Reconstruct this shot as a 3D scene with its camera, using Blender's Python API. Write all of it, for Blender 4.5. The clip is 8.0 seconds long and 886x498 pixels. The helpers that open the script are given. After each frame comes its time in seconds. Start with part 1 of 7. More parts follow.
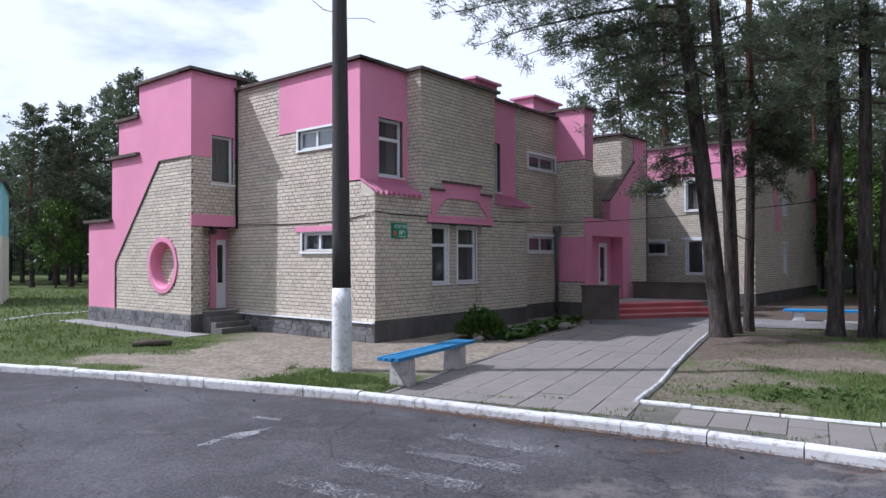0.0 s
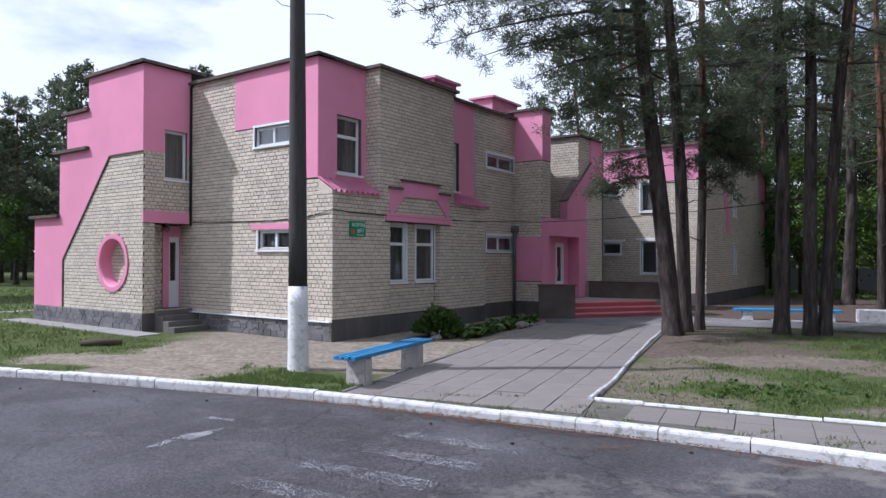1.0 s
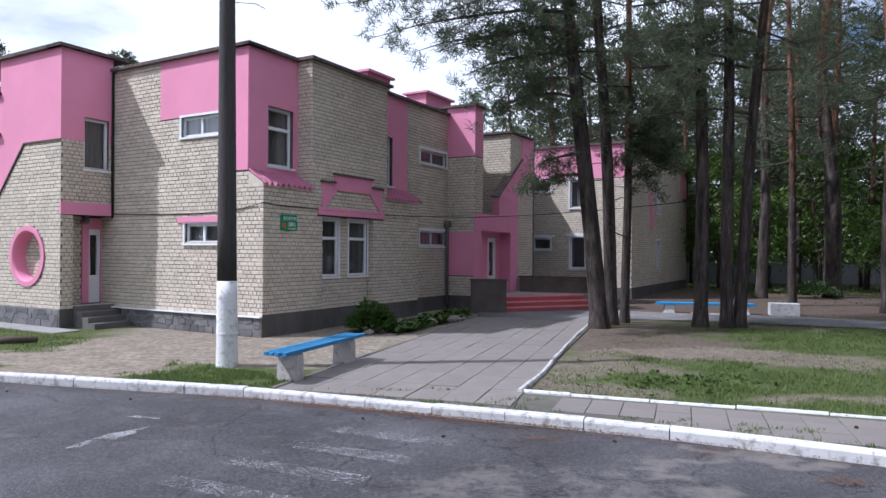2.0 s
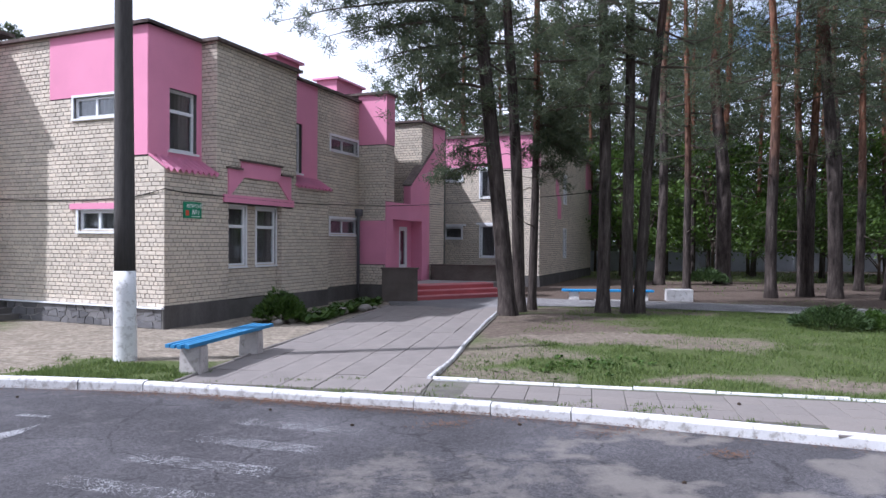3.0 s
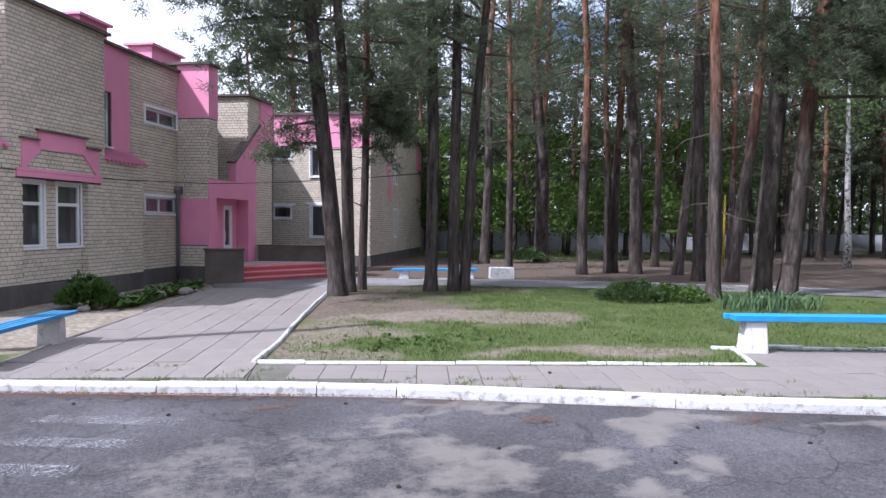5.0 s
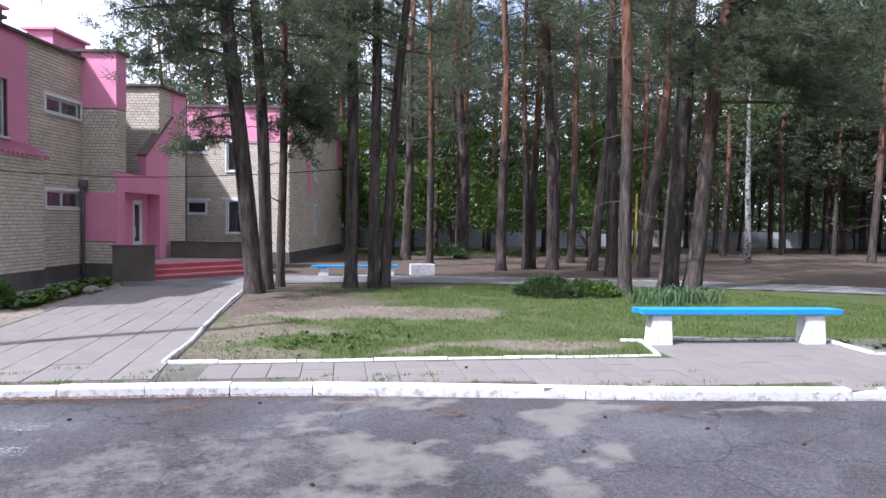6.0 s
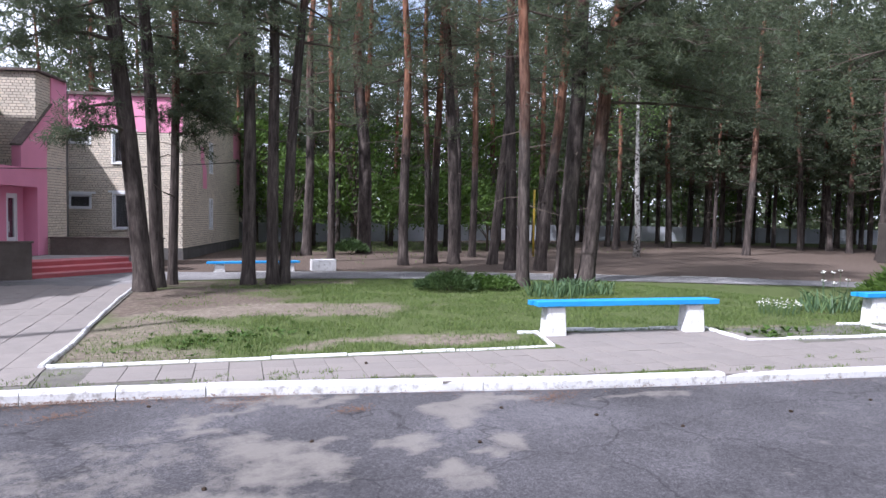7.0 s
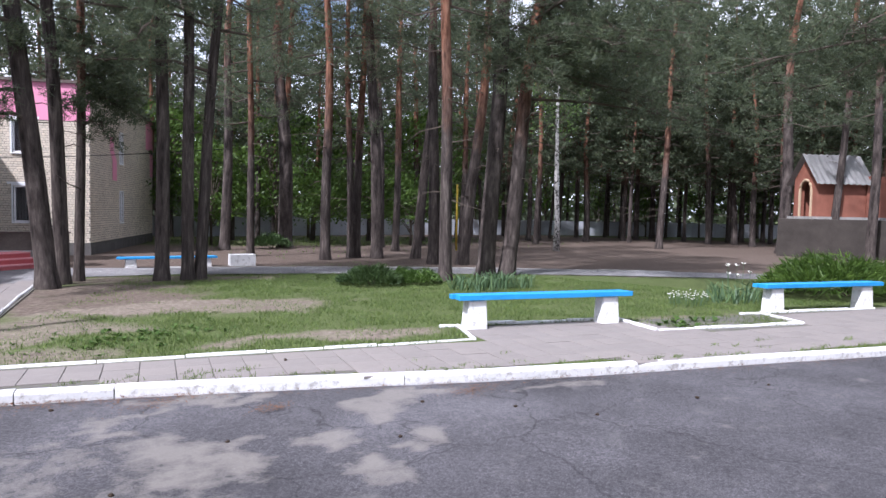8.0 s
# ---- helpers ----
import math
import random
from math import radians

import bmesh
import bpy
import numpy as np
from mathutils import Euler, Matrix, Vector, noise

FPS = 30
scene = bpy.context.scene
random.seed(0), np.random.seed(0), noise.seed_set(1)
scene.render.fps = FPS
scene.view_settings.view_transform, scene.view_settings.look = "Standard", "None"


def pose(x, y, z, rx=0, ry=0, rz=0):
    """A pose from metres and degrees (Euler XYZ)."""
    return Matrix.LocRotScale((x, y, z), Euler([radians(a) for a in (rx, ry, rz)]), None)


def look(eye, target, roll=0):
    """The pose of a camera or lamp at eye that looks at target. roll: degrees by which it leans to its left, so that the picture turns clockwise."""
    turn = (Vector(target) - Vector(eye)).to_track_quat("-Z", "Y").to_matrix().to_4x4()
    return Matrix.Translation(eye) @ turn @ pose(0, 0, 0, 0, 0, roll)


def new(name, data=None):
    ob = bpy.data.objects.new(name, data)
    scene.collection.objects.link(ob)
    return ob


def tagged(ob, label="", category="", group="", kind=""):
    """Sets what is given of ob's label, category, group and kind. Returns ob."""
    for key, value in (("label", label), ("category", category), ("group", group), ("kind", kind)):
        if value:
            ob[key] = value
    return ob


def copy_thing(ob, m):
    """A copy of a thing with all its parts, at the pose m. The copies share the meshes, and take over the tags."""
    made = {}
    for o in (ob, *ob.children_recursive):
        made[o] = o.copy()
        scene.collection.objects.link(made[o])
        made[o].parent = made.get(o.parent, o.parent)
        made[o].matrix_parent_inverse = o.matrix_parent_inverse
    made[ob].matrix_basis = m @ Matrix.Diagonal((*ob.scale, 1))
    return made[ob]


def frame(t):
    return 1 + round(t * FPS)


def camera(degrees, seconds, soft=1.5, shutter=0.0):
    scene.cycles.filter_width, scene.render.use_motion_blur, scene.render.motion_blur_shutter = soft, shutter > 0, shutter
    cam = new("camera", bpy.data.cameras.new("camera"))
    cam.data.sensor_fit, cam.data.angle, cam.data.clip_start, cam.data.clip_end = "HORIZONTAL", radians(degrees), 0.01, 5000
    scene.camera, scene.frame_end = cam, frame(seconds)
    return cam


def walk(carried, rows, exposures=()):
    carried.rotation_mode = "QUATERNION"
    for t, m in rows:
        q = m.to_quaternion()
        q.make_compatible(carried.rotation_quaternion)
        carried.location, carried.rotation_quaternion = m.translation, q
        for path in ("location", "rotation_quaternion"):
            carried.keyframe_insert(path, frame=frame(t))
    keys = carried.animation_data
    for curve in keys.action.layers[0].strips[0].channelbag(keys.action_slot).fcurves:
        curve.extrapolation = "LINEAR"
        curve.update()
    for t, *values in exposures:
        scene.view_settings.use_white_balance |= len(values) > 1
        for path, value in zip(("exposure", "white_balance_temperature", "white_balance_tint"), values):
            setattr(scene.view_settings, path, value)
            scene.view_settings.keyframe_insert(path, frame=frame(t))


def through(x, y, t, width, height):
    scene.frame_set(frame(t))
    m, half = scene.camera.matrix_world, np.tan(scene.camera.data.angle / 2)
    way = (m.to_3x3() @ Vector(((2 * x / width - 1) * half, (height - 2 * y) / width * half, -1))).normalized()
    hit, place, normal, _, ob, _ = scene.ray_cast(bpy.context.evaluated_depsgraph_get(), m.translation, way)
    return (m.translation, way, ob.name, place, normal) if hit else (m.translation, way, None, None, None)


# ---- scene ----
cam = camera(65.85, 8.0)
walk(cam, [
    (0, pose(-0.000, 0.000, 2.050, 90.80, 0.20, -0.00)),
    (0.5, pose(0.005, -0.008, 2.055, 90.77, 0.06, -0.92)),
    (1, pose(0.018, 0.001, 2.041, 90.73, -0.10, -3.44)),
    (1.5, pose(0.011, -0.023, 2.047, 90.58, -0.24, -5.94)),
    (3, pose(0.051, -0.102, 2.056, 89.37, -0.40, -16.34)),
    (3.5, pose(0.069, -0.107, 2.057, 88.85, -0.38, -19.89)),
    (4, pose(0.074, -0.144, 2.062, 88.33, -0.56, -23.71)),
    (4.5, pose(0.094, -0.145, 2.062, 87.99, -0.58, -27.08)),
    (6, pose(0.153, -0.232, 2.066, 87.60, -0.86, -36.75)),
    (6.5, pose(0.174, -0.258, 2.076, 87.43, -0.96, -40.36)),
    (7, pose(0.179, -0.289, 2.080, 87.27, -0.93, -44.83)),
    (7.5, pose(0.200, -0.287, 2.077, 87.13, -1.11, -48.71)),
    (8, pose(0.212, -0.311, 2.084, 86.90, -1.14, -51.18)),
], exposures=[(0.0, -0.04, 5500, 15), (1.5, -0.01, 5500, 15), (3.0, 0.34, 5500, 17), (4.5, 0.60, 5550, 18), (6.0, 0.76, 5580, 18), (8.0, 0.72, 5680, 18)])

# ---- daylight: broken cloud, sun from behind and to the left of the building ----
SUN_FROM = Vector((-1.62, 0.03, 1.93)).normalized()
world = bpy.data.worlds.new("sky")
scene.world = world
world.use_nodes = True
wn, wl = world.node_tree.nodes, world.node_tree.links
wn.clear()
w_out = wn.new("ShaderNodeOutputWorld")
w_bg = wn.new("ShaderNodeBackground")
w_sky = wn.new("ShaderNodeTexSky")
w_sky.sky_type = "NISHITA"
w_sky.sun_disc = False
w_sky.sun_elevation = math.asin(SUN_FROM.z)
w_sky.sun_rotation = math.atan2(SUN_FROM.x, SUN_FROM.y)
w_sky.air_density, w_sky.dust_density, w_sky.ozone_density = 1.0, 1.5, 1.0
w_co = wn.new("ShaderNodeTexCoord")
w_map = wn.new("ShaderNodeMapping")
w_map.inputs["Scale"].default_value = (1.0, 1.0, 2.6)
w_noise = wn.new("ShaderNodeTexNoise")
w_noise.inputs["Scale"].default_value = 2.3
w_noise.inputs["Detail"].default_value = 7.0
w_noise.inputs["Roughness"].default_value = 0.55
w_ramp = wn.new("ShaderNodeValToRGB")
w_ramp.color_ramp.elements[0].position = 0.27
w_ramp.color_ramp.elements[1].position = 0.47
w_mix = wn.new("ShaderNodeMix")
w_mix.data_type = "RGBA"
w_mix.inputs[7].default_value = (10.5, 10.7, 11.05, 1.0)
wl.new(w_co.outputs["Generated"], w_map.inputs["Vector"])
wl.new(w_map.outputs["Vector"], w_noise.inputs["Vector"])
wl.new(w_noise.outputs["Fac"], w_ramp.inputs["Fac"])
wl.new(w_ramp.outputs["Color"], w_mix.inputs[0])
wl.new(w_sky.outputs["Color"], w_mix.inputs[6])
wl.new(w_mix.outputs[2], w_bg.inputs["Color"])
w_bg.inputs["Strength"].default_value = 0.10
wl.new(w_bg.outputs["Background"], w_out.inputs["Surface"])

sun = new("sun", bpy.data.lights.new("sun", "SUN"))
sun.data.energy = 4.9
sun.data.angle = radians(1.2)
sun.data.color = (1.0, 0.96, 0.91)
sun.matrix_world = look(SUN_FROM * 60, (0, 0, 0))

# ---- materials ----
def shader(name, rough=0.8, metal=0.0, spec=0.3):
    m = bpy.data.materials.new(name)
    m.use_nodes = True
    b = m.node_tree.nodes["Principled BSDF"]
    b.inputs["Roughness"].default_value = rough
    b.inputs["Metallic"].default_value = metal
    b.inputs["Specular IOR Level"].default_value = spec
    return m, m.node_tree.nodes, m.node_tree.links, b


def noise_node(n, l, scale, detail=5.0, stretch=(1, 1, 1), coord="Object", rough=0.6):
    co = n.new("ShaderNodeTexCoord")
    mp = n.new("ShaderNodeMapping")
    mp.inputs["Scale"].default_value = stretch
    tx = n.new("ShaderNodeTexNoise")
    tx.inputs["Scale"].default_value = scale
    tx.inputs["Detail"].default_value = detail
    tx.inputs["Roughness"].default_value = rough
    l.new(co.outputs[coord], mp.inputs["Vector"])
    l.new(mp.outputs["Vector"], tx.inputs["Vector"])
    return tx.outputs["Fac"]


def ramp(n, l, fac, stops):
    r = n.new("ShaderNodeValToRGB")
    el = r.color_ramp.elements
    while len(el) < len(stops):
        el.new(0.5)
    for e, (p, c) in zip(el, stops):
        e.position = p
        e.color = (*c, 1.0) if len(c) == 3 else c
    l.new(fac, r.inputs["Fac"])
    return r.outputs["Color"]


def halved(n, l, sock):
    """Half a value, to fit a ramp's range."""
    h = n.new("ShaderNodeMath")
    h.operation = "MULTIPLY"
    h.inputs[1].default_value = 0.5
    l.new(sock, h.inputs[0])
    return h.outputs[0]


def mixed(n, l, fac, a, b, mode="MIX"):
    m = n.new("ShaderNodeMix")
    m.data_type = "RGBA"
    m.blend_type = mode
    for sock, v in ((m.inputs[0], fac), (m.inputs[6], a), (m.inputs[7], b)):
        if isinstance(v, (int, float)):
            sock.default_value = v
        elif isinstance(v, tuple):
            sock.default_value = (*v, 1.0)
        else:
            l.new(v, sock)
    return m.outputs[2]


def bumped(n, l, b, height, strength=0.3, dist=0.01):
    k = n.new("ShaderNodeBump")
    k.inputs["Strength"].default_value = strength
    k.inputs["Distance"].default_value = dist
    l.new(height, k.inputs["Height"])
    l.new(k.outputs["Normal"], b.inputs["Normal"])


def scale_rgb(c, k):
    return tuple(min(1.0, v * k) for v in c)


def two_scale(name, base, rough=0.8, large=0.8, fine=40.0, amount=0.25, bump=0.25, bdist=0.006, spec=0.3, stain=None, stretch=(1, 1, 1), random=0.0, island=False, stain_from=0.52):
    """Paint, stone or soil: a broad uneven tone, a fine grain, optional stains, and relief."""
    m, n, l, b = shader(name, rough, 0.0, spec)
    big = noise_node(n, l, large, 6.0, stretch)
    small = noise_node(n, l, fine, 4.0, stretch)
    c = ramp(n, l, big, [(0.25, scale_rgb(base, 1 - amount)), (0.75, scale_rgb(base, 1 + amount * 0.6))])
    g = ramp(n, l, small, [(0.3, (1 - amount * 0.7,) * 3), (0.7, (1.0, 1.0, 1.0))])
    c = mixed(n, l, 1.0, c, g, "MULTIPLY")
    if random:
        if island:
            src = n.new("ShaderNodeNewGeometry").outputs["Random Per Island"]
        else:
            src = n.new("ShaderNodeObjectInfo").outputs["Random"]
        c = mixed(n, l, 1.0, c, ramp(n, l, src, [(0.0, (1 - random,) * 3), (0.5, (1 - random * 0.35,) * 3), (1.0, (1.0, 1 - random * 0.06, 1 - random * 0.15))]), "MULTIPLY")
    if stain:
        s = noise_node(n, l, large * 3.1, 8.0, stretch, rough=0.7)
        f = ramp(n, l, s, [(stain_from, (0, 0, 0)), (stain_from + 0.12, (1, 1, 1))])
        c = mixed(n, l, f, c, stain)
    l.new(c, b.inputs["Base Color"])
    bumped(n, l, b, small, bump, bdist)
    return m


BRICK_TONE = (0.70, 0.615, 0.505)
M_brick = two_scale("silicate_brick", BRICK_TONE, 0.85, 1.2, 60, 0.16, 0.35, 0.004, random=0.20)
M_brick_joined = two_scale("silicate_brick_joined", BRICK_TONE, 0.85, 1.2, 60, 0.16, 0.35, 0.004, random=0.20, island=True)
M_mortar = two_scale("mortar", (0.12, 0.113, 0.105), 0.95, 2.0, 70, 0.3, 0.4, 0.004)
M_pink = two_scale("pink_paint", (0.74, 0.285, 0.42), 0.75, 0.7, 90, 0.10, 0.2, 0.003, stain=None)
M_pinksheet = two_scale("pink_sheet", (0.74, 0.30, 0.45), 0.55, 1.4, 50, 0.12, 0.1, 0.002)
M_cap = two_scale("roof_cap", (0.125, 0.092, 0.083), 0.85, 2.2, 40, 0.4, 0.3, 0.004, stain=(0.17, 0.15, 0.13))
M_plinth = two_scale("plinth_render", (0.13, 0.12, 0.115), 0.9, 1.6, 55, 0.4, 0.5, 0.008, stretch=(1, 1, 0.25))
M_stone = two_scale("plinth_stone", (0.22, 0.215, 0.22), 0.85, 3.0, 45, 0.3, 0.5, 0.008, random=0.45)
M_grout = two_scale("plinth_grout", (0.30, 0.29, 0.27), 0.95, 3.0, 60, 0.25, 0.4, 0.006)
M_white = two_scale("white_frame", (0.80, 0.81, 0.83), 0.4, 2.0, 60, 0.06, 0.05, 0.001, spec=0.5)
M_concrete = two_scale("concrete", (0.31, 0.30, 0.285), 0.92, 1.2, 50, 0.28, 0.5, 0.006, stain=(0.22, 0.20, 0.18))
M_slab = two_scale("paving_slab", (0.245, 0.218, 0.202), 0.92, 0.9, 55, 0.28, 0.45, 0.004, random=0.10, stain=(0.19, 0.172, 0.16))
M_whitewash = two_scale("whitewash", (0.78, 0.77, 0.76), 0.9, 2.5, 45, 0.12, 0.4, 0.006, stain=(0.46, 0.44, 0.42))
M_blue = two_scale("blue_paint", (0.035, 0.30, 0.66), 0.5, 2.5, 60, 0.2, 0.2, 0.002, spec=0.4, stretch=(1, 4, 4))
M_red_step = two_scale("red_step_paint", (0.50, 0.12, 0.13), 0.7, 1.5, 60, 0.2, 0.2, 0.003)
M_dark_step = two_scale("weathered_step", (0.17, 0.16, 0.15), 0.92, 1.5, 45, 0.3, 0.5, 0.006)
M_step_edge = two_scale("pink_step_edge", (0.72, 0.34, 0.36), 0.7, 1.5, 60, 0.2, 0.2, 0.003)
M_sign = two_scale("green_sign", (0.01, 0.22, 0.11), 0.35, 2.0, 80, 0.08, 0.02, 0.001, spec=0.5)
M_sign_text = two_scale("sign_lettering", (0.78, 0.82, 0.78), 0.5, 2.0, 80, 0.05, 0.02, 0.001)
M_red = two_scale("red_mark", (0.55, 0.10, 0.05), 0.5, 2.0, 80, 0.1, 0.02, 0.001)
M_pole = two_scale("weathered_pole", (0.085, 0.078, 0.074), 0.9, 1.0, 35, 0.45, 0.7, 0.010, stretch=(1, 1, 0.12))
M_pipe = two_scale("drain_pipe", (0.17, 0.165, 0.18), 0.6, 2.0, 40, 0.25, 0.1, 0.002, spec=0.4)
M_wire = two_scale("cable", (0.02, 0.02, 0.02), 0.7, 2.0, 40, 0.1, 0.0, 0.001)
M_dark_wall = two_scale("stucco_wall", (0.155, 0.128, 0.112), 0.95, 1.3, 38, 0.4, 0.8, 0.012)
M_interior = two_scale("interior_plaster", (0.30, 0.27, 0.24), 0.9, 1.0, 30, 0.15, 0.1, 0.002)
M_curtain = two_scale("curtain_cloth", (0.62, 0.55, 0.55), 0.95, 1.5, 24, 0.3, 0.3, 0.01, stretch=(6, 6, 0.2))
M_fence = two_scale("grey_fence", (0.44, 0.46, 0.50), 0.8, 0.7, 30, 0.2, 0.2, 0.004)
M_yellow = two_scale("yellow_pipe", (0.45, 0.32, 0.03), 0.5, 1.5, 30, 0.15, 0.1, 0.002)
M_redbrick = two_scale("red_brick", (0.31, 0.12, 0.08), 0.85, 1.2, 40, 0.25, 0.4, 0.006, random=0.3, island=True)
M_sheet_grey = two_scale("grey_roof_sheet", (0.36, 0.35, 0.34), 0.8, 1.2, 30, 0.25, 0.2, 0.004)
M_teal = two_scale("pale_blue_panel", (0.28, 0.55, 0.58), 0.7, 1.2, 30, 0.15, 0.1, 0.002)
M_rock = two_scale("garden_stone", (0.25, 0.225, 0.20), 0.9, 3.0, 30, 0.35, 0.6, 0.02)
M_cone = two_scale("pine_cone", (0.045, 0.03, 0.02), 0.9, 6.0, 60, 0.4, 0.5, 0.01)


def glass():
    m = bpy.data.materials.new("window_glass")
    m.use_nodes = True
    n, l = m.node_tree.nodes, m.node_tree.links
    n.clear()
    out, mix = n.new("ShaderNodeOutputMaterial"), n.new("ShaderNodeMixShader")
    lw_, tr, gl = n.new("ShaderNodeLayerWeight"), n.new("ShaderNodeBsdfTransparent"), n.new("ShaderNodeBsdfGlossy")
    lw_.inputs["Blend"].default_value = 0.5
    power, gain = n.new("ShaderNodeMath"), n.new("ShaderNodeMath")
    power.operation, gain.operation = "POWER", "MULTIPLY_ADD"
    power.inputs[1].default_value = 3.0
    gain.inputs[1].default_value, gain.inputs[2].default_value = 0.80, 0.10
    l.new(lw_.outputs["Facing"], power.inputs[0])
    l.new(power.outputs[0], gain.inputs[0])
    tr.inputs["Color"].default_value = (0.80, 0.83, 0.84, 1)
    gl.inputs["Roughness"].default_value = 0.03
    l.new(gain.outputs[0], mix.inputs[0])
    l.new(tr.outputs[0], mix.inputs[1])
    l.new(gl.outputs[0], mix.inputs[2])
    l.new(mix.outputs[0], out.inputs["Surface"])
    return m


M_glass = glass()


def asphalt(name, base, patch, worn=None):
    m, n, l, b = shader(name, 0.92, 0.0, 0.25)
    big = noise_node(n, l, 0.35, 7.0)
    mid = noise_node(n, l, 2.6, 8.0, rough=0.7)
    fine = noise_node(n, l, 90.0, 3.0)
    c = ramp(n, l, big, [(0.34, scale_rgb(base, 0.66)), (0.50, base), (0.66, scale_rgb(base, 1.5))])
    c = mixed(n, l, 1.0, c, ramp(n, l, fine, [(0.36, (0.5,) * 3), (0.5, (0.95,) * 3), (0.66, (1.5, 1.48, 1.45))]), "MULTIPLY")
    grit = noise_node(n, l, 30.0, 7.0, rough=0.78)
    c = mixed(n, l, 1.0, c, ramp(n, l, grit, [(0.34, (0.52,) * 3), (0.5, (1.0,) * 3), (0.66, (1.65, 1.62, 1.60))]), "MULTIPLY")
    c = mixed(n, l, ramp(n, l, mid, [(0.56, (0, 0, 0)), (0.68, (0.55, 0.55, 0.55))]), c, patch)
    vor = n.new("ShaderNodeTexVoronoi")
    vor.feature = "DISTANCE_TO_EDGE"
    vor.inputs["Scale"].default_value = 0.42
    co = n.new("ShaderNodeTexCoord")
    warp = n.new("ShaderNodeTexNoise")
    warp.inputs["Scale"].default_value = 1.3
    warp.inputs["Detail"].default_value = 6.0
    add = n.new("ShaderNodeVectorMath")
    add.operation = "ADD"
    sc = n.new("ShaderNodeVectorMath")
    sc.operation = "SCALE"
    sc.inputs["Scale"].default_value = 0.9
    l.new(co.outputs["Object"], warp.inputs["Vector"])
    l.new(warp.outputs["Color"], sc.inputs[0])
    l.new(co.outputs["Object"], add.inputs[0])
    l.new(sc.outputs[0], add.inputs[1])
    l.new(add.outputs[0], vor.inputs["Vector"])
    crack = ramp(n, l, vor.outputs["Distance"], [(0.0, (0.35,) * 3), (0.007, (1, 1, 1))])
    c = mixed(n, l, 0.8, c, crack, "MULTIPLY")
    if worn:
        at = n.new("ShaderNodeAttribute")
        at.attribute_name = "worn"
        edge = n.new("ShaderNodeMath")
        edge.operation = "ADD"
        l.new(at.outputs["Fac"], edge.inputs[0])
        l.new(mid, edge.inputs[1])
        gap = noise_node(n, l, 3.2, 10.0, rough=0.78)
        rough_edge = n.new("ShaderNodeMath")
        rough_edge.operation = "MULTIPLY_ADD"
        rough_edge.inputs[1].default_value = 1.0
        l.new(gap, rough_edge.inputs[0])
        l.new(edge.outputs[0], rough_edge.inputs[2])
        c = mixed(n, l, ramp(n, l, halved(n, l, rough_edge.outputs[0]), [(0.575, (0, 0, 0)), (0.64, (0.32,) * 3), (0.76, (0.68,) * 3)]), c, worn)
    l.new(c, b.inputs["Base Color"])
    bumped(n, l, b, fine, 0.5, 0.008)
    return m


M_asphalt = asphalt("asphalt", (0.063, 0.060, 0.065), (0.100, 0.095, 0.096), (0.185, 0.166, 0.150))
M_asphalt_path = asphalt("asphalt_path", (0.15, 0.145, 0.145), (0.21, 0.20, 0.19))


def ground_material():
    m, n, l, b = shader("soil_and_grass", 0.97, 0.0, 0.1)
    at = n.new("ShaderNodeAttribute")
    at.attribute_name = "grass"
    at2 = n.new("ShaderNodeAttribute")
    at2.attribute_name = "litter"
    mid = noise_node(n, l, 1.9, 8.0, rough=0.72)
    fine = noise_node(n, l, 38.0, 5.0)
    speck = noise_node(n, l, 9.0, 6.0)
    soil = ramp(n, l, speck, [(0.3, (0.17, 0.145, 0.115)), (0.52, (0.28, 0.245, 0.20)), (0.72, (0.40, 0.355, 0.30))])
    soil = mixed(n, l, 1.0, soil, ramp(n, l, mid, [(0.35, (0.72, 0.70, 0.68)), (0.62, (1.1, 1.08, 1.05))]), "MULTIPLY")
    litter = ramp(n, l, speck, [(0.3, (0.07, 0.052, 0.042)), (0.55, (0.125, 0.095, 0.077)), (0.75, (0.20, 0.158, 0.13))])
    soil = mixed(n, l, at2.outputs["Fac"], soil, litter)
    turf = ramp(n, l, fine, [(0.3, (0.05, 0.065, 0.022)), (0.6, (0.10, 0.125, 0.045)), (0.8, (0.20, 0.19, 0.10))])
    add = n.new("ShaderNodeMath")
    add.operation = "ADD"
    l.new(at.outputs["Fac"], add.inputs[0])
    l.new(mid, add.inputs[1])
    f = ramp(n, l, halved(n, l, add.outputs[0]), [(0.36, (0, 0, 0)), (0.64, (1, 1, 1))])
    c = mixed(n, l, f, soil, turf)
    c = mixed(n, l, 1.0, c, ramp(n, l, fine, [(0.3, (0.72,) * 3), (0.7, (1.05,) * 3)]), "MULTIPLY")
    l.new(c, b.inputs["Base Color"])
    bumped(n, l, b, fine, 0.7, 0.03)
    return m


M_ground = ground_material()


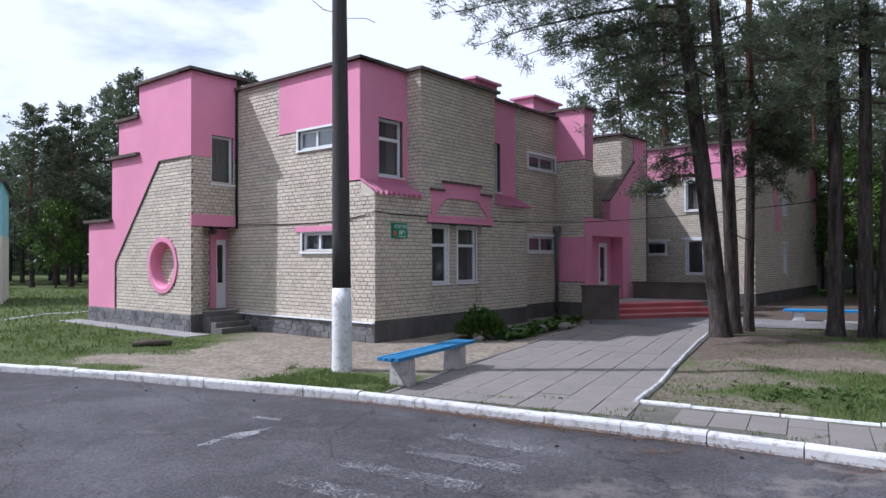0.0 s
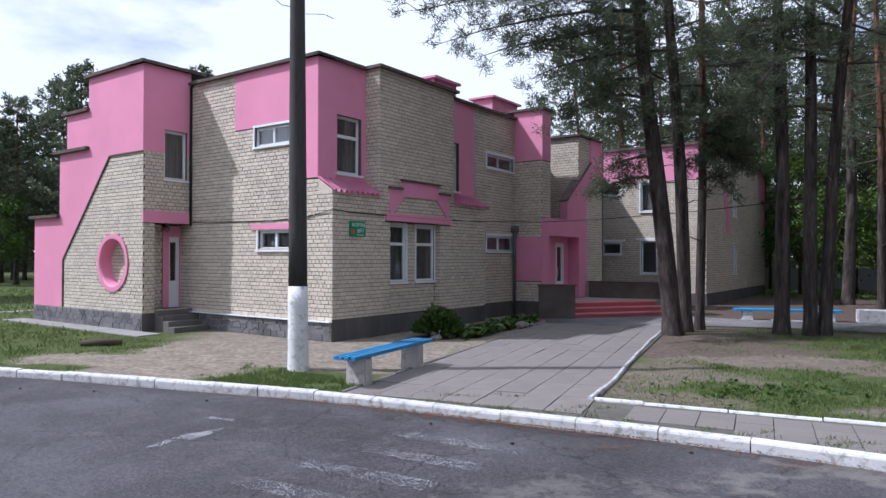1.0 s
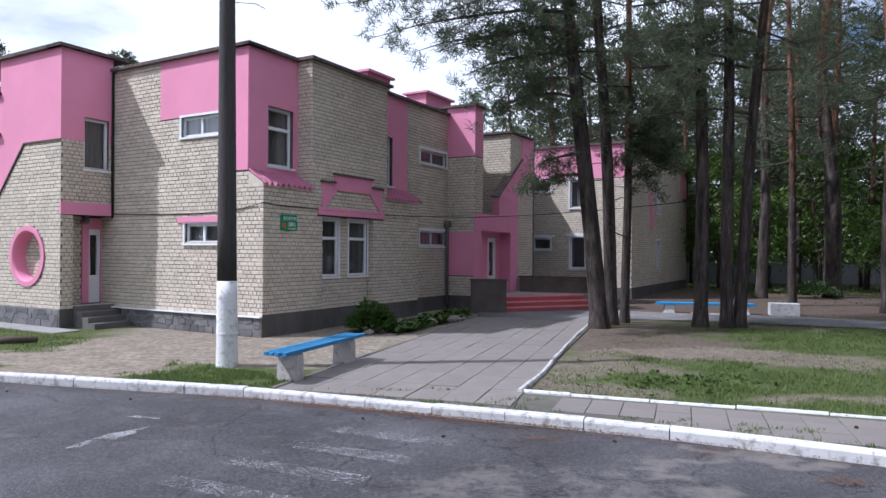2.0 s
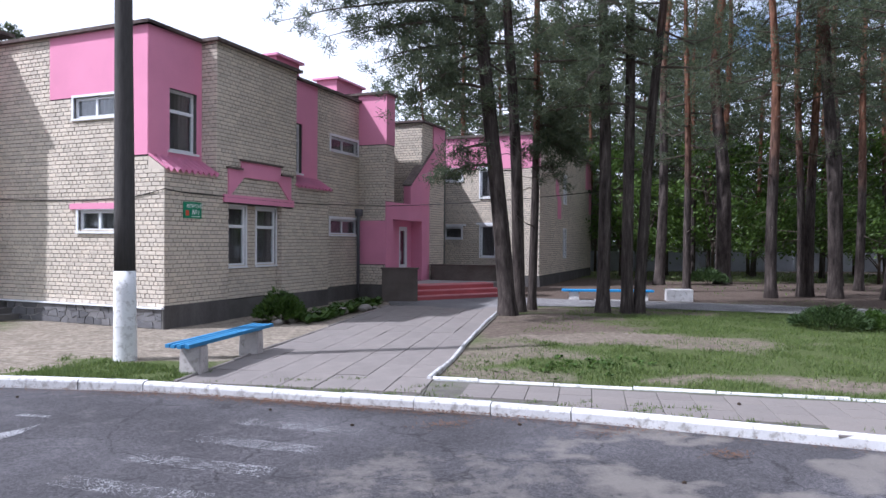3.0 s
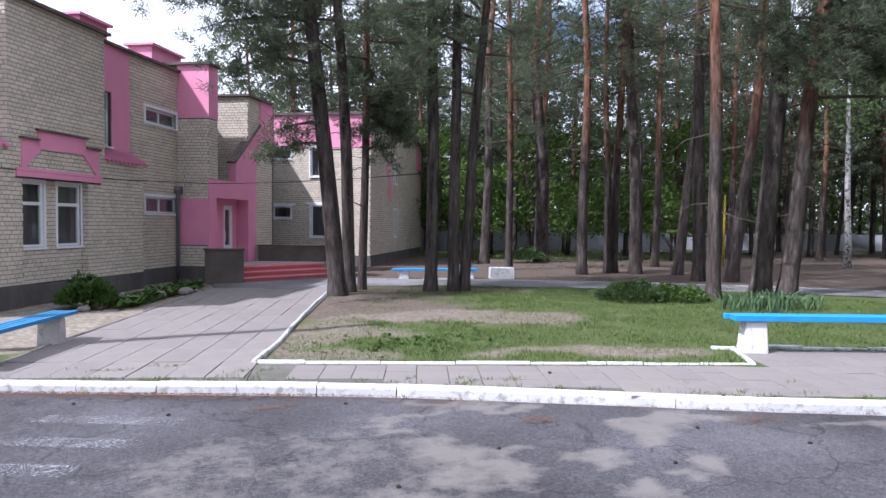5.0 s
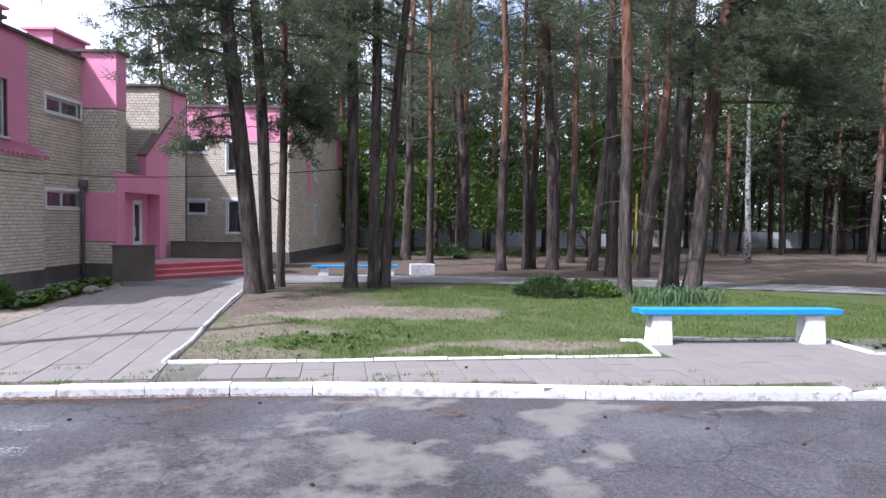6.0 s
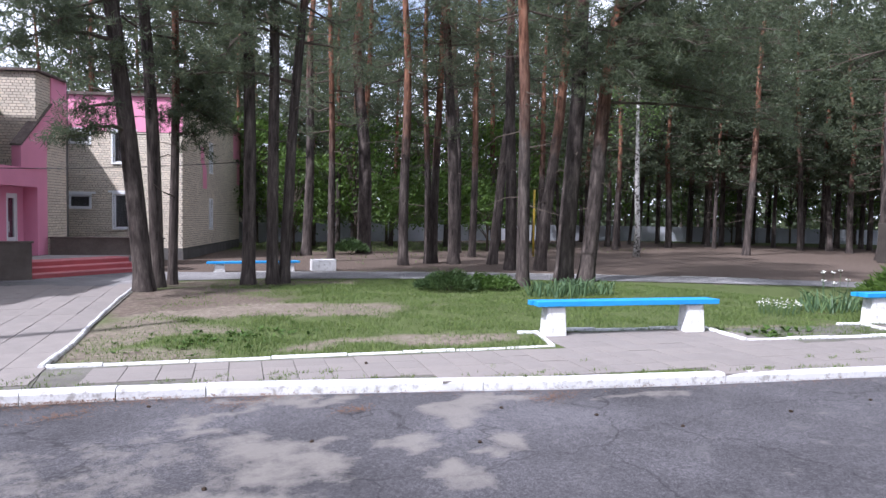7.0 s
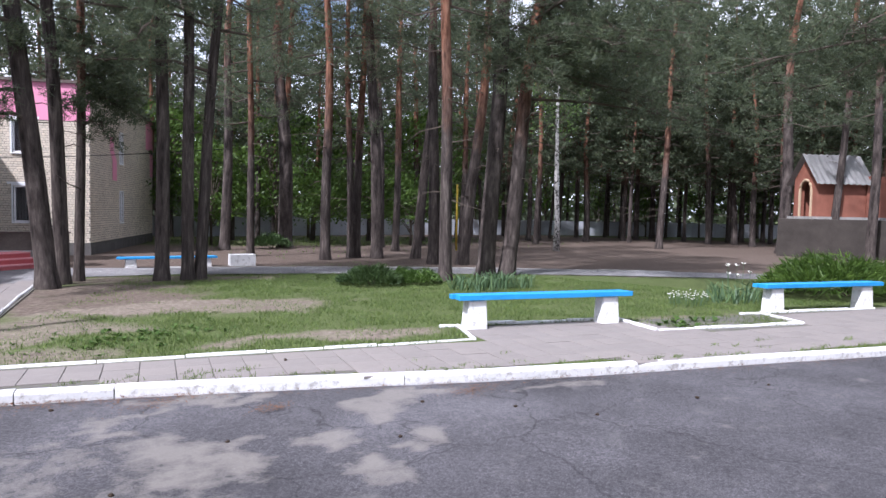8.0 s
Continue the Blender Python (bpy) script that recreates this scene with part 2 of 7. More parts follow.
def leaf_material(name, dark, light, rough=0.55, scale=0.6, through=0.35):
    m, n, l, b = shader(name, rough, 0.0, 0.3)
    big = noise_node(n, l, scale, 4.0)
    isl = n.new("ShaderNodeNewGeometry").outputs["Random Per Island"]
    c = mixed(n, l, big, dark, light)
    c = mixed(n, l, 1.0, c, ramp(n, l, isl, [(0.0, (0.55, 0.6, 0.5)), (0.6, (1, 1, 1)), (1.0, (1.35, 1.25, 1.0))]), "MULTIPLY")
    l.new(c, b.inputs["Base Color"])
    tr = n.new("ShaderNodeBsdfTranslucent")
    l.new(c, tr.inputs["Color"])
    mix = n.new("ShaderNodeMixShader")
    mix.inputs[0].default_value = through
    out = n["Material Output"]
    l.new(b.outputs[0], mix.inputs[1])
    l.new(tr.outputs[0], mix.inputs[2])
    l.new(mix.outputs[0], out.inputs["Surface"])
    return m


M_needle = leaf_material("pine_needles", (0.070, 0.094, 0.056), (0.135, 0.160, 0.104), 0.5, 0.35, 0.5)
M_leaf = leaf_material("broad_leaves", (0.045, 0.092, 0.016), (0.115, 0.185, 0.04), 0.5, 0.5, 0.4)
M_shrub = leaf_material("shrub_leaves", (0.035, 0.075, 0.014), (0.085, 0.145, 0.030), 0.5, 1.5, 0.3)
M_conifer = leaf_material("juniper_needles", (0.025, 0.050, 0.016), (0.06, 0.10, 0.03), 0.6, 1.5, 0.2)
M_blade = leaf_material("grass_blades", (0.085, 0.130, 0.036), (0.175, 0.235, 0.080), 0.6, 0.7, 0.35)
M_iris = leaf_material("iris_leaves", (0.07, 0.13, 0.07), (0.14, 0.21, 0.11), 0.5, 1.5, 0.25)
M_petal = two_scale("white_petal", (0.80, 0.79, 0.74), 0.7, 3.0, 40, 0.08, 0.0, 0.001)


def bark_material(name, red_from, red_full):
    m, n, l, b = shader(name, 0.95, 0.0, 0.15)
    ridges = noise_node(n, l, 9.0, 7.0, (1, 1, 0.16), rough=0.65)
    plates = noise_node(n, l, 2.0, 5.0, (1, 1, 0.5))
    low = ramp(n, l, ridges, [(0.34, (0.020, 0.016, 0.015)), (0.55, (0.070, 0.057, 0.051)), (0.75, (0.15, 0.125, 0.112))])
    high = ramp(n, l, ridges, [(0.34, (0.06, 0.030, 0.020)), (0.55, (0.19, 0.092, 0.058)), (0.75, (0.29, 0.165, 0.11))])
    co = n.new("ShaderNodeTexCoord")
    sp = n.new("ShaderNodeSeparateXYZ")
    l.new(co.outputs["Object"], sp.inputs[0])
    mr = n.new("ShaderNodeMapRange")
    mr.inputs["From Min"].default_value = red_from
    mr.inputs["From Max"].default_value = red_full
    l.new(sp.outputs["Z"], mr.inputs["Value"])
    ad = n.new("ShaderNodeMath")
    ad.operation = "MULTIPLY_ADD"
    ad.inputs[1].default_value = 0.9
    l.new(plates, ad.inputs[0])
    l.new(mr.outputs[0], ad.inputs[2])
    f = ramp(n, l, halved(n, l, ad.outputs[0]), [(0.32, (0, 0, 0)), (0.62, (1, 1, 1))])
    l.new(mixed(n, l, f, low, high), b.inputs["Base Color"])
    bumped(n, l, b, ridges, 0.9, 0.04)
    return m


M_bark = bark_material("dark_pine_bark", 6.5, 15.0)
M_bark_red = bark_material("red_pine_bark", 3.0, 9.0)
M_branch = two_scale("dead_branch", (0.10, 0.078, 0.062), 0.95, 1.0, 30, 0.35, 0.3, 0.005)
M_birch = two_scale("birch_bark", (0.55, 0.53, 0.50), 0.8, 2.0, 20, 0.3, 0.3, 0.005, stain=(0.05, 0.045, 0.04), stain_from=0.47)


def worn_paint():
    """Old road paint, of which only crumbs are left."""
    m, n, l, b = shader("worn_road_paint", 0.9, 0.0, 0.2)
    b.inputs["Base Color"].default_value = (0.36, 0.36, 0.37, 1)
    crumbs = noise_node(n, l, 60.0, 2.0, rough=0.5)
    broad = noise_node(n, l, 3.0, 4.0)
    ad = n.new("ShaderNodeMath")
    ad.operation = "MULTIPLY_ADD"
    ad.inputs[1].default_value = 0.45
    l.new(broad, ad.inputs[0])
    l.new(crumbs, ad.inputs[2])
    at_ = n.new("ShaderNodeAttribute")
    at_.attribute_name = "cover"
    ad2 = n.new("ShaderNodeMath")
    ad2.operation = "ADD"
    l.new(ad.outputs[0], ad2.inputs[0])
    l.new(at_.outputs["Fac"], ad2.inputs[1])
    f = ramp(n, l, ad2.outputs[0], [(0.80, (0, 0, 0)), (0.92, (0.75, 0.75, 0.75))])
    tr = n.new("ShaderNodeBsdfTransparent")
    mix = n.new("ShaderNodeMixShader")
    l.new(f, mix.inputs[0])
    l.new(tr.outputs[0], mix.inputs[1])
    l.new(b.outputs[0], mix.inputs[2])
    l.new(mix.outputs[0], n["Material Output"].inputs["Surface"])
    return m


M_worn = worn_paint()

M_kerb_clean = two_scale("kerb_fresh_whitewash", (0.68, 0.67, 0.67), 0.9, 2.6, 45, 0.12, 0.6, 0.008, stain=(0.36, 0.34, 0.32), stain_from=0.525)
M_bank = two_scale("dark_bank", (0.058, 0.049, 0.042), 0.95, 1.2, 20, 0.4, 0.6, 0.02)
M_blue_old = two_scale("faded_blue_paint", (0.045, 0.225, 0.44), 0.6, 2.5, 60, 0.25, 0.3, 0.003, spec=0.35, stretch=(1, 4, 4))

# ---- mesh helpers ----
def part(name, bm, material, parent=None, label="", smooth=False):
    """Links a bmesh as one mesh object under a thing or a part."""
    me = bpy.data.meshes.new(name)
    bmesh.ops.recalc_face_normals(bm, faces=bm.faces)
    bm.to_mesh(me)
    bm.free()
    if material:
        me.materials.append(material)
    if smooth:
        for p in me.polygons:
            p.use_smooth = True
    ob = new(name, me)
    ob.parent = parent
    if label:
        tagged(ob, label)
    return ob


def shared(name, me, parent, m=None):
    ob = new(name, me)
    ob.parent = parent
    if m is not None:
        ob.matrix_basis = m
    return ob


def raw_mesh(name, verts, faces, material):
    me = bpy.data.meshes.new(name)
    me.from_pydata(verts, [], faces)
    me.materials.append(material)
    me.update()
    return me


def thing(name, m, label, category, group="", kind=""):
    ob = new(name)
    ob.matrix_basis = m
    return tagged(ob, label, category, group, kind)


def box(bm, x0, x1, y0, y1, z0, z1, bevel=0.0):
    vs = [bm.verts.new(c) for c in ((x0, y0, z0), (x1, y0, z0), (x1, y1, z0), (x0, y1, z0), (x0, y0, z1), (x1, y0, z1), (x1, y1, z1), (x0, y1, z1))]
    fs = [bm.faces.new([vs[i] for i in q]) for q in ((0, 3, 2, 1), (4, 5, 6, 7), (0, 1, 5, 4), (1, 2, 6, 5), (2, 3, 7, 6), (3, 0, 4, 7))]
    if bevel:
        es = {e for f in fs for e in f.edges}
        bmesh.ops.bevel(bm, geom=list(es), offset=bevel, segments=2, affect="EDGES", profile=0.6)
    return bm


def slab(bm, poly, z0, z1):
    """A flat polygon in plan, with thickness."""
    lo = [bm.verts.new((x, y, z0)) for x, y in poly]
    hi = [bm.verts.new((x, y, z1)) for x, y in poly]
    bm.faces.new(lo[::-1])
    bm.faces.new(hi)
    k = len(poly)
    for i in range(k):
        bm.faces.new((lo[i], lo[(i + 1) % k], hi[(i + 1) % k], hi[i]))
    return bm


def tube(bm, pts, radii, sides=8, cap=True):
    rings = []
    for i, p in enumerate(pts):
        p = Vector(p)
        d = (Vector(pts[min(i + 1, len(pts) - 1)]) - Vector(pts[max(i - 1, 0)])).normalized()
        a = d.orthogonal().normalized() if abs(d.z) < 0.95 else Vector((1, 0, 0)).cross(d).normalized()
        b = d.cross(a)
        r = radii[i] if isinstance(radii, (list, tuple)) else radii
        rings.append([bm.verts.new(p + (a * math.cos(2 * math.pi * k / sides) + b * math.sin(2 * math.pi * k / sides)) * r) for k in range(sides)])
    for r0, r1 in zip(rings, rings[1:]):
        for k in range(sides):
            bm.faces.new((r0[k], r0[(k + 1) % sides], r1[(k + 1) % sides], r1[k]))
    if cap:
        bm.faces.new(rings[0][::-1])
        bm.faces.new(rings[-1])
    return bm


def lerp_line(pts, s):
    """The point at the length s along a polyline, and its direction."""
    for (x0, y0), (x1, y1) in zip(pts, pts[1:]):
        d = math.hypot(x1 - x0, y1 - y0)
        if s <= d or (x1, y1) == pts[-1]:
            return (x0 + (x1 - x0) * s / d, y0 + (y1 - y0) * s / d), ((x1 - x0) / d, (y1 - y0) / d)
        s -= d


def blob(x, y, cx, cy, rx, ry, deg=0.0):
    """1 in the middle of an oval, 0 at its rim and outside."""
    a = radians(deg)
    dx, dy = x - cx, y - cy
    u, v = (dx * math.cos(a) + dy * math.sin(a)) / rx, (-dx * math.sin(a) + dy * math.cos(a)) / ry
    return max(0.0, 1.0 - (u * u + v * v))


# ---- ground, road, kerb ----
KERB = [(-40.0, 24.6), (-20.0, 17.5), (-8.63, 13.35), (-5.96, 12.37), (-3.62, 11.42), (-1.02, 10.29), (0.5, 9.42), (1.56, 8.80), (2.85, 8.08), (4.30, 7.15), (5.95, 5.91), (7.19, 4.95), (10.61, 2.69), (13.35, 0.95), (20.0, -3.2), (40.0, -15.0)]
ROAD_Z = -0.12
ACROSS = (0.5, 0.866)


def kerb_y(x):
    for (x0, y0), (x1, y1) in zip(KERB, KERB[1:]):
        if x0 <= x <= x1:
            return y0 + (y1 - y0) * (x - x0) / (x1 - x0)
    return KERB[0][1] - 0.37 * (x - KERB[0][0]) if x < KERB[0][0] else KERB[-1][1] - 0.59 * (x - KERB[-1][0])


PATH_DIR, PATH_NRM = Vector((0.444, 0.896)), Vector((0.896, -0.444))
PATH_ORG = Vector((-0.85, 10.42))


def path_uv(x, y):
    d = Vector((x, y)) - PATH_ORG
    return d.dot(PATH_NRM), d.dot(PATH_DIR)


FAR_NEAR = [(8.2, 20.3), (11.0, 19.3), (14.5, 17.0), (18.0, 14.2), (21.0, 11.2), (24.0, 7.4), (28.0, 1.5), (36.0, -9.0)]
FAR_FAR = [(9.4, 23.5), (12.0, 21.6), (15.2, 19.5), (18.7, 16.6), (22.0, 13.3), (25.5, 9.0), (30.0, 2.8), (38.5, -8.0)]


def far_line(pts, x):
    for (x0, y0), (x1, y1) in zip(pts, pts[1:]):
        if x0 <= x <= x1:
            return y0 + (y1 - y0) * (x - x0) / (x1 - x0)
    return pts[0][1] if x < pts[0][0] else -99.0


BORDER = [(2.78, 9.70), (3.38, 9.35), (6.3, 7.78), (9.25, 6.18)]


def grass_amount(x, y):
    """How thickly grass grows at a place: 0 bare, 1 full turf."""
    w, s = path_uv(x, y)
    if y < kerb_y(x):
        return 0.0
    x, y = x + 0.8 * noise.noise((x * 0.9, y * 0.9, 21.0)) + 0.35 * noise.noise((x * 3, y * 3, 25.0)), y + 0.6 * noise.noise((x * 0.9, y * 0.9, 31.0)) + 0.35 * noise.noise((x * 3, y * 3, 35.0))
    if w < 0:
        g = 0.9 * min(1.0, max(0.0, (-4.6 - x) / 1.5)) if y < 40 else 0.9
        g = max(g, 1.0 * min(1.0, 3 * blob(x, y, -1.7, 11.75, 2.5, 1.1, -25)))
        g -= 1.0 * min(1.0, 2.5 * blob(x, y, -5.2, 13.6, 3.2, 1.0, -28))
        g -= 0.9 * min(1.0, 2.5 * blob(x, y, -3.0, 15.0, 3.2, 1.5, -30))
        g += 0.55 * min(1.0, 3 * blob(x, y, 0.05, 12.1, 1.6, 0.5, 63))
        if y > 40 or x < -9:
            g = max(g, 0.85)
        return max(0.0, min(1.0, g))
    if y < far_line(FAR_NEAR, x) + 0.3:
        g = 0.85
        g -= 0.66 * min(1.0, 2.2 * blob(x, y, 7.3, 15.6, 3.4, 3.2, 20))
        g -= 0.62 * min(1.0, 2.0 * blob(x, y, 8.6, 12.3, 3.0, 1.2, -28))
        g -= 0.55 * min(1.0, 2.0 * blob(x, y, 4.6, 11.2, 1.7, 2.6, -20))
        g -= 0.62 * min(1.0, 2.5 * blob(x, y, 8.0, 8.1, 2.4, 0.55, -28))
        g -= 0.55 * min(1.0, 2.0 * blob(x, y, 10.5, 18.2, 4.0, 1.0, -30))
        g += 0.55 * min(1.0, 2.0 * blob(x, y, 5.7, 10.0, 1.6, 0.8, -25))
        g += 0.35 * min(1.0, 2.0 * blob(x, y, 10.6, 14.6, 2.6, 0.9, -30))
        g -= 0.55 * min(1.0, 2.0 * blob(x, y, 14.2, 4.4, 1.6, 0.7, -30))
        return max(0.0, min(1.0, g))
    d = math.hypot(x, y)
    g = 0.10 + 0.55 * min(1.0, 2 * blob(x, y, 30, 36, 16, 8, -20)) + (0.7 if d > 66 else 0.0)
    return min(1.0, g)


def litter_amount(x, y):
    w, s = path_uv(x, y)
    if w < 0:
        return 0.0
    return 1.0 if y > far_line(FAR_FAR, x) else (0.85 if y > 14 else 0.45)


def make_ground():
    offs = [-600, -200, -60, -25, -12.0, -9.0, -6.0, -3.0, -0.6, 0.02, 0.05]
    s = 0.4
    while s < 26:
        offs.append(s)
        s += 0.33
    while s < 75:
        offs.append(s)
        s += 1.6
    offs += [90, 120, 180, 300, 700]
    xs = [-700, -300, -150, -90, -60]
    x = -45.0
    while x < -11:
        xs.append(x)
        x += 1.6
    while x < 24:
        xs.append(x)
        x += 0.33
    while x < 80:
        xs.append(x)
        x += 1.6
    xs += [100, 150, 300, 700]
    verts, faces, g, li = [], [], [], []
    for x in xs:
        for o in offs:
            px, py = x + ACROSS[0] * o, kerb_y(x) + ACROSS[1] * o
            under = -12.0 < o < 0.04
            z = ROAD_Z - 0.05 if under else 0.0
            if o > 0.3 and o < 60:
                z += 0.018 * (noise.noise((px * 0.5, py * 0.5, 0.0)) - 0.5) if path_uv(px, py)[0] > 4.2 or path_uv(px, py)[0] < -0.5 else -0.03
            verts.append((px, py, z))
            g.append(grass_amount(px, py))
            li.append(litter_amount(px, py))
    k = len(offs)
    for i in range(len(xs) - 1):
        for j in range(k - 1):
            faces.append((i * k + j, (i + 1) * k + j, (i + 1) * k + j + 1, i * k + j + 1))
    me = raw_mesh("ground", verts, faces, M_ground)
    for nm, data in (("grass", g), ("litter", li)):
        at = me.attributes.new(nm, "FLOAT", "POINT")
        at.data.foreach_set("value", data)
    for p in me.polygons:
        p.use_smooth = True
    return tagged(new("ground", me), "sandy soil with patchy lawn and pine litter", "ground", kind="structure")


def worn_amount(x, y):
    v = 0.0
    x, y = x + 0.42 * noise.noise((x * 1.5, y * 1.5, 4.0)) + 0.16 * noise.noise((x * 5, y * 5, 8.0)), y + 0.36 * noise.noise((x * 1.5, y * 1.5, 14.0)) + 0.16 * noise.noise((x * 5, y * 5, 18.0))
    for cx, cy, rx, ry, dg in ((6.05, 5.06, 0.95, 0.34, -14), (5.42, 4.66, 0.45, 0.36, 60), (3.33, 5.32, 0.38, 0.72, 8), (3.52, 4.72, 0.42, 0.38, 0), (3.58, 6.62, 0.5, 0.2, -20),
                               (3.36, 6.25, 0.16, 0.4, 0), (4.05, 5.17, 0.55, 0.12, 10), (4.45, 3.72, 0.3, 0.4, 20), (5.28, 3.9, 0.32, 0.2, -20), (4.6, 4.55, 0.35, 0.2, 0), (8.1, 3.95, 1.1, 0.16, -33), (4.5, 6.75, 1.0, 0.14, -37), (2.6, 4.3, 0.6, 0.4, 20)):
        v = max(v, blob(x, y, cx, cy, rx, ry, dg))
    return max(0.50 * min(1.0, 1.5 * v), 0.24 * min(1.0, 2.0 * blob(x, y, 2.0, 5.2, 2.2, 1.6, -30)))


def make_road():
    verts, faces, worn = [], [], []
    xs = [-300, -120, -60, -30] + [-16 + 0.4 * i for i in range(41)] + [0.5 + 0.12 * i for i in range(84)] + [10.6 + 0.4 * i for i in range(26)] + [26, 40, 80, 300]
    offs = [-11.9, -9.5] + [-8.8 + 0.33 * i for i in range(11)] + [-5.2 + 0.12 * i for i in range(43)] + [0.03]
    for x in xs:
        for o in offs:
            px, py = x + ACROSS[0] * o, kerb_y(x) + ACROSS[1] * o
            verts.append((px, py, ROAD_Z + 0.012 * noise.noise((px * 0.4, py * 0.4, 2.0))))
            worn.append(worn_amount(px, py))
    k = len(offs)
    for i in range(len(xs) - 1):
        for j in range(k - 1):
            faces.append((i * k + j, (i + 1) * k + j, (i + 1) * k + j + 1, i * k + j + 1))
    me = raw_mesh("road", verts, faces, M_asphalt)
    me.attributes.new("worn", "FLOAT", "POINT").data.foreach_set("value", worn)
    for p in me.polygons:
        p.use_smooth = True
    return tagged(new("road", me), "old cracked grey asphalt road with sandy patches", "road", kind="structure")


ground = make_ground()
road = make_road()


def kerb_stone(bm, p0, p1, d, top, width, jut):
    """One stone between two points of the kerb line, with a rounded upper edge."""
    nx, ny = -d[1], d[0]
    prof = [(jut, ROAD_Z - 0.04), (jut, top - 0.035), (jut + 0.012, top - 0.010), (jut + 0.04, top), (width - 0.02, top), (width, top - 0.02), (width, ROAD_Z - 0.04)]
    rings = []
    for p in (p0, p1):
        rings.append([bm.verts.new((p[0] + nx * a, p[1] + ny * a, z)) for a, z in prof])
    k = len(prof)
    for i in range(k):
        bm.faces.new((rings[0][i], rings[0][(i + 1) % k], rings[1][(i + 1) % k], rings[1][i]))
    bm.faces.new(rings[0][::-1])
    bm.faces.new(rings[1])


def make_kerb():
    base = tagged(new("kerb"), "whitewashed concrete kerb stones along the road", "kerb", kind="structure")
    rnd = random.Random(5)
    line = KERB[1:-1]
    total = sum(math.dist(a, b) for a, b in zip(line, line[1:]))
    s = 0.0
    while s < total - 0.3:
        (x, y), _ = lerp_line(line, s)
        ln = 1.0 if x < 3.3 else 3.38
        e = min(s + ln, total)
        cuts = [s + 0.006] + [c for c in (s + ln * k / 3 for k in (1, 2)) if ln > 2 and c < e] + [e - 0.006]
        jut, top = rnd.uniform(-0.012, 0.008), 0.022 + rnd.uniform(-0.012, 0.008)
        bm = bmesh.new()
        for c0, c1 in zip(cuts, cuts[1:]):
            p0, d0 = lerp_line(line, c0)
            p1, _ = lerp_line(line, c1)
            q = math.dist(p0, p1)
            kerb_stone(bm, p0, p1, ((p1[0] - p0[0]) / q, (p1[1] - p0[1]) / q), top, 0.17, jut)
        part("kerb_stone", bm, M_kerb if ln < 2 else M_kerb_clean, base)
        s = e
    return base


M_kerb = two_scale("kerb_whitewash", (0.62, 0.61, 0.61), 0.9, 2.6, 45, 0.16, 0.6, 0.008, stain=(0.33, 0.31, 0.295), stain_from=0.50)
make_kerb()


def border_run(pts, name_label, mat, width=0.07, top=0.05):
    base = tagged(new("border"), name_label, "border", kind="structure")
    rnd = random.Random(int(pts[0][0] * 10) + 50)
    for a, b in zip(pts, pts[1:]):
        ln = math.dist(a, b)
        k = max(1, round(ln / 0.95))
        for i in range(k):
            p0 = [a[j] + (b[j] - a[j]) * (i / k) for j in (0, 1)]
            p1 = [a[j] + (b[j] - a[j]) * ((i + 1) / k - 0.006) for j in (0, 1)]
            d = ((b[0] - a[0]) / ln, (b[1] - a[1]) / ln)
            bm = bmesh.new()
            kerb_stone(bm, p0, p1, d, top + rnd.uniform(-0.015, 0.012), width, rnd.uniform(-0.008, 0.008))
            part("edging_stone", bm, mat, base)
    return base


border_run([(2.78, 9.70), (3.38, 9.38), (6.3, 7.81), (9.25, 6.20)], "thin white painted edging along the lawn", M_kerb_clean, 0.055, 0.035)
border_run([(9.25, 6.20), (10.10, 7.20), (9.80, 7.45)], "thin white painted edging at the bench bay", M_kerb_clean)
border_run([(10.25, 7.25), (12.95, 5.45), (12.22, 4.36), (15.27, 2.51), (16.2, 3.55), (15.75, 3.9)], "thin white painted edging round the bench bays", M_kerb_clean)
border_run([(16.2, 3.55), (19.2, 1.75)], "thin white painted edging behind the bench", M_kerb_clean)
border_run([(2.75, 9.68), (3.55, 11.15), (4.46, 13.06), (6.0, 16.2), (7.55, 19.2)], "white painted edging of the entrance path", M_kerb)
border_run([(-0.85, 10.42), (0.74, 13.65), (2.5, 17.2), (4.55, 21.3)], "low grey edging of the entrance path", M_slab, 0.06, 0.03)
border_run([(-17.0, 20.5), (-14.98, 23.15), (-14.9, 25.46), (-13.6, 27.6)], "narrow pale path trodden through the grass", M_concrete, 0.32, 0.02)
border_run(FAR_FAR[1:6], "pale edging along the far asphalt path", M_concrete, 0.07, 0.05)


def make_far_path():
    bm = bmesh.new()
    near = [bm.verts.new((x, y, 0.016)) for x, y in FAR_NEAR]
    far = [bm.verts.new((x, y, 0.016)) for x, y in FAR_FAR]
    for i in range(len(near) - 1):
        bm.faces.new((near[i], near[i + 1], far[i + 1], far[i]))
    tagged(part("path", bm, M_asphalt_path), "grey asphalt footpath behind the lawn", "path", kind="structure")
    bm = bmesh.new()
    slab(bm, [(4.6, 21.2), (7.5, 19.1), (8.2, 20.3), (9.4, 23.5), (9.3, 24.2), (4.9, 23.2)], -0.05, 0.014)
    tagged(part("pavement", bm, M_asphalt_path), "worn concrete apron before the entrance steps", "pavement", kind="structure")


make_far_path()

# ---- the building: local axes u along the entrance front, v along the sunny side ----
CORNER, TURN = (-1.66, 16.73), 51.0
building = thing("building", pose(CORNER[0], CORNER[1], 0, 0, 0, TURN), "two-storey cream brick sanatorium block with pink painted panels", "building")
LOCAL = pose(CORNER[0], CORNER[1], 0, 0, 0, TURN)


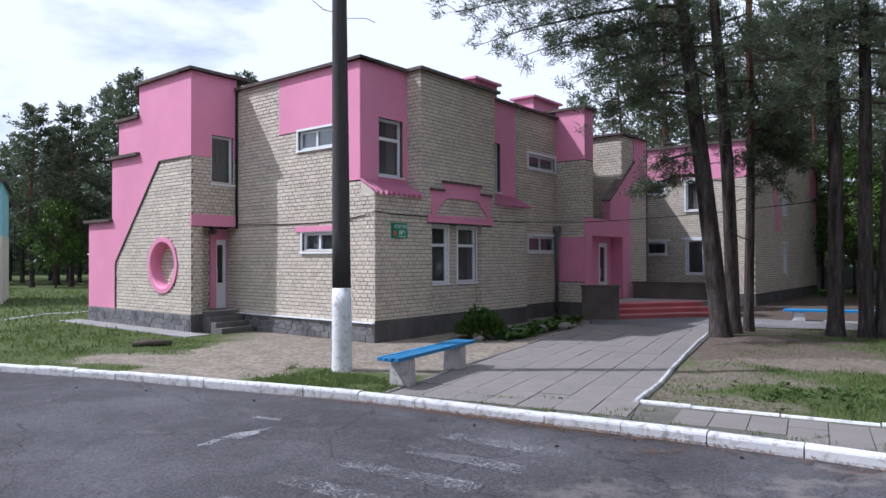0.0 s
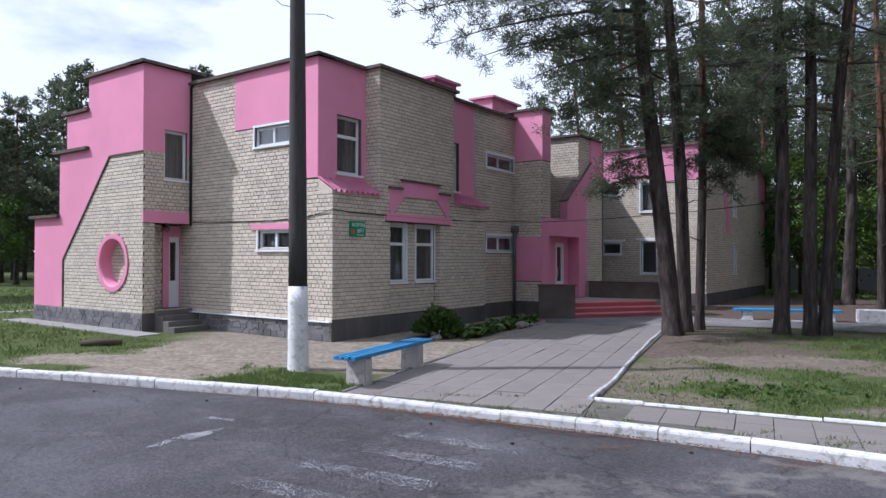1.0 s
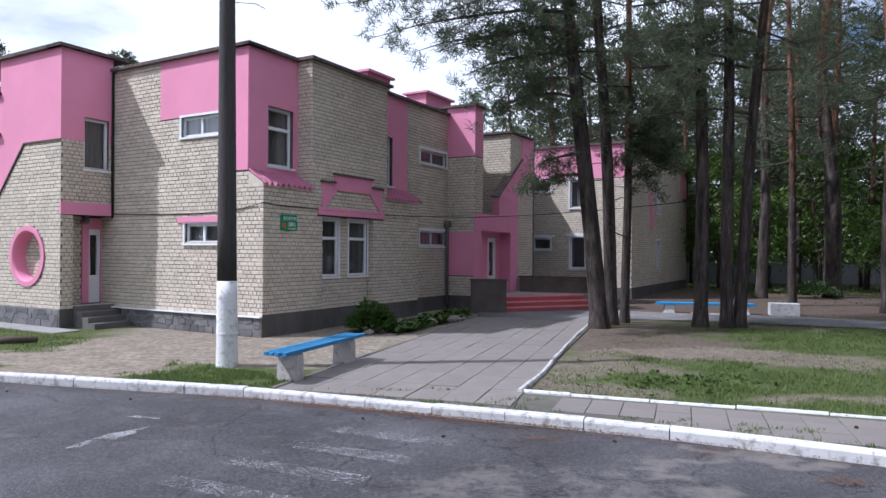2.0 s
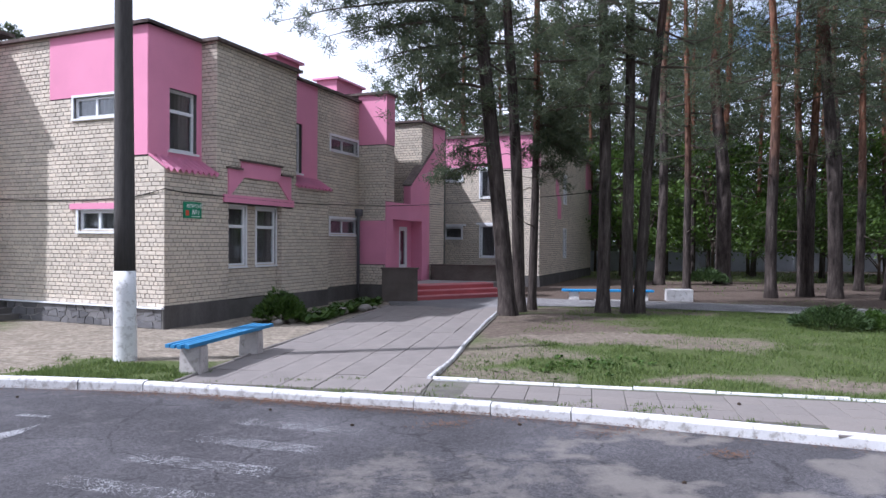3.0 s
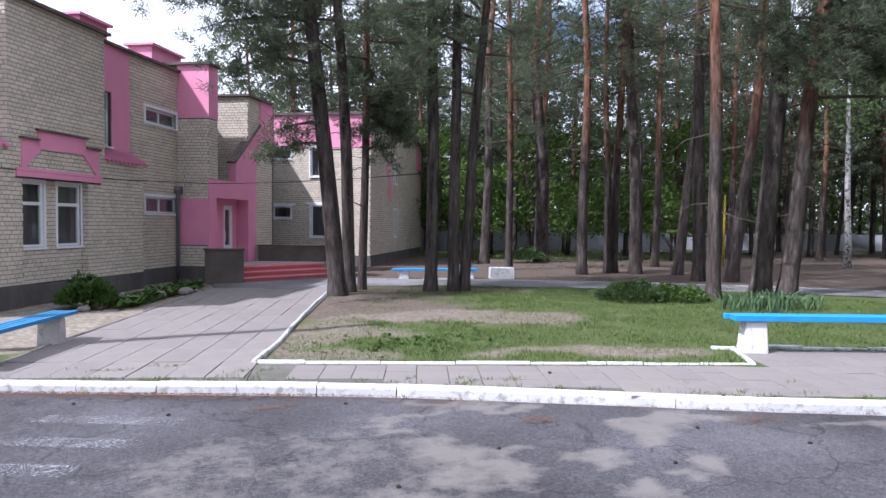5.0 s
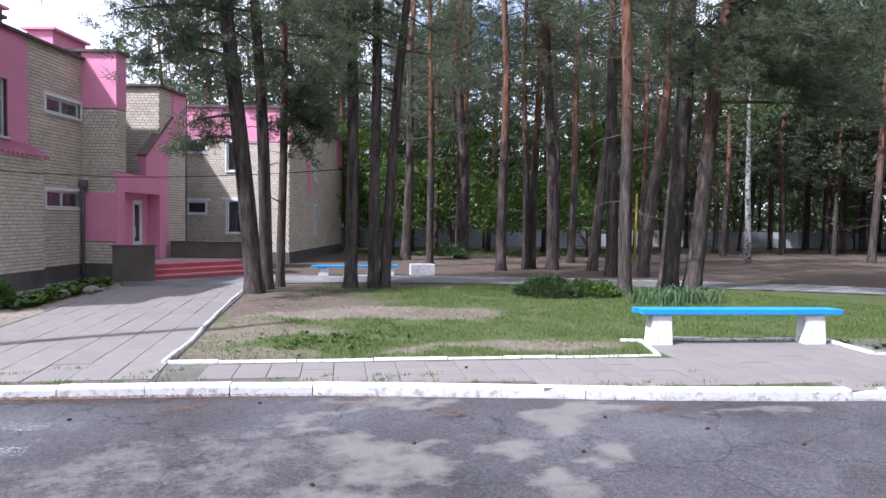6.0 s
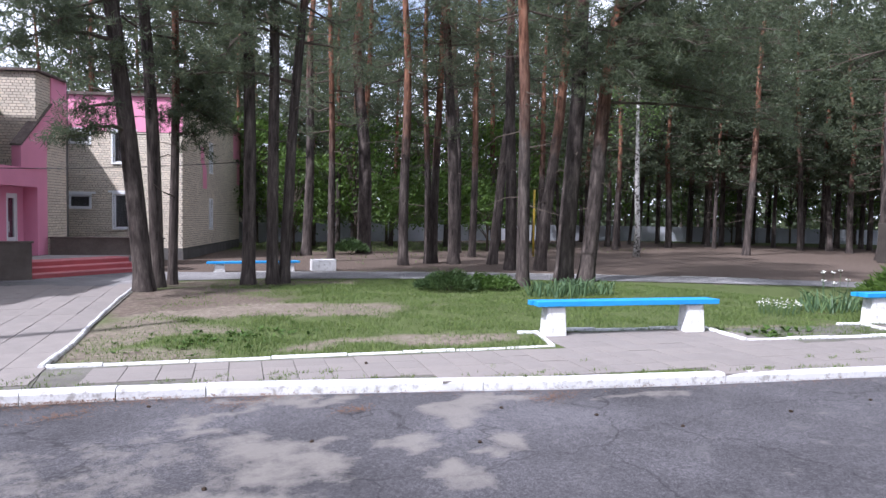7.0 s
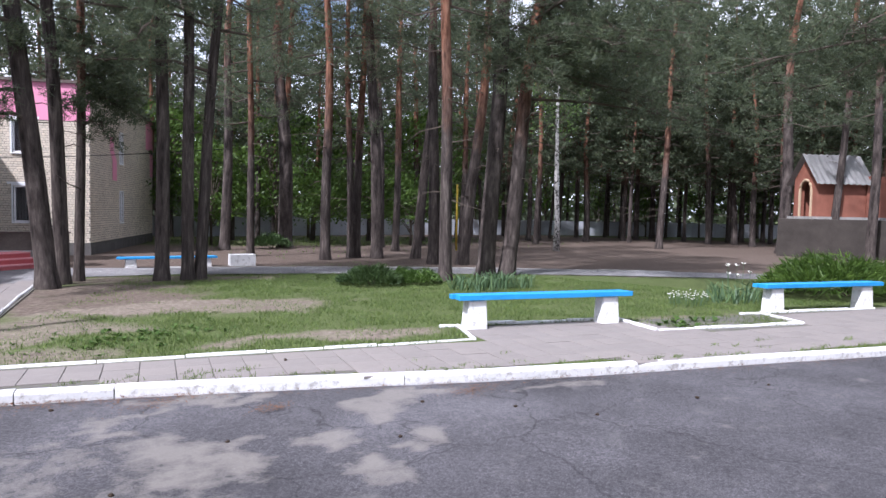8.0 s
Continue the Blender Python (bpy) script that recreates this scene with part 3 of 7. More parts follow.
def at(kind, c, s, z, d=0.0):
    """A place on a wall: s along it, z up, d out of it."""
    return (c - d, s, z) if kind == "u" else (s, c - d, z)


def plate(bm, kind, c, cells, d0, d1):
    """Rectangles (s0, s1, z0, z1) less holes, as one solid between the depths d0 and d1."""
    rects, holes = cells
    ss = sorted({v for r in rects + holes for v in r[:2]})
    zs = sorted({v for r in rects + holes for v in r[2:]})
    mids = lambda a: [(p + q) / 2 for p, q in zip(a, a[1:])]
    inside = lambda r, s, z: r[0] < s < r[1] and r[2] < z < r[3]
    full = [[any(inside(r, s, z) for r in rects) and not any(inside(h, s, z) for h in holes) for z in mids(zs)] for s in mids(ss)]
    known = {}

    def vert(i, j, d):
        if (i, j, d) not in known:
            known[i, j, d] = bm.verts.new(at(kind, c, ss[i], zs[j], d))
        return known[i, j, d]

    def solid(i, j):
        return 0 <= i < len(full) and 0 <= j < len(full[0]) and full[i][j]

    for i in range(len(full)):
        for j in range(len(full[0])):
            if not full[i][j]:
                continue
            for d in (d0, d1):
                bm.faces.new((vert(i, j, d), vert(i + 1, j, d), vert(i + 1, j + 1, d), vert(i, j + 1, d)))
            for di, dj, a, b in ((-1, 0, (i, j), (i, j + 1)), (1, 0, (i + 1, j), (i + 1, j + 1)), (0, -1, (i, j), (i + 1, j)), (0, 1, (i, j + 1), (i + 1, j + 1))):
                if not solid(i + di, j + dj):
                    bm.faces.new((vert(*a, d0), vert(*b, d0), vert(*b, d1), vert(*a, d1)))
    return bm


def poly_plate(bm, kind, c, pts, d0, d1):
    lo = [bm.verts.new(at(kind, c, s, z, d0)) for s, z in pts]
    hi = [bm.verts.new(at(kind, c, s, z, d1)) for s, z in pts]
    k = len(pts)
    bm.faces.new(lo)
    bm.faces.new(hi)
    for i in range(k):
        bm.faces.new((lo[i], lo[(i + 1) % k], hi[(i + 1) % k], hi[i]))
    return bm


COURSE, LONG, JOINT = 0.10, 0.262, 0.012
BRICK_WALLS = []


def wall(kind, c, rects, holes=(), thick=0.3, bricks=None, skip=(), near=0):
    """A wall with its openings. bricks: rectangles laid in brick; skip: rectangles left bare of brick; near: how many bricks become objects."""
    bm = plate(bmesh.new(), kind, c, (list(rects), list(holes)), 0.0, -thick)
    ob = part("wall", bm, M_mortar, building)
    if bricks:
        BRICK_WALLS.append((ob, kind, c, list(bricks), list(holes) + list(skip), near))
    return ob


def panel(kind, c, rects, holes=(), mat=None, proud=0.022, label="smooth pink painted render"):
    bm = plate(bmesh.new(), kind, c, (list(rects), list(holes)), -0.01, proud)
    return part("panel", bm, mat or M_pink, building, label)


def rim(bm, kind, c, s0, s1, z0, z1, w, d0, d1):
    plate(bm, kind, c, ([(s0, s1, z0, z1)], [(s0 + w, s1 - w, z0 + w, z1 - w)]), d0, d1)


def window(kind, c, s0, s1, z0, z1, mullions=(), transoms=(), inset=0.10, surround=0.0, sill=True, curtain=1.0, w=0.07):
    """A white window set in its opening: frame, bars, panes, sill, and a curtain behind."""
    bm = bmesh.new()
    rim(bm, kind, c, s0, s1, z0, z1, w, -inset - 0.07, -inset)
    for m in mullions:
        plate(bm, kind, c, ([(m - 0.035, m + 0.035, z0 + w, z1 - w)], []), -inset - 0.06, -inset + 0.004)
    for z in transoms:
        plate(bm, kind, c, ([(s0 + w, s1 - w, z - 0.04, z + 0.04)], []), -inset - 0.062, -inset + 0.007)
    if surround:
        plate(bm, kind, c, ([(s0 - surround, s1 + surround, z0 - surround * 0.5, z1 + surround)], [(s0, s1, z0, z1)]), -inset, 0.03)
    fr = part("window", bm, M_white, building, "white framed window with dark panes")
    ms = [s0 + w] + sorted(mullions) + [s1 - w]
    zs = [z0 + w] + sorted(transoms) + [z1 - w]
    for a, b in zip(ms, ms[1:]):
        for e, f in zip(zs, zs[1:]):
            g = part("pane", plate(bmesh.new(), kind, c, ([(a, b, e, f)], []), -inset - 0.036, -inset - 0.030), M_glass, fr)
            g.visible_shadow = False
    if sill:
        part("sill", plate(bmesh.new(), kind, c, ([(s0 - 0.05, s1 + 0.05, z0 - 0.05, z0)], []), -inset, 0.06), M_white, fr)
    if curtain:
        bm = bmesh.new()
        k = 24
        e = s0 + (s1 - s0) * curtain
        cols = [[bm.verts.new(at(kind, c, s0 + (e - s0) * i / k, z, -inset - 0.14 - 0.02 * math.sin(i * 1.7))) for z in (z0 - 0.1, z1)] for i in range(k + 1)]
        for p, q in zip(cols, cols[1:]):
            bm.faces.new((p[0], q[0], q[1], p[1]))
        bmesh.ops.solidify(bm, geom=bm.faces[:], thickness=0.004)
        part("curtain", bm, M_curtain, fr)
    return fr


def cornice(kind, c, s0, s1, z, over=0.13, back=0.45, thick=0.08):
    part("cornice", plate(bmesh.new(), kind, c, ([(s0, s1, z, z + thick)], []), -back, over), M_cap, building, "dark weathered roof edge slab")


V1, V2, U2, U3, U5 = 0.50, -0.62, 9.76, 12.84, 15.11
V7, U7, V8 = 5.75, -1.48, 12.05
TOP = 7.04

# sunny side, u = 0
up_l, lo_l = (1.50, 2.90, 4.98, 5.50), (1.42, 2.74, 2.24, 2.75)
wall("u", 0.0, [(0.0, V7, 0.0, 3.69), (V1, V7, 3.69, TOP)], [up_l, lo_l], bricks=[(0.0, V7, 0.49, 3.69), (V1, V7, 3.69, TOP)], skip=[(V1, 3.72, 5.51, TOP), (V1, 1.36, 4.03, 5.51), (1.32, 3.0, 2.75, 2.91)], near=300)
panel("u", 0.0, [(V1, 3.72, 5.51, TOP), (V1, 1.36, 4.03, 5.51)])
panel("u", 0.0, [(1.32, 3.0, 2.78, 2.92)], proud=0.05)
window("u", 0.0, *up_l, mullions=[2.2], inset=0.06, surround=0.06)
window("u", 0.0, *lo_l, mullions=[2.1], inset=0.06, surround=0.06)
cornice("u", 0.0, V1 - 0.13, V7, TOP)

# ground floor of the front, v = 0, with its window recess
rec = (2.17, 4.46, 0.5, 3.03)
wall("v", 0.0, [(0.3, 6.92, 0.0, 3.69), (1.72, 5.15, 3.69, TOP + 0.02)], [rec], bricks=[(0.0, 6.92, 0.53, 3.69), (1.72, 5.15, 3.69, TOP)], skip=[(1.95, 4.97, 3.03, 3.23)], near=300)
gw1, gw2 = (2.20, 3.08, 1.36, 2.95), (3.54, 4.42, 1.36, 2.95)
wall("v", 0.2, [(2.17, 4.46, 0.5, 3.03)], [gw1, gw2], bricks=[(2.17, 4.46, 0.53, 3.0)])
recess_side = part("wall", box(bmesh.new(), 4.462, 4.47, 0.004, 0.19, 0.5, 3.03), M_mortar, building)
BRICK_WALLS.append((recess_side, "u", 4.462, [(0.0, 0.19, 0.53, 3.03)], [], 0))
window("v", 0.2, *gw1, transoms=[2.42], inset=0.03, surround=0.05)
window("v", 0.2, *gw2, transoms=[2.42], inset=0.03, surround=0.05)
panel("v", 0.0, [(1.95, 4.97, 3.03, 3.23)], proud=0.06)
for pts in ([(2.63, 3.72), (4.34, 3.72), (4.34, 4.14), (2.63, 4.14)], [(2.12, 3.23), (2.22, 3.23), (2.75, 3.72), (2.63, 3.90), (2.12, 3.90)], [(4.85, 3.23), (4.75, 3.23), (4.22, 3.72), (4.34, 3.90), (4.85, 3.90)]):
    part("panel", poly_plate(bmesh.new(), "v", 0.0, pts, -0.01, 0.045), M_pink, building, "pink stepped ornament over the windows")
for a, b, z in ((2.58, 4.39, 4.14), (2.06, 2.64, 3.90), (4.33, 4.91, 3.90)):
    part("coping", plate(bmesh.new(), "v", 0.0, ([(a, b, z, z + 0.05)], []), -0.01, 0.10), M_cap, building)

# upper floor of the front, v = V1
w1, w2 = (0.63, 1.55, 4.20, 5.70), (5.25, 6.16, 4.15, 5.70)
uw, lw = (7.86, 9.64, 5.12, 5.60), (7.84, 9.66, 2.26, 2.80)
wall("v", V1, [(0.3, U2, 3.69, TOP), (6.92, U2, 0.0, 3.69)], [w1, w2, uw, lw], bricks=[(7.02, U2, 3.69, TOP), (6.92, U2, 0.45, 3.69)], near=150)
panel("v", V1, [(0.0, 1.72, 3.9, TOP)], [w1])
panel("v", V1, [(5.15, 7.02, 3.9, TOP)], [w2])
wall("u", 1.72, [(0.0, V1, 3.69, TOP + 0.02)], thick=0.25, bricks=[(0.0, V1, 3.69, TOP)])
wall("u", 5.4, [(0.31, V1, 3.69, TOP)], thick=0.1)
wall("u", 6.65, [(0.31, V1, 0.0, 3.69)], thick=0.26)
window("v", V1, *w1, transoms=[5.18])
window("v", V1, *w2, transoms=[5.18])
window("v", V1, *uw, mullions=[8.7], inset=0.06, surround=0.09)
window("v", V1, *lw, mullions=[8.7], inset=0.06, surround=0.09)
cornice("v", V1, -0.13, 1.72, TOP)
cornice("v", 0.0, 1.60, 5.30, TOP + 0.01)
cornice("v", V1, 5.30, U2, TOP)


def wavy_roof(s0, s1):
    """A little lean-to of corrugated sheet over the ledge."""
    bm = bmesh.new()
    k = int((s1 - s0) / 0.028)
    rows = []
    for d, z in ((-V1 + 0.02, 4.03), (0.09, 3.67)):
        rows.append([bm.verts.new((s0 + (s1 - s0) * i / k, -d, z + 0.048 * math.sin(2 * math.pi * (s1 - s0) * i / k / 0.19))) for i in range(k + 1)])
    for i in range(k):
        bm.faces.new((rows[0][i], rows[0][i + 1], rows[1][i + 1], rows[1][i]))
    bmesh.ops.solidify(bm, geom=bm.faces[:], thickness=0.008)
    part("canopy", bm, M_pinksheet, building, "pink corrugated sheet over the ledge")
    bm = bmesh.new()
    box(bm, s0 + 0.1, s1 - 0.1, 0.31, V1 - 0.01, 3.60, 3.69)
    part("ledge", bm, M_concrete, building)


wavy_roof(-0.03, 1.76)
wavy_roof(5.08, 7.13)
part("gusset", poly_plate(bmesh.new(), "u", 0.0, [(0.0, 3.60), (V1, 3.60), (V1, 4.0), (0.02, 3.70)], 0.004, -0.28), M_brick_joined, building)
part("gusset", poly_plate(bmesh.new(), "u", 6.66, [(0.0, 3.60), (V1, 3.60), (V1, 4.0), (0.02, 3.70)], 0.0, -0.26), M_brick_joined, building)

# block beside the entrance, u = U2
wall("u", U2, [(V2, V1 + 0.3, 0.0, 7.30)], bricks=[(V2, V1, 0.42, 1.2), (V2, V1, 2.80, 5.50)], near=60)
panel("u", U2, [(V2 - 0.022, V1, 5.52, 7.30)])
panel("u", U2, [(V2 - 0.022, V1, 1.22, 2.79)])
wall("v", V2, [(U2 + 0.3, 10.39, 3.4, 7.30)], bricks=[(U2, 10.39, 3.45, 5.50)])
panel("v", V2, [(U2, 10.39, 5.52, 7.30)])
part("wall", box(bmesh.new(), U2 + 0.3, 10.39, V2 + 0.3, 1.4, 3.4, 7.30), M_mortar, building)
cornice("u", U2, V2 - 0.1, V1 + 0.7, 7.30, back=0.75)

# entrance portal, v = V2
dr = (10.28, 12.86, 0.5, 2.87)
wall("v", V2, [(U2 + 0.3, U5 + 0.2, 0.0, 3.47), (U3, U5 + 0.2, 3.47, 6.80)], [dr], bricks=[(13.56, U5, 0.5, 4.55), (13.9, U5, 4.4, 5.2), (U3, 13.9, 4.4, 6.80)], skip=[(11.5, 13.56, 0, 4.9)], near=60)
panel("v", V2, [(U2 - 0.02, 13.56, 0.5, 3.47)], [dr])
for pts in ([(11.71, 3.46), (13.45, 3.46), (13.55, 4.55), (13.9, 4.65), (13.9, 5.10), (14.55, 5.15), (15.09, 5.15), (15.09, 6.80), (13.88, 6.80), (13.88, 5.80), (11.71, 4.19)],):
    part("panel", poly_plate(bmesh.new(), "v", V2, pts, -0.01, 0.05), M_pink, building, "pink diagonal panel above the entrance")
part("parapet", poly_plate(bmesh.new(), "v", V2, [(11.71, 3.47), (12.84, 3.47), (12.84, 4.98), (11.71, 4.15)], -0.25, -0.012), M_pink, building)
part("coping", poly_plate(bmesh.new(), "v", V2, [(11.66, 4.17), (13.88, 5.82), (13.88, 5.88), (11.66, 4.23)], -0.28, 0.09), M_cap, building)
wall("u", U3, [(V2 + 0.3, 1.8, 3.47, 6.80), (V2, V2 + 0.3, 5.0, 6.80)], bricks=[(V2, 1.8, 3.55, 6.80)], thick=0.25)
wall("v", 1.5, [(10.39, U3, 3.47, 6.80)], bricks=[(10.39, U3, 3.55, 6.80)])
part("slab", box(bmesh.new(), U2 + 0.31, U3 - 0.01, V2 + 0.31, 1.5, 3.3, 3.46), M_concrete, building)
cornice("u", U3, V2 - 0.1, 1.9, 6.80, back=0.5)
cornice("v", V2, U3 + 0.52, U5 - 0.14, 6.80)
# the porch behind the opening, with its door
part("wall", plate(bmesh.new(), "v", V2 + 0.45, ([(10.0, 13.2, 0.45, 3.2)], [(11.74, 12.44, 0.5, 2.62)]), 0.0, -0.1), M_pink, building)
part("reveal", box(bmesh.new(), 12.835, 12.95, V2 - 0.018, V2 + 0.45, 0.5, 2.87), M_pink, building)
part("soffit", box(bmesh.new(), 10.28, 12.835, V2 - 0.018, V2 + 0.45, 2.845, 2.95), M_pink, building)


def leaf_door(kind, c, s0, s1, z0, z1, glass_low, inset, handle_s):
    bm = bmesh.new()
    gl = (s0 + min(0.16, (s1 - s0) * 0.22), s1 - min(0.16, (s1 - s0) * 0.22), glass_low, z1 - 0.16)
    plate(bm, kind, c, ([(s0, s1, z0, z1)], [gl]), -inset - 0.06, -inset)
    rim(bm, kind, c, s0, s1, z0, z1, 0.05, -inset, -inset + 0.02)
    d = part("door", bm, M_white, building, "white plastic door with a tall glazed panel")
    g = part("pane", plate(bmesh.new(), kind, c, ([gl], []), -inset - 0.035, -inset - 0.028), M_glass, d)
    g.visible_shadow = False
    bm = bmesh.new()
    hz = z0 + 1.0
    tube(bm, [at(kind, c, handle_s, hz - 0.18, -inset + 0.06), at(kind, c, handle_s, hz + 0.18, -inset + 0.06)], 0.014, 8)
    for q in (-0.15, 0.15):
        tube(bm, [at(kind, c, handle_s, hz + q, -inset), at(kind, c, handle_s, hz + q, -inset + 0.06)], 0.01, 6)
    part("handle", bm, M_white, d)
    return d


leaf_door("v", V2 + 0.45, 11.74, 12.44, 0.5, 2.62, 1.15, 0.02, 11.82)

# far wing, set back behind the entrance block
U5W, V6, VB, UE = 18.95, -3.84, 2.2, 31.62
wall_w = [(-1.69, -0.95, 1.33, 2.82), (0.02, 0.92, 2.2, 2.75), (-1.72, -0.93, 4.16, 5.48), (0.02, 0.92, 4.98, 5.48)]
wall("u", U5W, [(V6, VB, 0.0, 7.04)], wall_w, bricks=[(V6, VB, 0.45, 5.52)], near=120)
panel("u", U5W, [(V6 - 0.02, VB, 5.52, 7.04)])
for i, r in enumerate(wall_w):
    window("u", U5W, *r, inset=0.05, surround=0.06)
    part("lintel", plate(bmesh.new(), "u", U5W, ([(r[0] - 0.22, r[1] + 0.22, r[3] + 0.06, r[3] + 0.15)], []), 0.0, 0.035), M_white, building)
cornice("u", U5W, V6 - 0.13, VB, 7.04, thick=0.12)
wing_w = [(23.8, 24.48, 1.26, 2.75), (23.8, 24.48, 4.11, 5.59)]
wall("v", V6, [(U5W + 0.3, UE, 0.0, 6.98)], wing_w, bricks=[(U5W, UE, 0.45, 6.98)], skip=[(29.79, UE, 5.3, 6.98), (30.93, UE, 3.8, 5.3)])
for r in wing_w:
    window("v", V6, *r, inset=0.05, surround=0.05)
panel("v", V6, [(29.79, UE, 5.3, 6.98), (30.93, UE, 3.8, 5.3)])
part("panel", poly_plate(bmesh.new(), "v", V6, [(22.48, 3.25), (23.22, 3.25), (23.22, 4.16), (22.71, 4.62), (22.71, 5.25), (22.08, 5.25), (22.08, 4.62), (22.48, 4.16)], -0.01, 0.03), M_pink, building, "pink painted ornament")
cornice("v", V6, U5W + 0.45, UE + 0.1, 6.98)
part("wall", box(bmesh.new(), U5 - 0.1, U5 + 0.2, V2 + 0.3, 4.0, 0.0, 6.8), M_mortar, building)
part("wall", box(bmesh.new(), U5 + 0.2, U5W, VB - 0.3, VB, 0.0, 6.9), M_mortar, building)

# stair tower, stepping down away from the front
stone_top = 0.50
prof = [(V7, stone_top), (V8, stone_top), (V8, 3.28), (10.4, 3.28), (10.4, 5.25), (9.95, 5.25), (9.95, 6.40), (8.65, 6.40), (8.65, 7.38), (V7, 7.38)]
ring_c, ring_r = (7.28, 1.88), 0.80


def tower_front():
    """The tower's face with its round niche, as one solid."""
    bm = bmesh.new()
    plate(bm, "u", U7, ([(V7, V8, 0.0, 3.28), (V7, 10.4, 3.28, 5.25), (V7, 9.95, 5.25, 6.40), (V7, 8.65, 6.40, 7.38)], [(6.6, 7.96, 1.2, 2.56)]), 0.0, -0.3)
    ob = part("wall", bm, M_mortar, building)
    k = 40
    bm = bmesh.new()
    rings = []
    for r, d in ((0.83, -0.005), (0.83, 0.045), (0.70, 0.045), (0.66, 0.0), (0.64, -0.30)):
        rings.append([bm.verts.new(at("u", U7, ring_c[0] + r * math.cos(2 * math.pi * i / k), ring_c[1] + r * math.sin(2 * math.pi * i / k), d)) for i in range(k)])
    for p, q in zip(rings, rings[1:]):
        for i in range(k):
            bm.faces.new((p[i], p[(i + 1) % k], q[(i + 1) % k], q[i]))
    part("niche", bm, M_pink, building, "round pink rimmed niche")
    bm = plate(bmesh.new(), "u", U7, ([(6.5, 8.06, 1.1, 2.66)], []), -0.302, -0.40)
    bk = part("wall", bm, M_mortar, building)
    BRICK_WALLS.append((bk, "u", U7 + 0.302, [(6.6, 7.96, 1.2, 2.56)], [], 0))
    return ob


tower = tower_front()


def diag_s(z):
    """Where the pink panel of the tower begins, at the height z."""
    if z > 4.95:
        return V7
    if z < 1.96:
        return 10.17
    return 7.46 + (4.95 - z) / (4.95 - 1.96) * (10.17 - 7.46)


BRICK_WALLS.append((tower, "u", U7, "tower", [], 200))
part("panel", poly_plate(bmesh.new(), "u", U7, [(10.17, stone_top), (V8, stone_top), (V8, 3.28), (10.4, 3.28), (10.4, 5.25), (9.95, 5.25), (9.95, 6.40), (8.65, 6.40), (8.65, 7.38), (V7 - 0.02, 7.38), (V7 - 0.02, 4.97), (7.46, 4.97), (10.17, 1.96)], -0.01, 0.03), M_pink, building, "pink render with a stepped and slanting outline")
bm = bmesh.new()
for a, b in (((V7, 4.96), (7.46, 4.96)), ((7.46, 4.96), (10.17, 1.96)), ((10.17, 1.96), (10.17, stone_top))):
    d = Vector((b[0] - a[0], b[1] - a[1])).normalized() * 0.02
    poly_plate(bm, "u", U7, [(a[0] - d.y, a[1] + d.x), (b[0] - d.y, b[1] + d.x), (b[0] + d.y, b[1] - d.x), (a[0] + d.y, a[1] - d.x)], 0.0, 0.045)
part("trim", bm, M_cap, building, "dark strip along the slanting edge")
tw = (-0.86, -0.14, 4.24, 5.64)
door_hole = (-1.14, 0.0, 0.55, 3.02)
wall("v", V7, [(U7 + 0.3, 0.0, 0.0, 7.38)], [tw, door_hole], bricks=[(U7, 0.0, 0.5, 4.97)], skip=[(U7, 0.0, 3.0, 3.33)], near=60)
panel("v", V7, [(U7, -0.03, 4.98, 7.38)], [tw])
panel("v", V7, [(U7 - 0.03, -0.03, 3.0, 3.33)], proud=0.05)
window("v", V7, *tw, inset=0.08)
cornice("v", V7, U7 - 0.14, -0.14, 7.38, back=0.5)
for s0, s1, z in ((V7 - 0.14, 8.75, 7.38), (8.6, 10.1, 6.40), (8.6, 10.6, 5.25), (10.35, V8 + 0.15, 3.28)):
    part("cornice", plate(bmesh.new(), "u", U7, ([(s0, s1, z, z + 0.09)], []), -1.9, 0.16 if z < 6 else 0.14), M_cap, building, "dark concrete slab on a step of the tower")
for s0, s1, z in ((8.65, V8, 3.27), (8.65, 10.4, 5.24), (8.65, 9.95, 6.39)):
    part("wall", box(bmesh.new(), U7 + 0.3, 0.6, s1 - 0.3, s1, 0.0, z), M_pink, building)
# doorway lobby under the tower
back_wall = part("wall", plate(bmesh.new(), "v", V7 + 0.55, ([(-1.4, 0.0, 0.4, 3.2)], [(-0.38, -0.02, 0.58, 2.64)]), 0.0, -0.1), M_mortar, building)
BRICK_WALLS.append((back_wall, "v", V7 + 0.55, [(-1.14, -0.57, 0.5, 3.0)], [], 0))
part("door_frame", plate(bmesh.new(), "v", V7 + 0.55, ([(-0.57, 0.0, 0.58, 2.95)], [(-0.38, -0.02, 0.58, 2.64)]), 0.0, 0.06), M_pink, building)
part("wall", box(bmesh.new(), -1.2, -1.14, V7 + 0.3, V7 + 0.55, 0.5, 3.1), M_pink, building)
leaf_door("v", V7 + 0.55, -0.38, -0.02, 0.58, 2.64, 1.35, 0.02, -0.34)
bm = bmesh.new()
bmesh.ops.create_uvsphere(bm, u_segments=14, v_segments=8, radius=0.09, matrix=Matrix.Translation((-0.55, V7 + 0.35, 2.86)))
tube(bm, [(-0.55, V7 + 0.35, 2.9), (-0.55, V7 + 0.35, 3.05)], 0.05, 10)
part("lamp", bm, M_pipe, building, "round dark lamp over the side door", smooth=True)

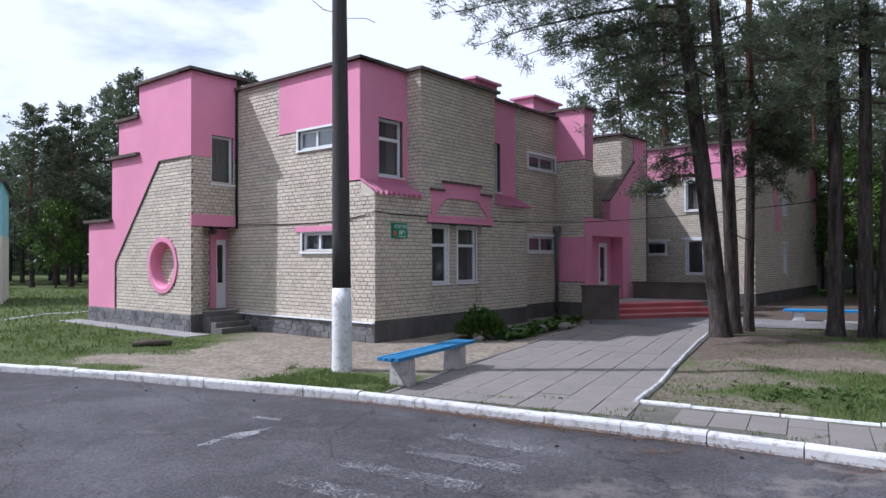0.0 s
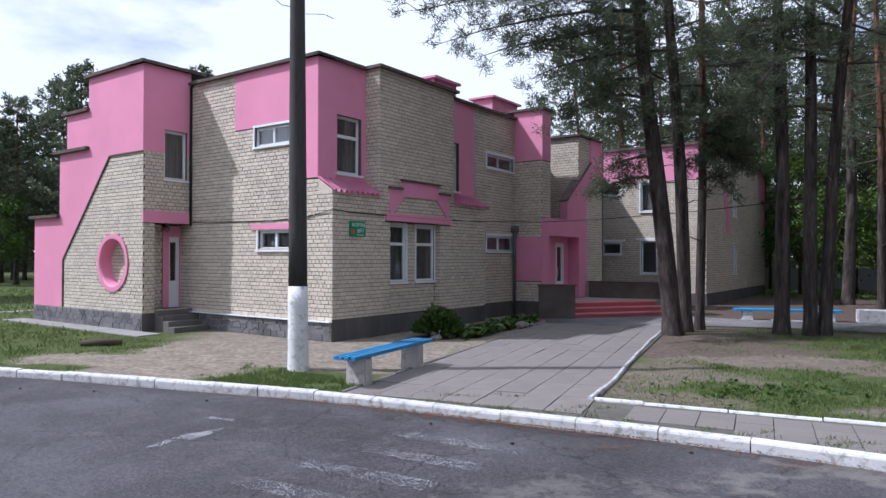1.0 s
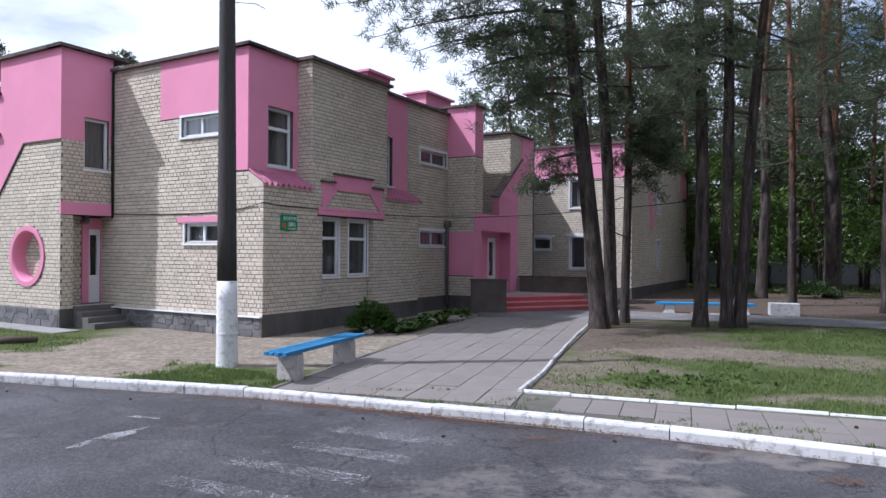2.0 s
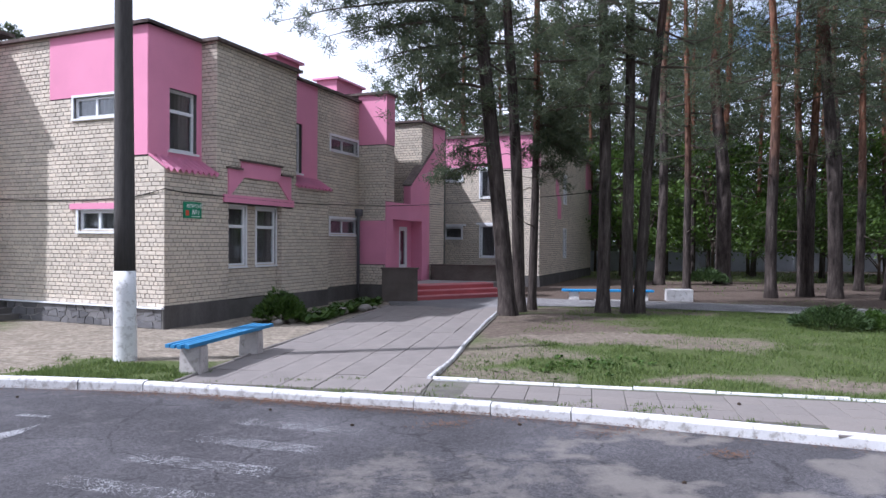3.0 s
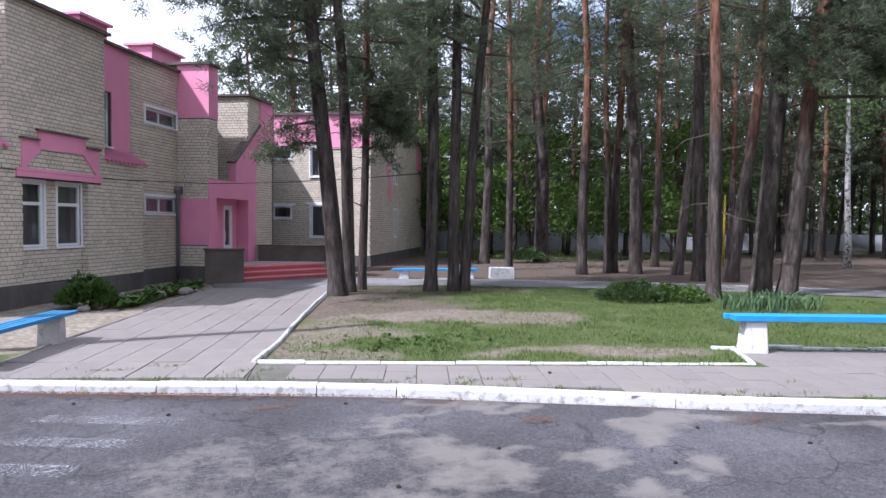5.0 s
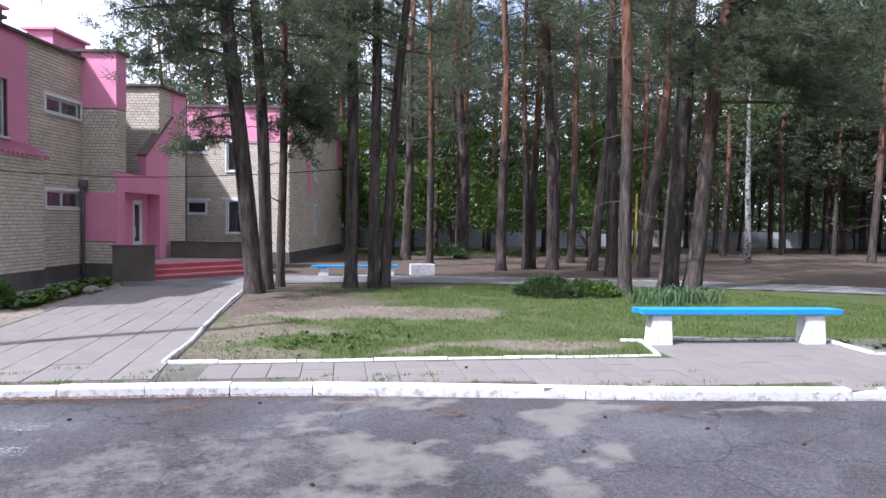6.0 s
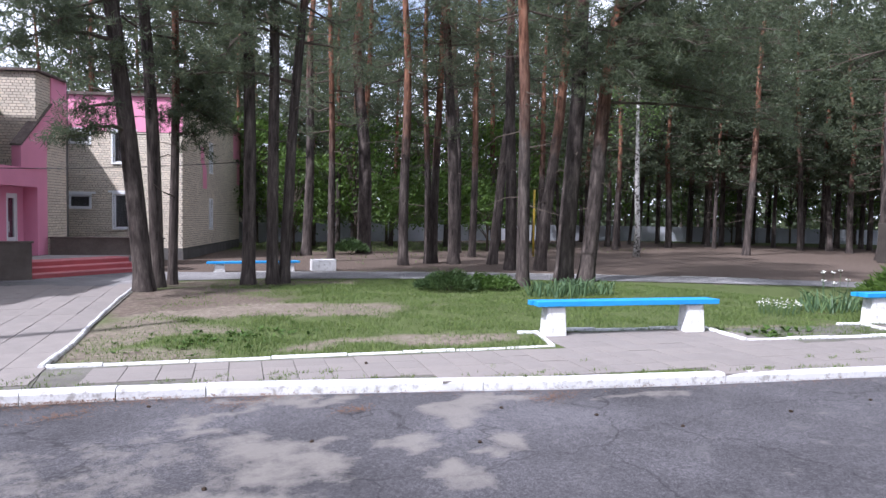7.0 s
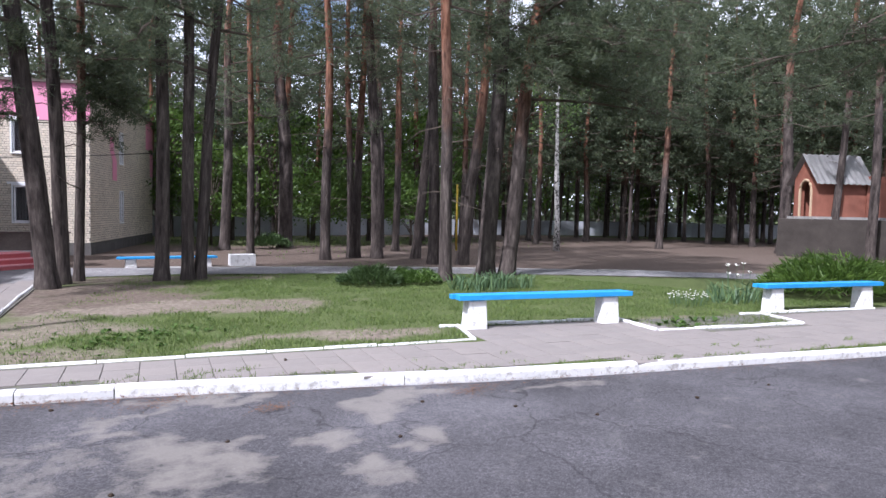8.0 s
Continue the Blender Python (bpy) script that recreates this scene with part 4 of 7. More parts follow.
part("wall", box(bmesh.new(), 0.0, 0.3, V7, V7 + 0.3, 0.0, 3.4), M_mortar, building)
lobby = part("wall", box(bmesh.new(), 0.004, 0.02, V7 + 0.3, V7 + 0.55, 0.0, 3.2), M_mortar, building)
BRICK_WALLS.append((lobby, "u", 0.0, [(V7, V7 + 0.54, 0.5, 3.0)], [], 0))
part("soffit", box(bmesh.new(), -1.14, 0.0, V7 + 0.3, V7 + 0.55, 3.05, 3.2), M_concrete, building)

# plinths
bm = plate(bmesh.new(), "u", 0.0, ([(0.0, V7 - 0.5, -0.1, 0.46)], []), 0.0, 0.05)
part("plinth", bm, M_grout, building, "plinth of grey crazy stone")
bm = bmesh.new()
poly = [(-0.02, 0.46), (V7 - 0.1, 0.46), (V7 - 0.1, 0.49), (-0.02, 0.49)]
poly_plate(bm, "u", 0.0, poly, -0.01, 0.12)
part("trim", bm, M_white, building, "pale metal drip strip over the plinth")
bm = plate(bmesh.new(), "u", U7, ([(V7 - 0.02, V8, -0.1, 0.49)], []), 0.0, 0.04)
stone_base = part("plinth", bm, M_grout, building, "plinth of grey crazy stone")
part("plinth", plate(bmesh.new(), "v", V7, ([(U7 - 0.04, -1.15, -0.1, 0.49)], []), 0.0, 0.04), M_plinth, building)
part("plinth", plate(bmesh.new(), "v", 0.0, ([(-0.03, 2.17, -0.1, 0.53)], []), 0.0, 0.03), M_plinth, building, "dark rendered plinth")
part("plinth", plate(bmesh.new(), "v", 0.0, ([(4.46, 6.92, -0.1, 0.5)], []), 0.0, 0.03), M_plinth, building, "dark rendered plinth")
part("plinth", plate(bmesh.new(), "v", 0.2, ([(2.17, 4.46, -0.1, 0.5)], []), 0.0, 0.15), M_plinth, building)
part("plinth", plate(bmesh.new(), "v", V1, ([(6.92, U2, -0.1, 0.43)], []), 0.0, 0.03), M_plinth, building)
part("plinth", plate(bmesh.new(), "u", U2, ([(V2, V1, -0.1, 0.40)], []), 0.0, 0.03), M_plinth, building)
part("plinth", plate(bmesh.new(), "u", U5W, ([(V6 - 0.03, VB, -0.1, 0.36)], []), 0.0, 0.03), M_plinth, building)
part("plinth", plate(bmesh.new(), "v", V6, ([(U5W, UE, -0.1, 0.36)], []), 0.0, 0.03), M_plinth, building)


def crazy_stones(base, kind, c, s0, s1, z0, z1, seed, proud):
    """Flat irregular stones in three uneven rows, each its own piece."""
    rnd = random.Random(seed)
    cols, rows = int((s1 - s0) / 0.27), 3
    node = {}

    def corner(i, j):
        if (i, j) not in node:
            s = s0 + (s1 - s0) * i / (2 * cols)
            z = z0 + (z1 - z0) * j / rows
            js = 0.0 if i in (0, 2 * cols) else rnd.uniform(-0.055, 0.055)
            jz = 0.0 if j in (0, rows) else rnd.uniform(-0.055, 0.055)
            node[i, j] = (s + js, z + jz)
        return node[i, j]

    for j in range(rows):
        off = 1 if j % 2 else 0
        edges = sorted({0, 2 * cols, *range(off, 2 * cols, 2)})
        keep = [edges[0]] + [e for e in edges[1:-1] if rnd.random() > 0.22] + [edges[-1]]
        for a, b in zip(keep, keep[1:]):
            low = [corner(i, j) for i in range(a, b + 1)]
            high = [corner(i, j + 1) for i in range(b, a - 1, -1)]
            pts = low + high
            cs, cz = sum(q[0] for q in pts) / len(pts), sum(q[1] for q in pts) / len(pts)
            pts = [(cs + (q[0] - cs) * 0.93 , cz + (q[1] - cz) * 0.88) for q in pts]
            part("stone", poly_plate(bmesh.new(), kind, c, pts, proud - 0.005, proud + rnd.uniform(0.008, 0.022)), M_stone, base)


crazy_stones(stone_base, "u", U7, V7, V8, 0.0, 0.48, 3, 0.04)
crazy_stones([o for o in building.children if o.name.startswith("plinth")][0], "u", 0.0, 0.02, V7 - 0.55, 0.0, 0.45, 4, 0.05)

# roofs and inner floors close the shell
for poly, z in (([(0.3, V1 + 0.3), (9.9, V1 + 0.3), (9.9, 12.0), (0.3, 12.0)], 6.7), ([(U2 + 0.4, 1.3), (UE - 0.2, 1.3), (UE - 0.2, 12.0), (U2 + 0.4, 12.0)], 6.5), ([(U5W + 0.3, V6 + 0.3), (UE - 0.2, V6 + 0.3), (UE - 0.2, 1.25), (U5W + 0.3, 1.25)], 6.6), ([(U7 + 0.3, V7 + 0.3), (0.3, V7 + 0.3), (0.3, 8.65), (U7 + 0.3, 8.65)], 7.0)):
    part("roof", slab(bmesh.new(), poly, z, z + 0.15), M_cap, building)
for poly, z in (([(0.3, 0.85), (9.7, 0.85), (9.7, 11.7), (0.3, 11.7)], 3.3), ([(U5W + 0.3, V6 + 0.3), (UE - 0.3, V6 + 0.3), (UE - 0.3, 11.7), (U5W + 0.3, 11.7)], 3.2)):
    part("floor_slab", slab(bmesh.new(), poly, z, z + 0.2), M_interior, building)
part("wall", box(bmesh.new(), 0.6, UE, 11.7, 12.0, 0.0, 6.9), M_mortar, building)
part("wall", box(bmesh.new(), UE - 0.3, UE, V6 + 0.3, 11.7, 0.0, 6.9), M_mortar, building)
part("wall", box(bmesh.new(), 0.0, 0.3, V7 + 0.3, 12.0, 0.0, 6.9), M_mortar, building)
for s in (3.3, 6.6, 9.9):
    part("inner_wall", box(bmesh.new(), s, s + 0.12, 0.85, 11.6, 0.0, 6.6), M_interior, building)
part("inner_wall", box(bmesh.new(), 0.4, UE - 0.4, 4.4, 4.52, 0.0, 6.4), M_interior, building)
# roof vents
for u0, u1, v0, v1, z in ((5.25, 6.45, 0.8, 1.4, 7.66), (9.45, 11.3, 1.25, 2.1, 7.92)):
    part("vent_shaft", box(bmesh.new(), u0, u1, v0, v1, 6.6, z), M_pink, building, "pink rendered vent shaft")
    part("coping", box(bmesh.new(), u0 - 0.12, u1 + 0.12, v0 - 0.12, v1 + 0.12, z, z + 0.07), M_pinksheet, building)

# drain pipes and cables on the walls
bm = bmesh.new()
tube(bm, [(9.60, V1 - 0.09, 0.15), (9.60, V1 - 0.09, 2.95), (9.60, V1 - 0.05, 3.1)], 0.055, 10)
for z in (0.9, 1.9, 2.8):
    tube(bm, [(9.60, V1 - 0.09, z), (9.60, V1 - 0.09, z + 0.05)], 0.068, 10)
box(bm, 9.48, 9.72, V1 - 0.2, V1 - 0.02, 2.95, 3.2)
part("drain_pipe", bm, M_pipe, building, "grey drain pipe with a hopper", smooth=True)
bm = bmesh.new()
tube(bm, [(-0.05, V7 - 0.06, 2.95), (-0.06, V7 - 0.06, 5.2), (-0.05, V7 - 0.05, 7.0), (0.0, V7 - 0.25, 7.1)], 0.035, 8)
part("drain_pipe", bm, M_wire, building, "thin dark pipe in the corner", smooth=True)
bm = bmesh.new()
tube(bm, [(-0.03, 5.7, 3.06), (-0.03, 4.0, 3.02), (-0.03, 2.2, 3.0), (-0.03, 0.9, 3.05), (-0.03, 0.35, 3.14), (-0.04, -0.04, 3.22), (0.5, -0.04, 3.17), (2.2, -0.05, 3.16), (4.6, -0.05, 3.15), (6.9, -0.04, 3.22), (9.6, V2 - 0.12, 3.3)], 0.012, 5)
part("cable", bm, M_wire, building)

cable = thing("overhead_cable", Matrix(), "thin dark cable slung from the building to the pines", "cable")
c0 = LOCAL @ Vector((9.6, V2 - 0.14, 3.3))
bm = bmesh.new()
tube(bm, [(c0.x + (11.9 - c0.x) * f, c0.y + (17.3 - c0.y) * f, 3.3 + 0.5 * f - 0.5 * 4 * f * (1 - f) * 0.25) for f in [i / 14 for i in range(15)]], 0.012, 5)
part("strand", bm, M_wire, cable)

# green plate by the corner
sign = tagged(part("sign", box(bmesh.new(), 0.55, 1.14, -0.045, -0.018, 2.57, 2.96, 0.004), M_sign), "green plate with the word for block and its number", "sign")
sign.matrix_basis = LOCAL


def lettering(parent, body, size, u, z, d, shear=0.0):
    cu = bpy.data.curves.new("lettering", "FONT")
    cu.body, cu.size, cu.extrude, cu.shear = body, size, 0.002, shear
    tmp = bpy.data.objects.new("tmp", cu)
    scene.collection.objects.link(tmp)
    me = bpy.data.meshes.new_from_object(tmp.evaluated_get(bpy.context.evaluated_depsgraph_get()))
    bpy.data.objects.remove(tmp)
    me.materials.append(M_sign_text)
    ob = new("lettering", me)
    ob.parent = parent
    ob.matrix_basis = pose(u, d, z, 90, 0, 0)
    return ob


lettering(sign, "КОРПУС", 0.125, 0.63, 2.82, -0.0475, 0.2)
lettering(sign, "№1", 0.17, 0.80, 2.655, -0.0475, 0.2)
part("emblem", box(bmesh.new(), 0.61, 0.72, -0.049, -0.044, 2.63, 2.76, 0.002), M_red, sign)
part("bar", box(bmesh.new(), 0.80, 1.08, -0.049, -0.044, 2.605, 2.622), M_sign_text, sign)

# side steps under the tower
steps = thing("side_steps", LOCAL, "worn grey concrete steps before the side door", "steps")
for i in range(4):
    part("step", box(bmesh.new(), -1.14, 0.0, V7 - 0.28 * (4 - i) + 0.15, V7 + 0.54 if i == 3 else V7 - 0.28 * (3 - i) + 0.145, -0.05, 0.14 * (i + 1), 0.012), M_dark_step, steps)
walk_strip = tagged(part("pavement", slab(bmesh.new(), [(U7 - 0.75, V7 - 1.0), (U7 - 0.75, V8 + 0.6), (U7 - 0.05, V8 + 0.6), (U7 - 0.05, V7 - 1.0)], -0.05, 0.02), M_concrete), "narrow concrete strip round the tower", "pavement", kind="structure")
walk_strip.matrix_basis = LOCAL

# entrance steps and terrace
ent = thing("entrance_steps", Matrix(), "wide low red painted steps with pale edges", "steps")
A0, A1 = Vector((5.75, 22.70)), Vector((9.42, 23.72))
along = (A1 - A0).normalized()
back = Vector((-along.y, along.x))
for i in range(3):
    z = 0.165 * (i + 1)
    o = back * (0.34 * i)
    q = [A0 + o - along * 0.2, A1 + o, A1 + back * (0.34 * (i + 1) + (0.0 if i < 2 else 0.3)), A0 + back * (0.34 * (i + 1) + (0.0 if i < 2 else 0.3)) - along * 0.2]
    part("step", slab(bmesh.new(), [tuple(p) for p in q], -0.05 if i == 0 else z - 0.165, z), M_red_step, ent)
    e = [A0 + o - back * 0.012 - along * 0.2, A1 + o - back * 0.012, A1 + o + back * 0.05, A0 + o + back * 0.05 - along * 0.2]
    part("nosing", slab(bmesh.new(), [tuple(p) for p in e], z - 0.035, z + 0.006), M_step_edge, ent)
t0 = LOCAL @ Vector((9.9, V2 - 0.03, 0))
t1 = LOCAL @ Vector((14.3, V2 - 0.03, 0))
t2 = LOCAL @ Vector((14.3, -4.6, 0))
b0, b1 = A0 + back * 1.02, A1 + back * 1.02
tagged(part("terrace", slab(bmesh.new(), [(t0.x, t0.y), (b0.x - 0.3, b0.y), (b1.x, b1.y), (t2.x - 0.2, t2.y), (t1.x, t1.y)], -0.05, 0.49), M_concrete), "grey concrete terrace before the entrance", "terrace", kind="structure")


def low_wall(p0, p1, top, label):
    d = Vector((p1[0] - p0[0], p1[1] - p0[1]))
    ln = d.length
    ob = thing("low_wall", pose(p0[0], p0[1], 0, 0, 0, math.degrees(math.atan2(d.y, d.x))), label, "wall")
    part("body", box(bmesh.new(), 0, ln, 0, 0.22, -0.05, top, 0.012), M_dark_wall, ob)
    part("coping", box(bmesh.new(), -0.05, ln + 0.05, -0.05, 0.27, top, top + 0.05, 0.01), M_cap, ob)


low_wall((4.62, 22.86), (5.80, 22.55), 1.10, "low wall of dark rough stucco with a coping")
w_a, w_b = LOCAL @ Vector((13.62, -0.75, 0)), LOCAL @ Vector((14.15, -4.45, 0))
low_wall((w_b.x, w_b.y), (w_a.x, w_a.y), 1.08, "long low terrace wall of brown stucco")

# ---- pole, benches and other things before the building ----
def make_pole():
    ob = thing("utility_pole", pose(-1.86, 12.60, 0), "tall dark weathered pole with a whitewashed foot", "pole")
    k, rnd = 20, random.Random(2)
    lean = -0.006
    bm = bmesh.new()
    zs = [-0.1, 0.0, 0.3, 0.45, 0.8, 1.2, 1.52]
    tube(bm, [(lean * z, 0, z) for z in zs], [0.195, 0.192, 0.187, 0.186, 0.184, 0.180, 0.177], k)
    part("whitewashed_foot", bm, M_whitewash, ob, "peeling whitewash", smooth=True)
    bm = bmesh.new()
    zs = [1.52, 2.5, 4, 6, 8, 9.5]
    tube(bm, [(lean * z, 0, z) for z in zs], [0.172 - 0.0068 * (z - 1.5) for z in zs], k)
    part("shaft", bm, M_pole, ob, smooth=True)
    bm = bmesh.new()
    for z in (0.33, 0.58):
        tube(bm, [(0, 0, z), (0, 0, z + 0.018)], 0.193, k)
    part("band", bm, M_whitewash, ob)
    bm = bmesh.new()
    tube(bm, [(-0.05, 0, 9.4), (-1.0, 0.3, 7.3), (-0.35, 0.1, 6.7), (-0.15, 0, 6.62)], 0.008, 5)
    tube(bm, [(0.1, 0, 6.5), (0.45, 0.0, 6.5), (0.62, 0.0, 6.42)], 0.006, 5)
    part("loose_wire", bm, M_wire, ob)
    return ob


make_pole()


def make_bench(m, length, seat_z, slats, slat_w, gap, thick, leg, label, leg_mat, group, legs_at, paint):
    """Planks on two squat concrete blocks; x along the seat."""
    ob = thing("bench", m, label, "bench", group)
    rnd = random.Random(int(length * 100) + slats)
    total = slats * slat_w + (slats - 1) * gap
    for i in range(slats):
        y = -total / 2 + i * (slat_w + gap)
        j = rnd.uniform(-0.05, 0.05)
        bm = box(bmesh.new(), -length / 2 + j, length / 2 + j * 0.5, y, y + slat_w, seat_z - thick, seat_z + rnd.uniform(-0.004, 0.004), 0.006)
        part("plank", bm, paint, ob)
    for x in legs_at:
        bm = bmesh.new()
        a, b, t = leg
        lo = [bm.verts.new((x + sx * a, sy * b, -0.04)) for sx, sy in ((-1, -1), (1, -1), (1, 1), (-1, 1))]
        hi = [bm.verts.new((x + sx * a * t, sy * b * t, seat_z - thick - 0.002)) for sx, sy in ((-1, -1), (1, -1), (1, 1), (-1, 1))]
        bm.faces.new(lo[::-1])
        bm.faces.new(hi)
        for i in range(4):
            bm.faces.new((lo[i], lo[(i + 1) % 4], hi[(i + 1) % 4], hi[i]))
        bmesh.ops.bevel(bm, geom=bm.edges[:], offset=0.02, segments=2, affect="EDGES")
        part("leg", bm, leg_mat, ob)
    return ob


M_leg_old = two_scale("old_leg_paint", (0.52, 0.48, 0.46), 0.9, 2.2, 40, 0.25, 0.6, 0.008, stain=(0.30, 0.27, 0.25))
make_bench(pose(-0.22, 11.95, 0, 0, 0, 61.5), 2.75, 0.50, 4, 0.072, 0.042, 0.06, (0.12, 0.19, 0.95), "blue slatted bench on worn grey concrete blocks", M_leg_old, "blue benches", (-0.93, 0.90), M_blue_old)
bd = math.degrees(math.atan2(-1.72, 2.90))
make_bench(pose(11.33, 6.15, 0, 0, 0, bd), 3.62, 0.62, 3, 0.12, 0.012, 0.085, (0.20, 0.16, 0.86), "bright blue plank bench on white concrete blocks", M_whitewash, "blue benches", (-1.42, 1.36), M_blue)
make_bench(pose(18.05, 2.75, 0, 0, 0, bd), 3.62, 0.62, 3, 0.12, 0.012, 0.085, (0.20, 0.16, 0.86), "bright blue plank bench on white concrete blocks", M_whitewash, "blue benches", (-1.42, 1.36), M_blue)
make_bench(pose(12.7, 21.9, 0, 0, 0, -20), 3.2, 0.36, 3, 0.12, 0.012, 0.07, (0.18, 0.15, 0.86), "low blue plank bench beside the far path", M_whitewash, "blue benches", (-1.2, 1.25), M_blue)
planter = thing("planter", pose(15.05, 21.0, 0, 0, 0, -25), "whitewashed rectangular concrete planter", "planter")
bm = box(bmesh.new(), -0.45, 0.45, -0.25, 0.25, -0.03, 0.40, 0.015)
top = [f for f in bm.faces if f.normal.z > 0.9 and f.calc_area() > 0.2]
ins = bmesh.ops.inset_region(bm, faces=top, thickness=0.06)
bmesh.ops.translate(bm, verts=list({v for f in top for v in f.verts}), vec=(0, 0, -0.10))
part("trough", bm, M_whitewash, planter)
bm = box(bmesh.new(), -0.37, 0.37, -0.17, 0.17, 0.25, 0.33)
part("soil", bm, M_rock, planter)

# ---- trees ----
def pine_mesh(seed, height, r0, crown_from, limbs, tufts, blades, bw, lean=0.0, spread=1.0):
    """Verts and faces of a Scots pine: a wavering trunk, limbs, and needles in tufts."""
    rnd = random.Random(seed)
    ph = rnd.uniform(0, 6)
    amp = rnd.uniform(0.05, 0.16)

    def spine(z):
        q = z / height
        return Vector((lean * z + amp * math.sin(z * 0.45 + ph) * q * 2, amp * math.cos(z * 0.37 + ph) * q * 2 - amp * math.cos(ph) * q * 2, z))

    tb = bmesh.new()
    zs = [-0.15, 0.0, 0.15, 0.5, 1.2, 2.5, 4, 6, 8.5, 11, 13.5, 16, 18.5, 21, 24]
    zs = [z for z in zs if z < height] + [height]
    rad = lambda z: r0 * (1.26 - 0.26 * min(1, max(0, z) / 0.4)) * (1 - 0.80 * (max(0, z) / height) ** 1.15)
    tube(tb, [spine(z) for z in zs], [max(0.02, rad(z)) for z in zs], 12)
    lb = bmesh.new()
    nv, nf = [], []

    def tuft(c, size, way):
        for _ in range(blades):
            d = Vector((rnd.gauss(0, 1), rnd.gauss(0, 1), rnd.gauss(0.25, 0.9))) + way * 0.25
            d.normalize()
            a = c + Vector((rnd.gauss(0, 1), rnd.gauss(0, 1), rnd.gauss(0, 0.5))) * size * 0.42
            s = d.cross(Vector((rnd.gauss(0, 1), rnd.gauss(0, 1), rnd.gauss(0, 1)))).normalized() * bw * rnd.uniform(0.9, 2.0)
            L = size * rnd.uniform(0.35, 0.75)
            k = len(nv)
            nv.extend((a - s, a + s, a + d * L))
            nf.append((k, k + 1, k + 2))

    for i in range(limbs):
        q = (i + rnd.random()) / limbs
        z = height * (crown_from + (0.985 - crown_from) * q)
        base = spine(z)
        ang = i * 2.4 + rnd.uniform(-0.5, 0.5)
        ln = spread * (0.5 + 2.6 * min(1.0, (1 - q) * 1.7) ** 0.7 * (0.7 + 0.3 * min(1.0, q * 4))) * rnd.uniform(0.6, 1.15)
        up = rnd.uniform(-0.2, 0.2) + 0.55 * q
        d = Vector((math.cos(ang), math.sin(ang), up)).normalized()
        mid = base + d * ln * 0.5 + Vector((0, 0, -0.10 * ln))
        end = base + d * ln + Vector((rnd.gauss(0, 0.15), rnd.gauss(0, 0.15), 0.12 * ln))
        br = max(0.012, rad(z) * 0.28)
        tube(lb, [base, mid, end], [br, br * 0.65, br * 0.2], 5, False)
        for t in range(tufts):
            f = rnd.uniform(0.30, 1.05)
            p = base.lerp(mid, f * 2) if f < 0.5 else mid.lerp(end, f * 2 - 1)
            side = Vector((-d.y, d.x, 0)) * rnd.gauss(0, 0.26) * ln * (0.4 + 0.6 * f)
            tuft(p + side + Vector((0, 0, rnd.gauss(0.08, 0.16))), rnd.uniform(0.26, 0.46) * (0.8 + 0.2 * spread), d)
    for i in range(int(5 + rnd.random() * 6)):
        z = height * rnd.uniform(0.12, crown_from + 0.1)
        base = spine(z)
        ang = rnd.uniform(0, 6.28)
        ln = rnd.uniform(0.4, 1.9)
        d = Vector((math.cos(ang), math.sin(ang), rnd.uniform(-0.25, 0.15)))
        m = base + d * ln * 0.6 + Vector((0, 0, rnd.uniform(-0.1, 0.1)))
        tube(lb, [base, m, m + d * ln * 0.5 + Vector((rnd.gauss(0, 0.15), rnd.gauss(0, 0.15), rnd.uniform(-0.25, 0.1)))], [0.025, 0.015, 0.005], 4, False)
    return tb, lb, nv, nf


def make_pine(seed, label, group, height=19, r0=0.2, crown_from=0.38, limbs=46, tufts=9, blades=13, bw=0.014, lean=0.0, spread=1.0, bark=None):
    ob = thing("pine_tree", pose(0, 0, -500), label, "tree", group)
    tb, lb, nv, nf = pine_mesh(seed, height, r0, crown_from, limbs, tufts, blades, bw, lean, spread)
    part("trunk", tb, bark or M_bark_red, ob, smooth=True)
    tagged(part("branchwork", lb, M_branch, ob), kind="stuff")
    cr = shared("crown", raw_mesh("crown", nv, nf, M_needle), ob)
    tagged(cr, "grey-green needles in loose tufts")
    return ob


def discard(ob):
    for o in (*ob.children_recursive, ob):
        bpy.data.objects.remove(o)


NEAR_LABEL = "tall pine with dark furrowed bark and a high crown"
kinds = [make_pine(11, NEAR_LABEL, "pines", 20, 0.20, 0.34, 27, 11, 34, 0.010, 0.0, 1.4, M_bark),
         make_pine(12, NEAR_LABEL, "pines", 21, 0.20, 0.42, 28, 11, 32, 0.011, 0.0, 1.2, M_bark),
         make_pine(13, "tall pine with reddish upper trunk and dead side twigs", "pines", 19, 0.20, 0.40, 36, 12, 32, 0.011, 0.0, 1.2),
         make_pine(14, "slender pine with a narrow crown", "pines", 18, 0.20, 0.30, 32, 10, 28, 0.010, 0.0, 0.9)]
far_kinds = [make_pine(21, "distant pine of the wood", "pines of the wood", 18, 0.19, 0.33, 44, 11, 14, 0.040, 0.0, 1.2),
             make_pine(22, "distant pine of the wood", "pines of the wood", 20, 0.19, 0.38, 44, 11, 14, 0.040, 0.0, 1.15),
             make_pine(23, "distant pine of the wood with low branches", "pines of the wood", 16, 0.19, 0.24, 46, 11, 14, 0.040, 0.0, 1.2)]

left_kind = make_pine(24, "pine of the dense wood behind the building", "pines of the wood", 16, 0.19, 0.26, 54, 12, 15, 0.052, 0.0, 1.15)


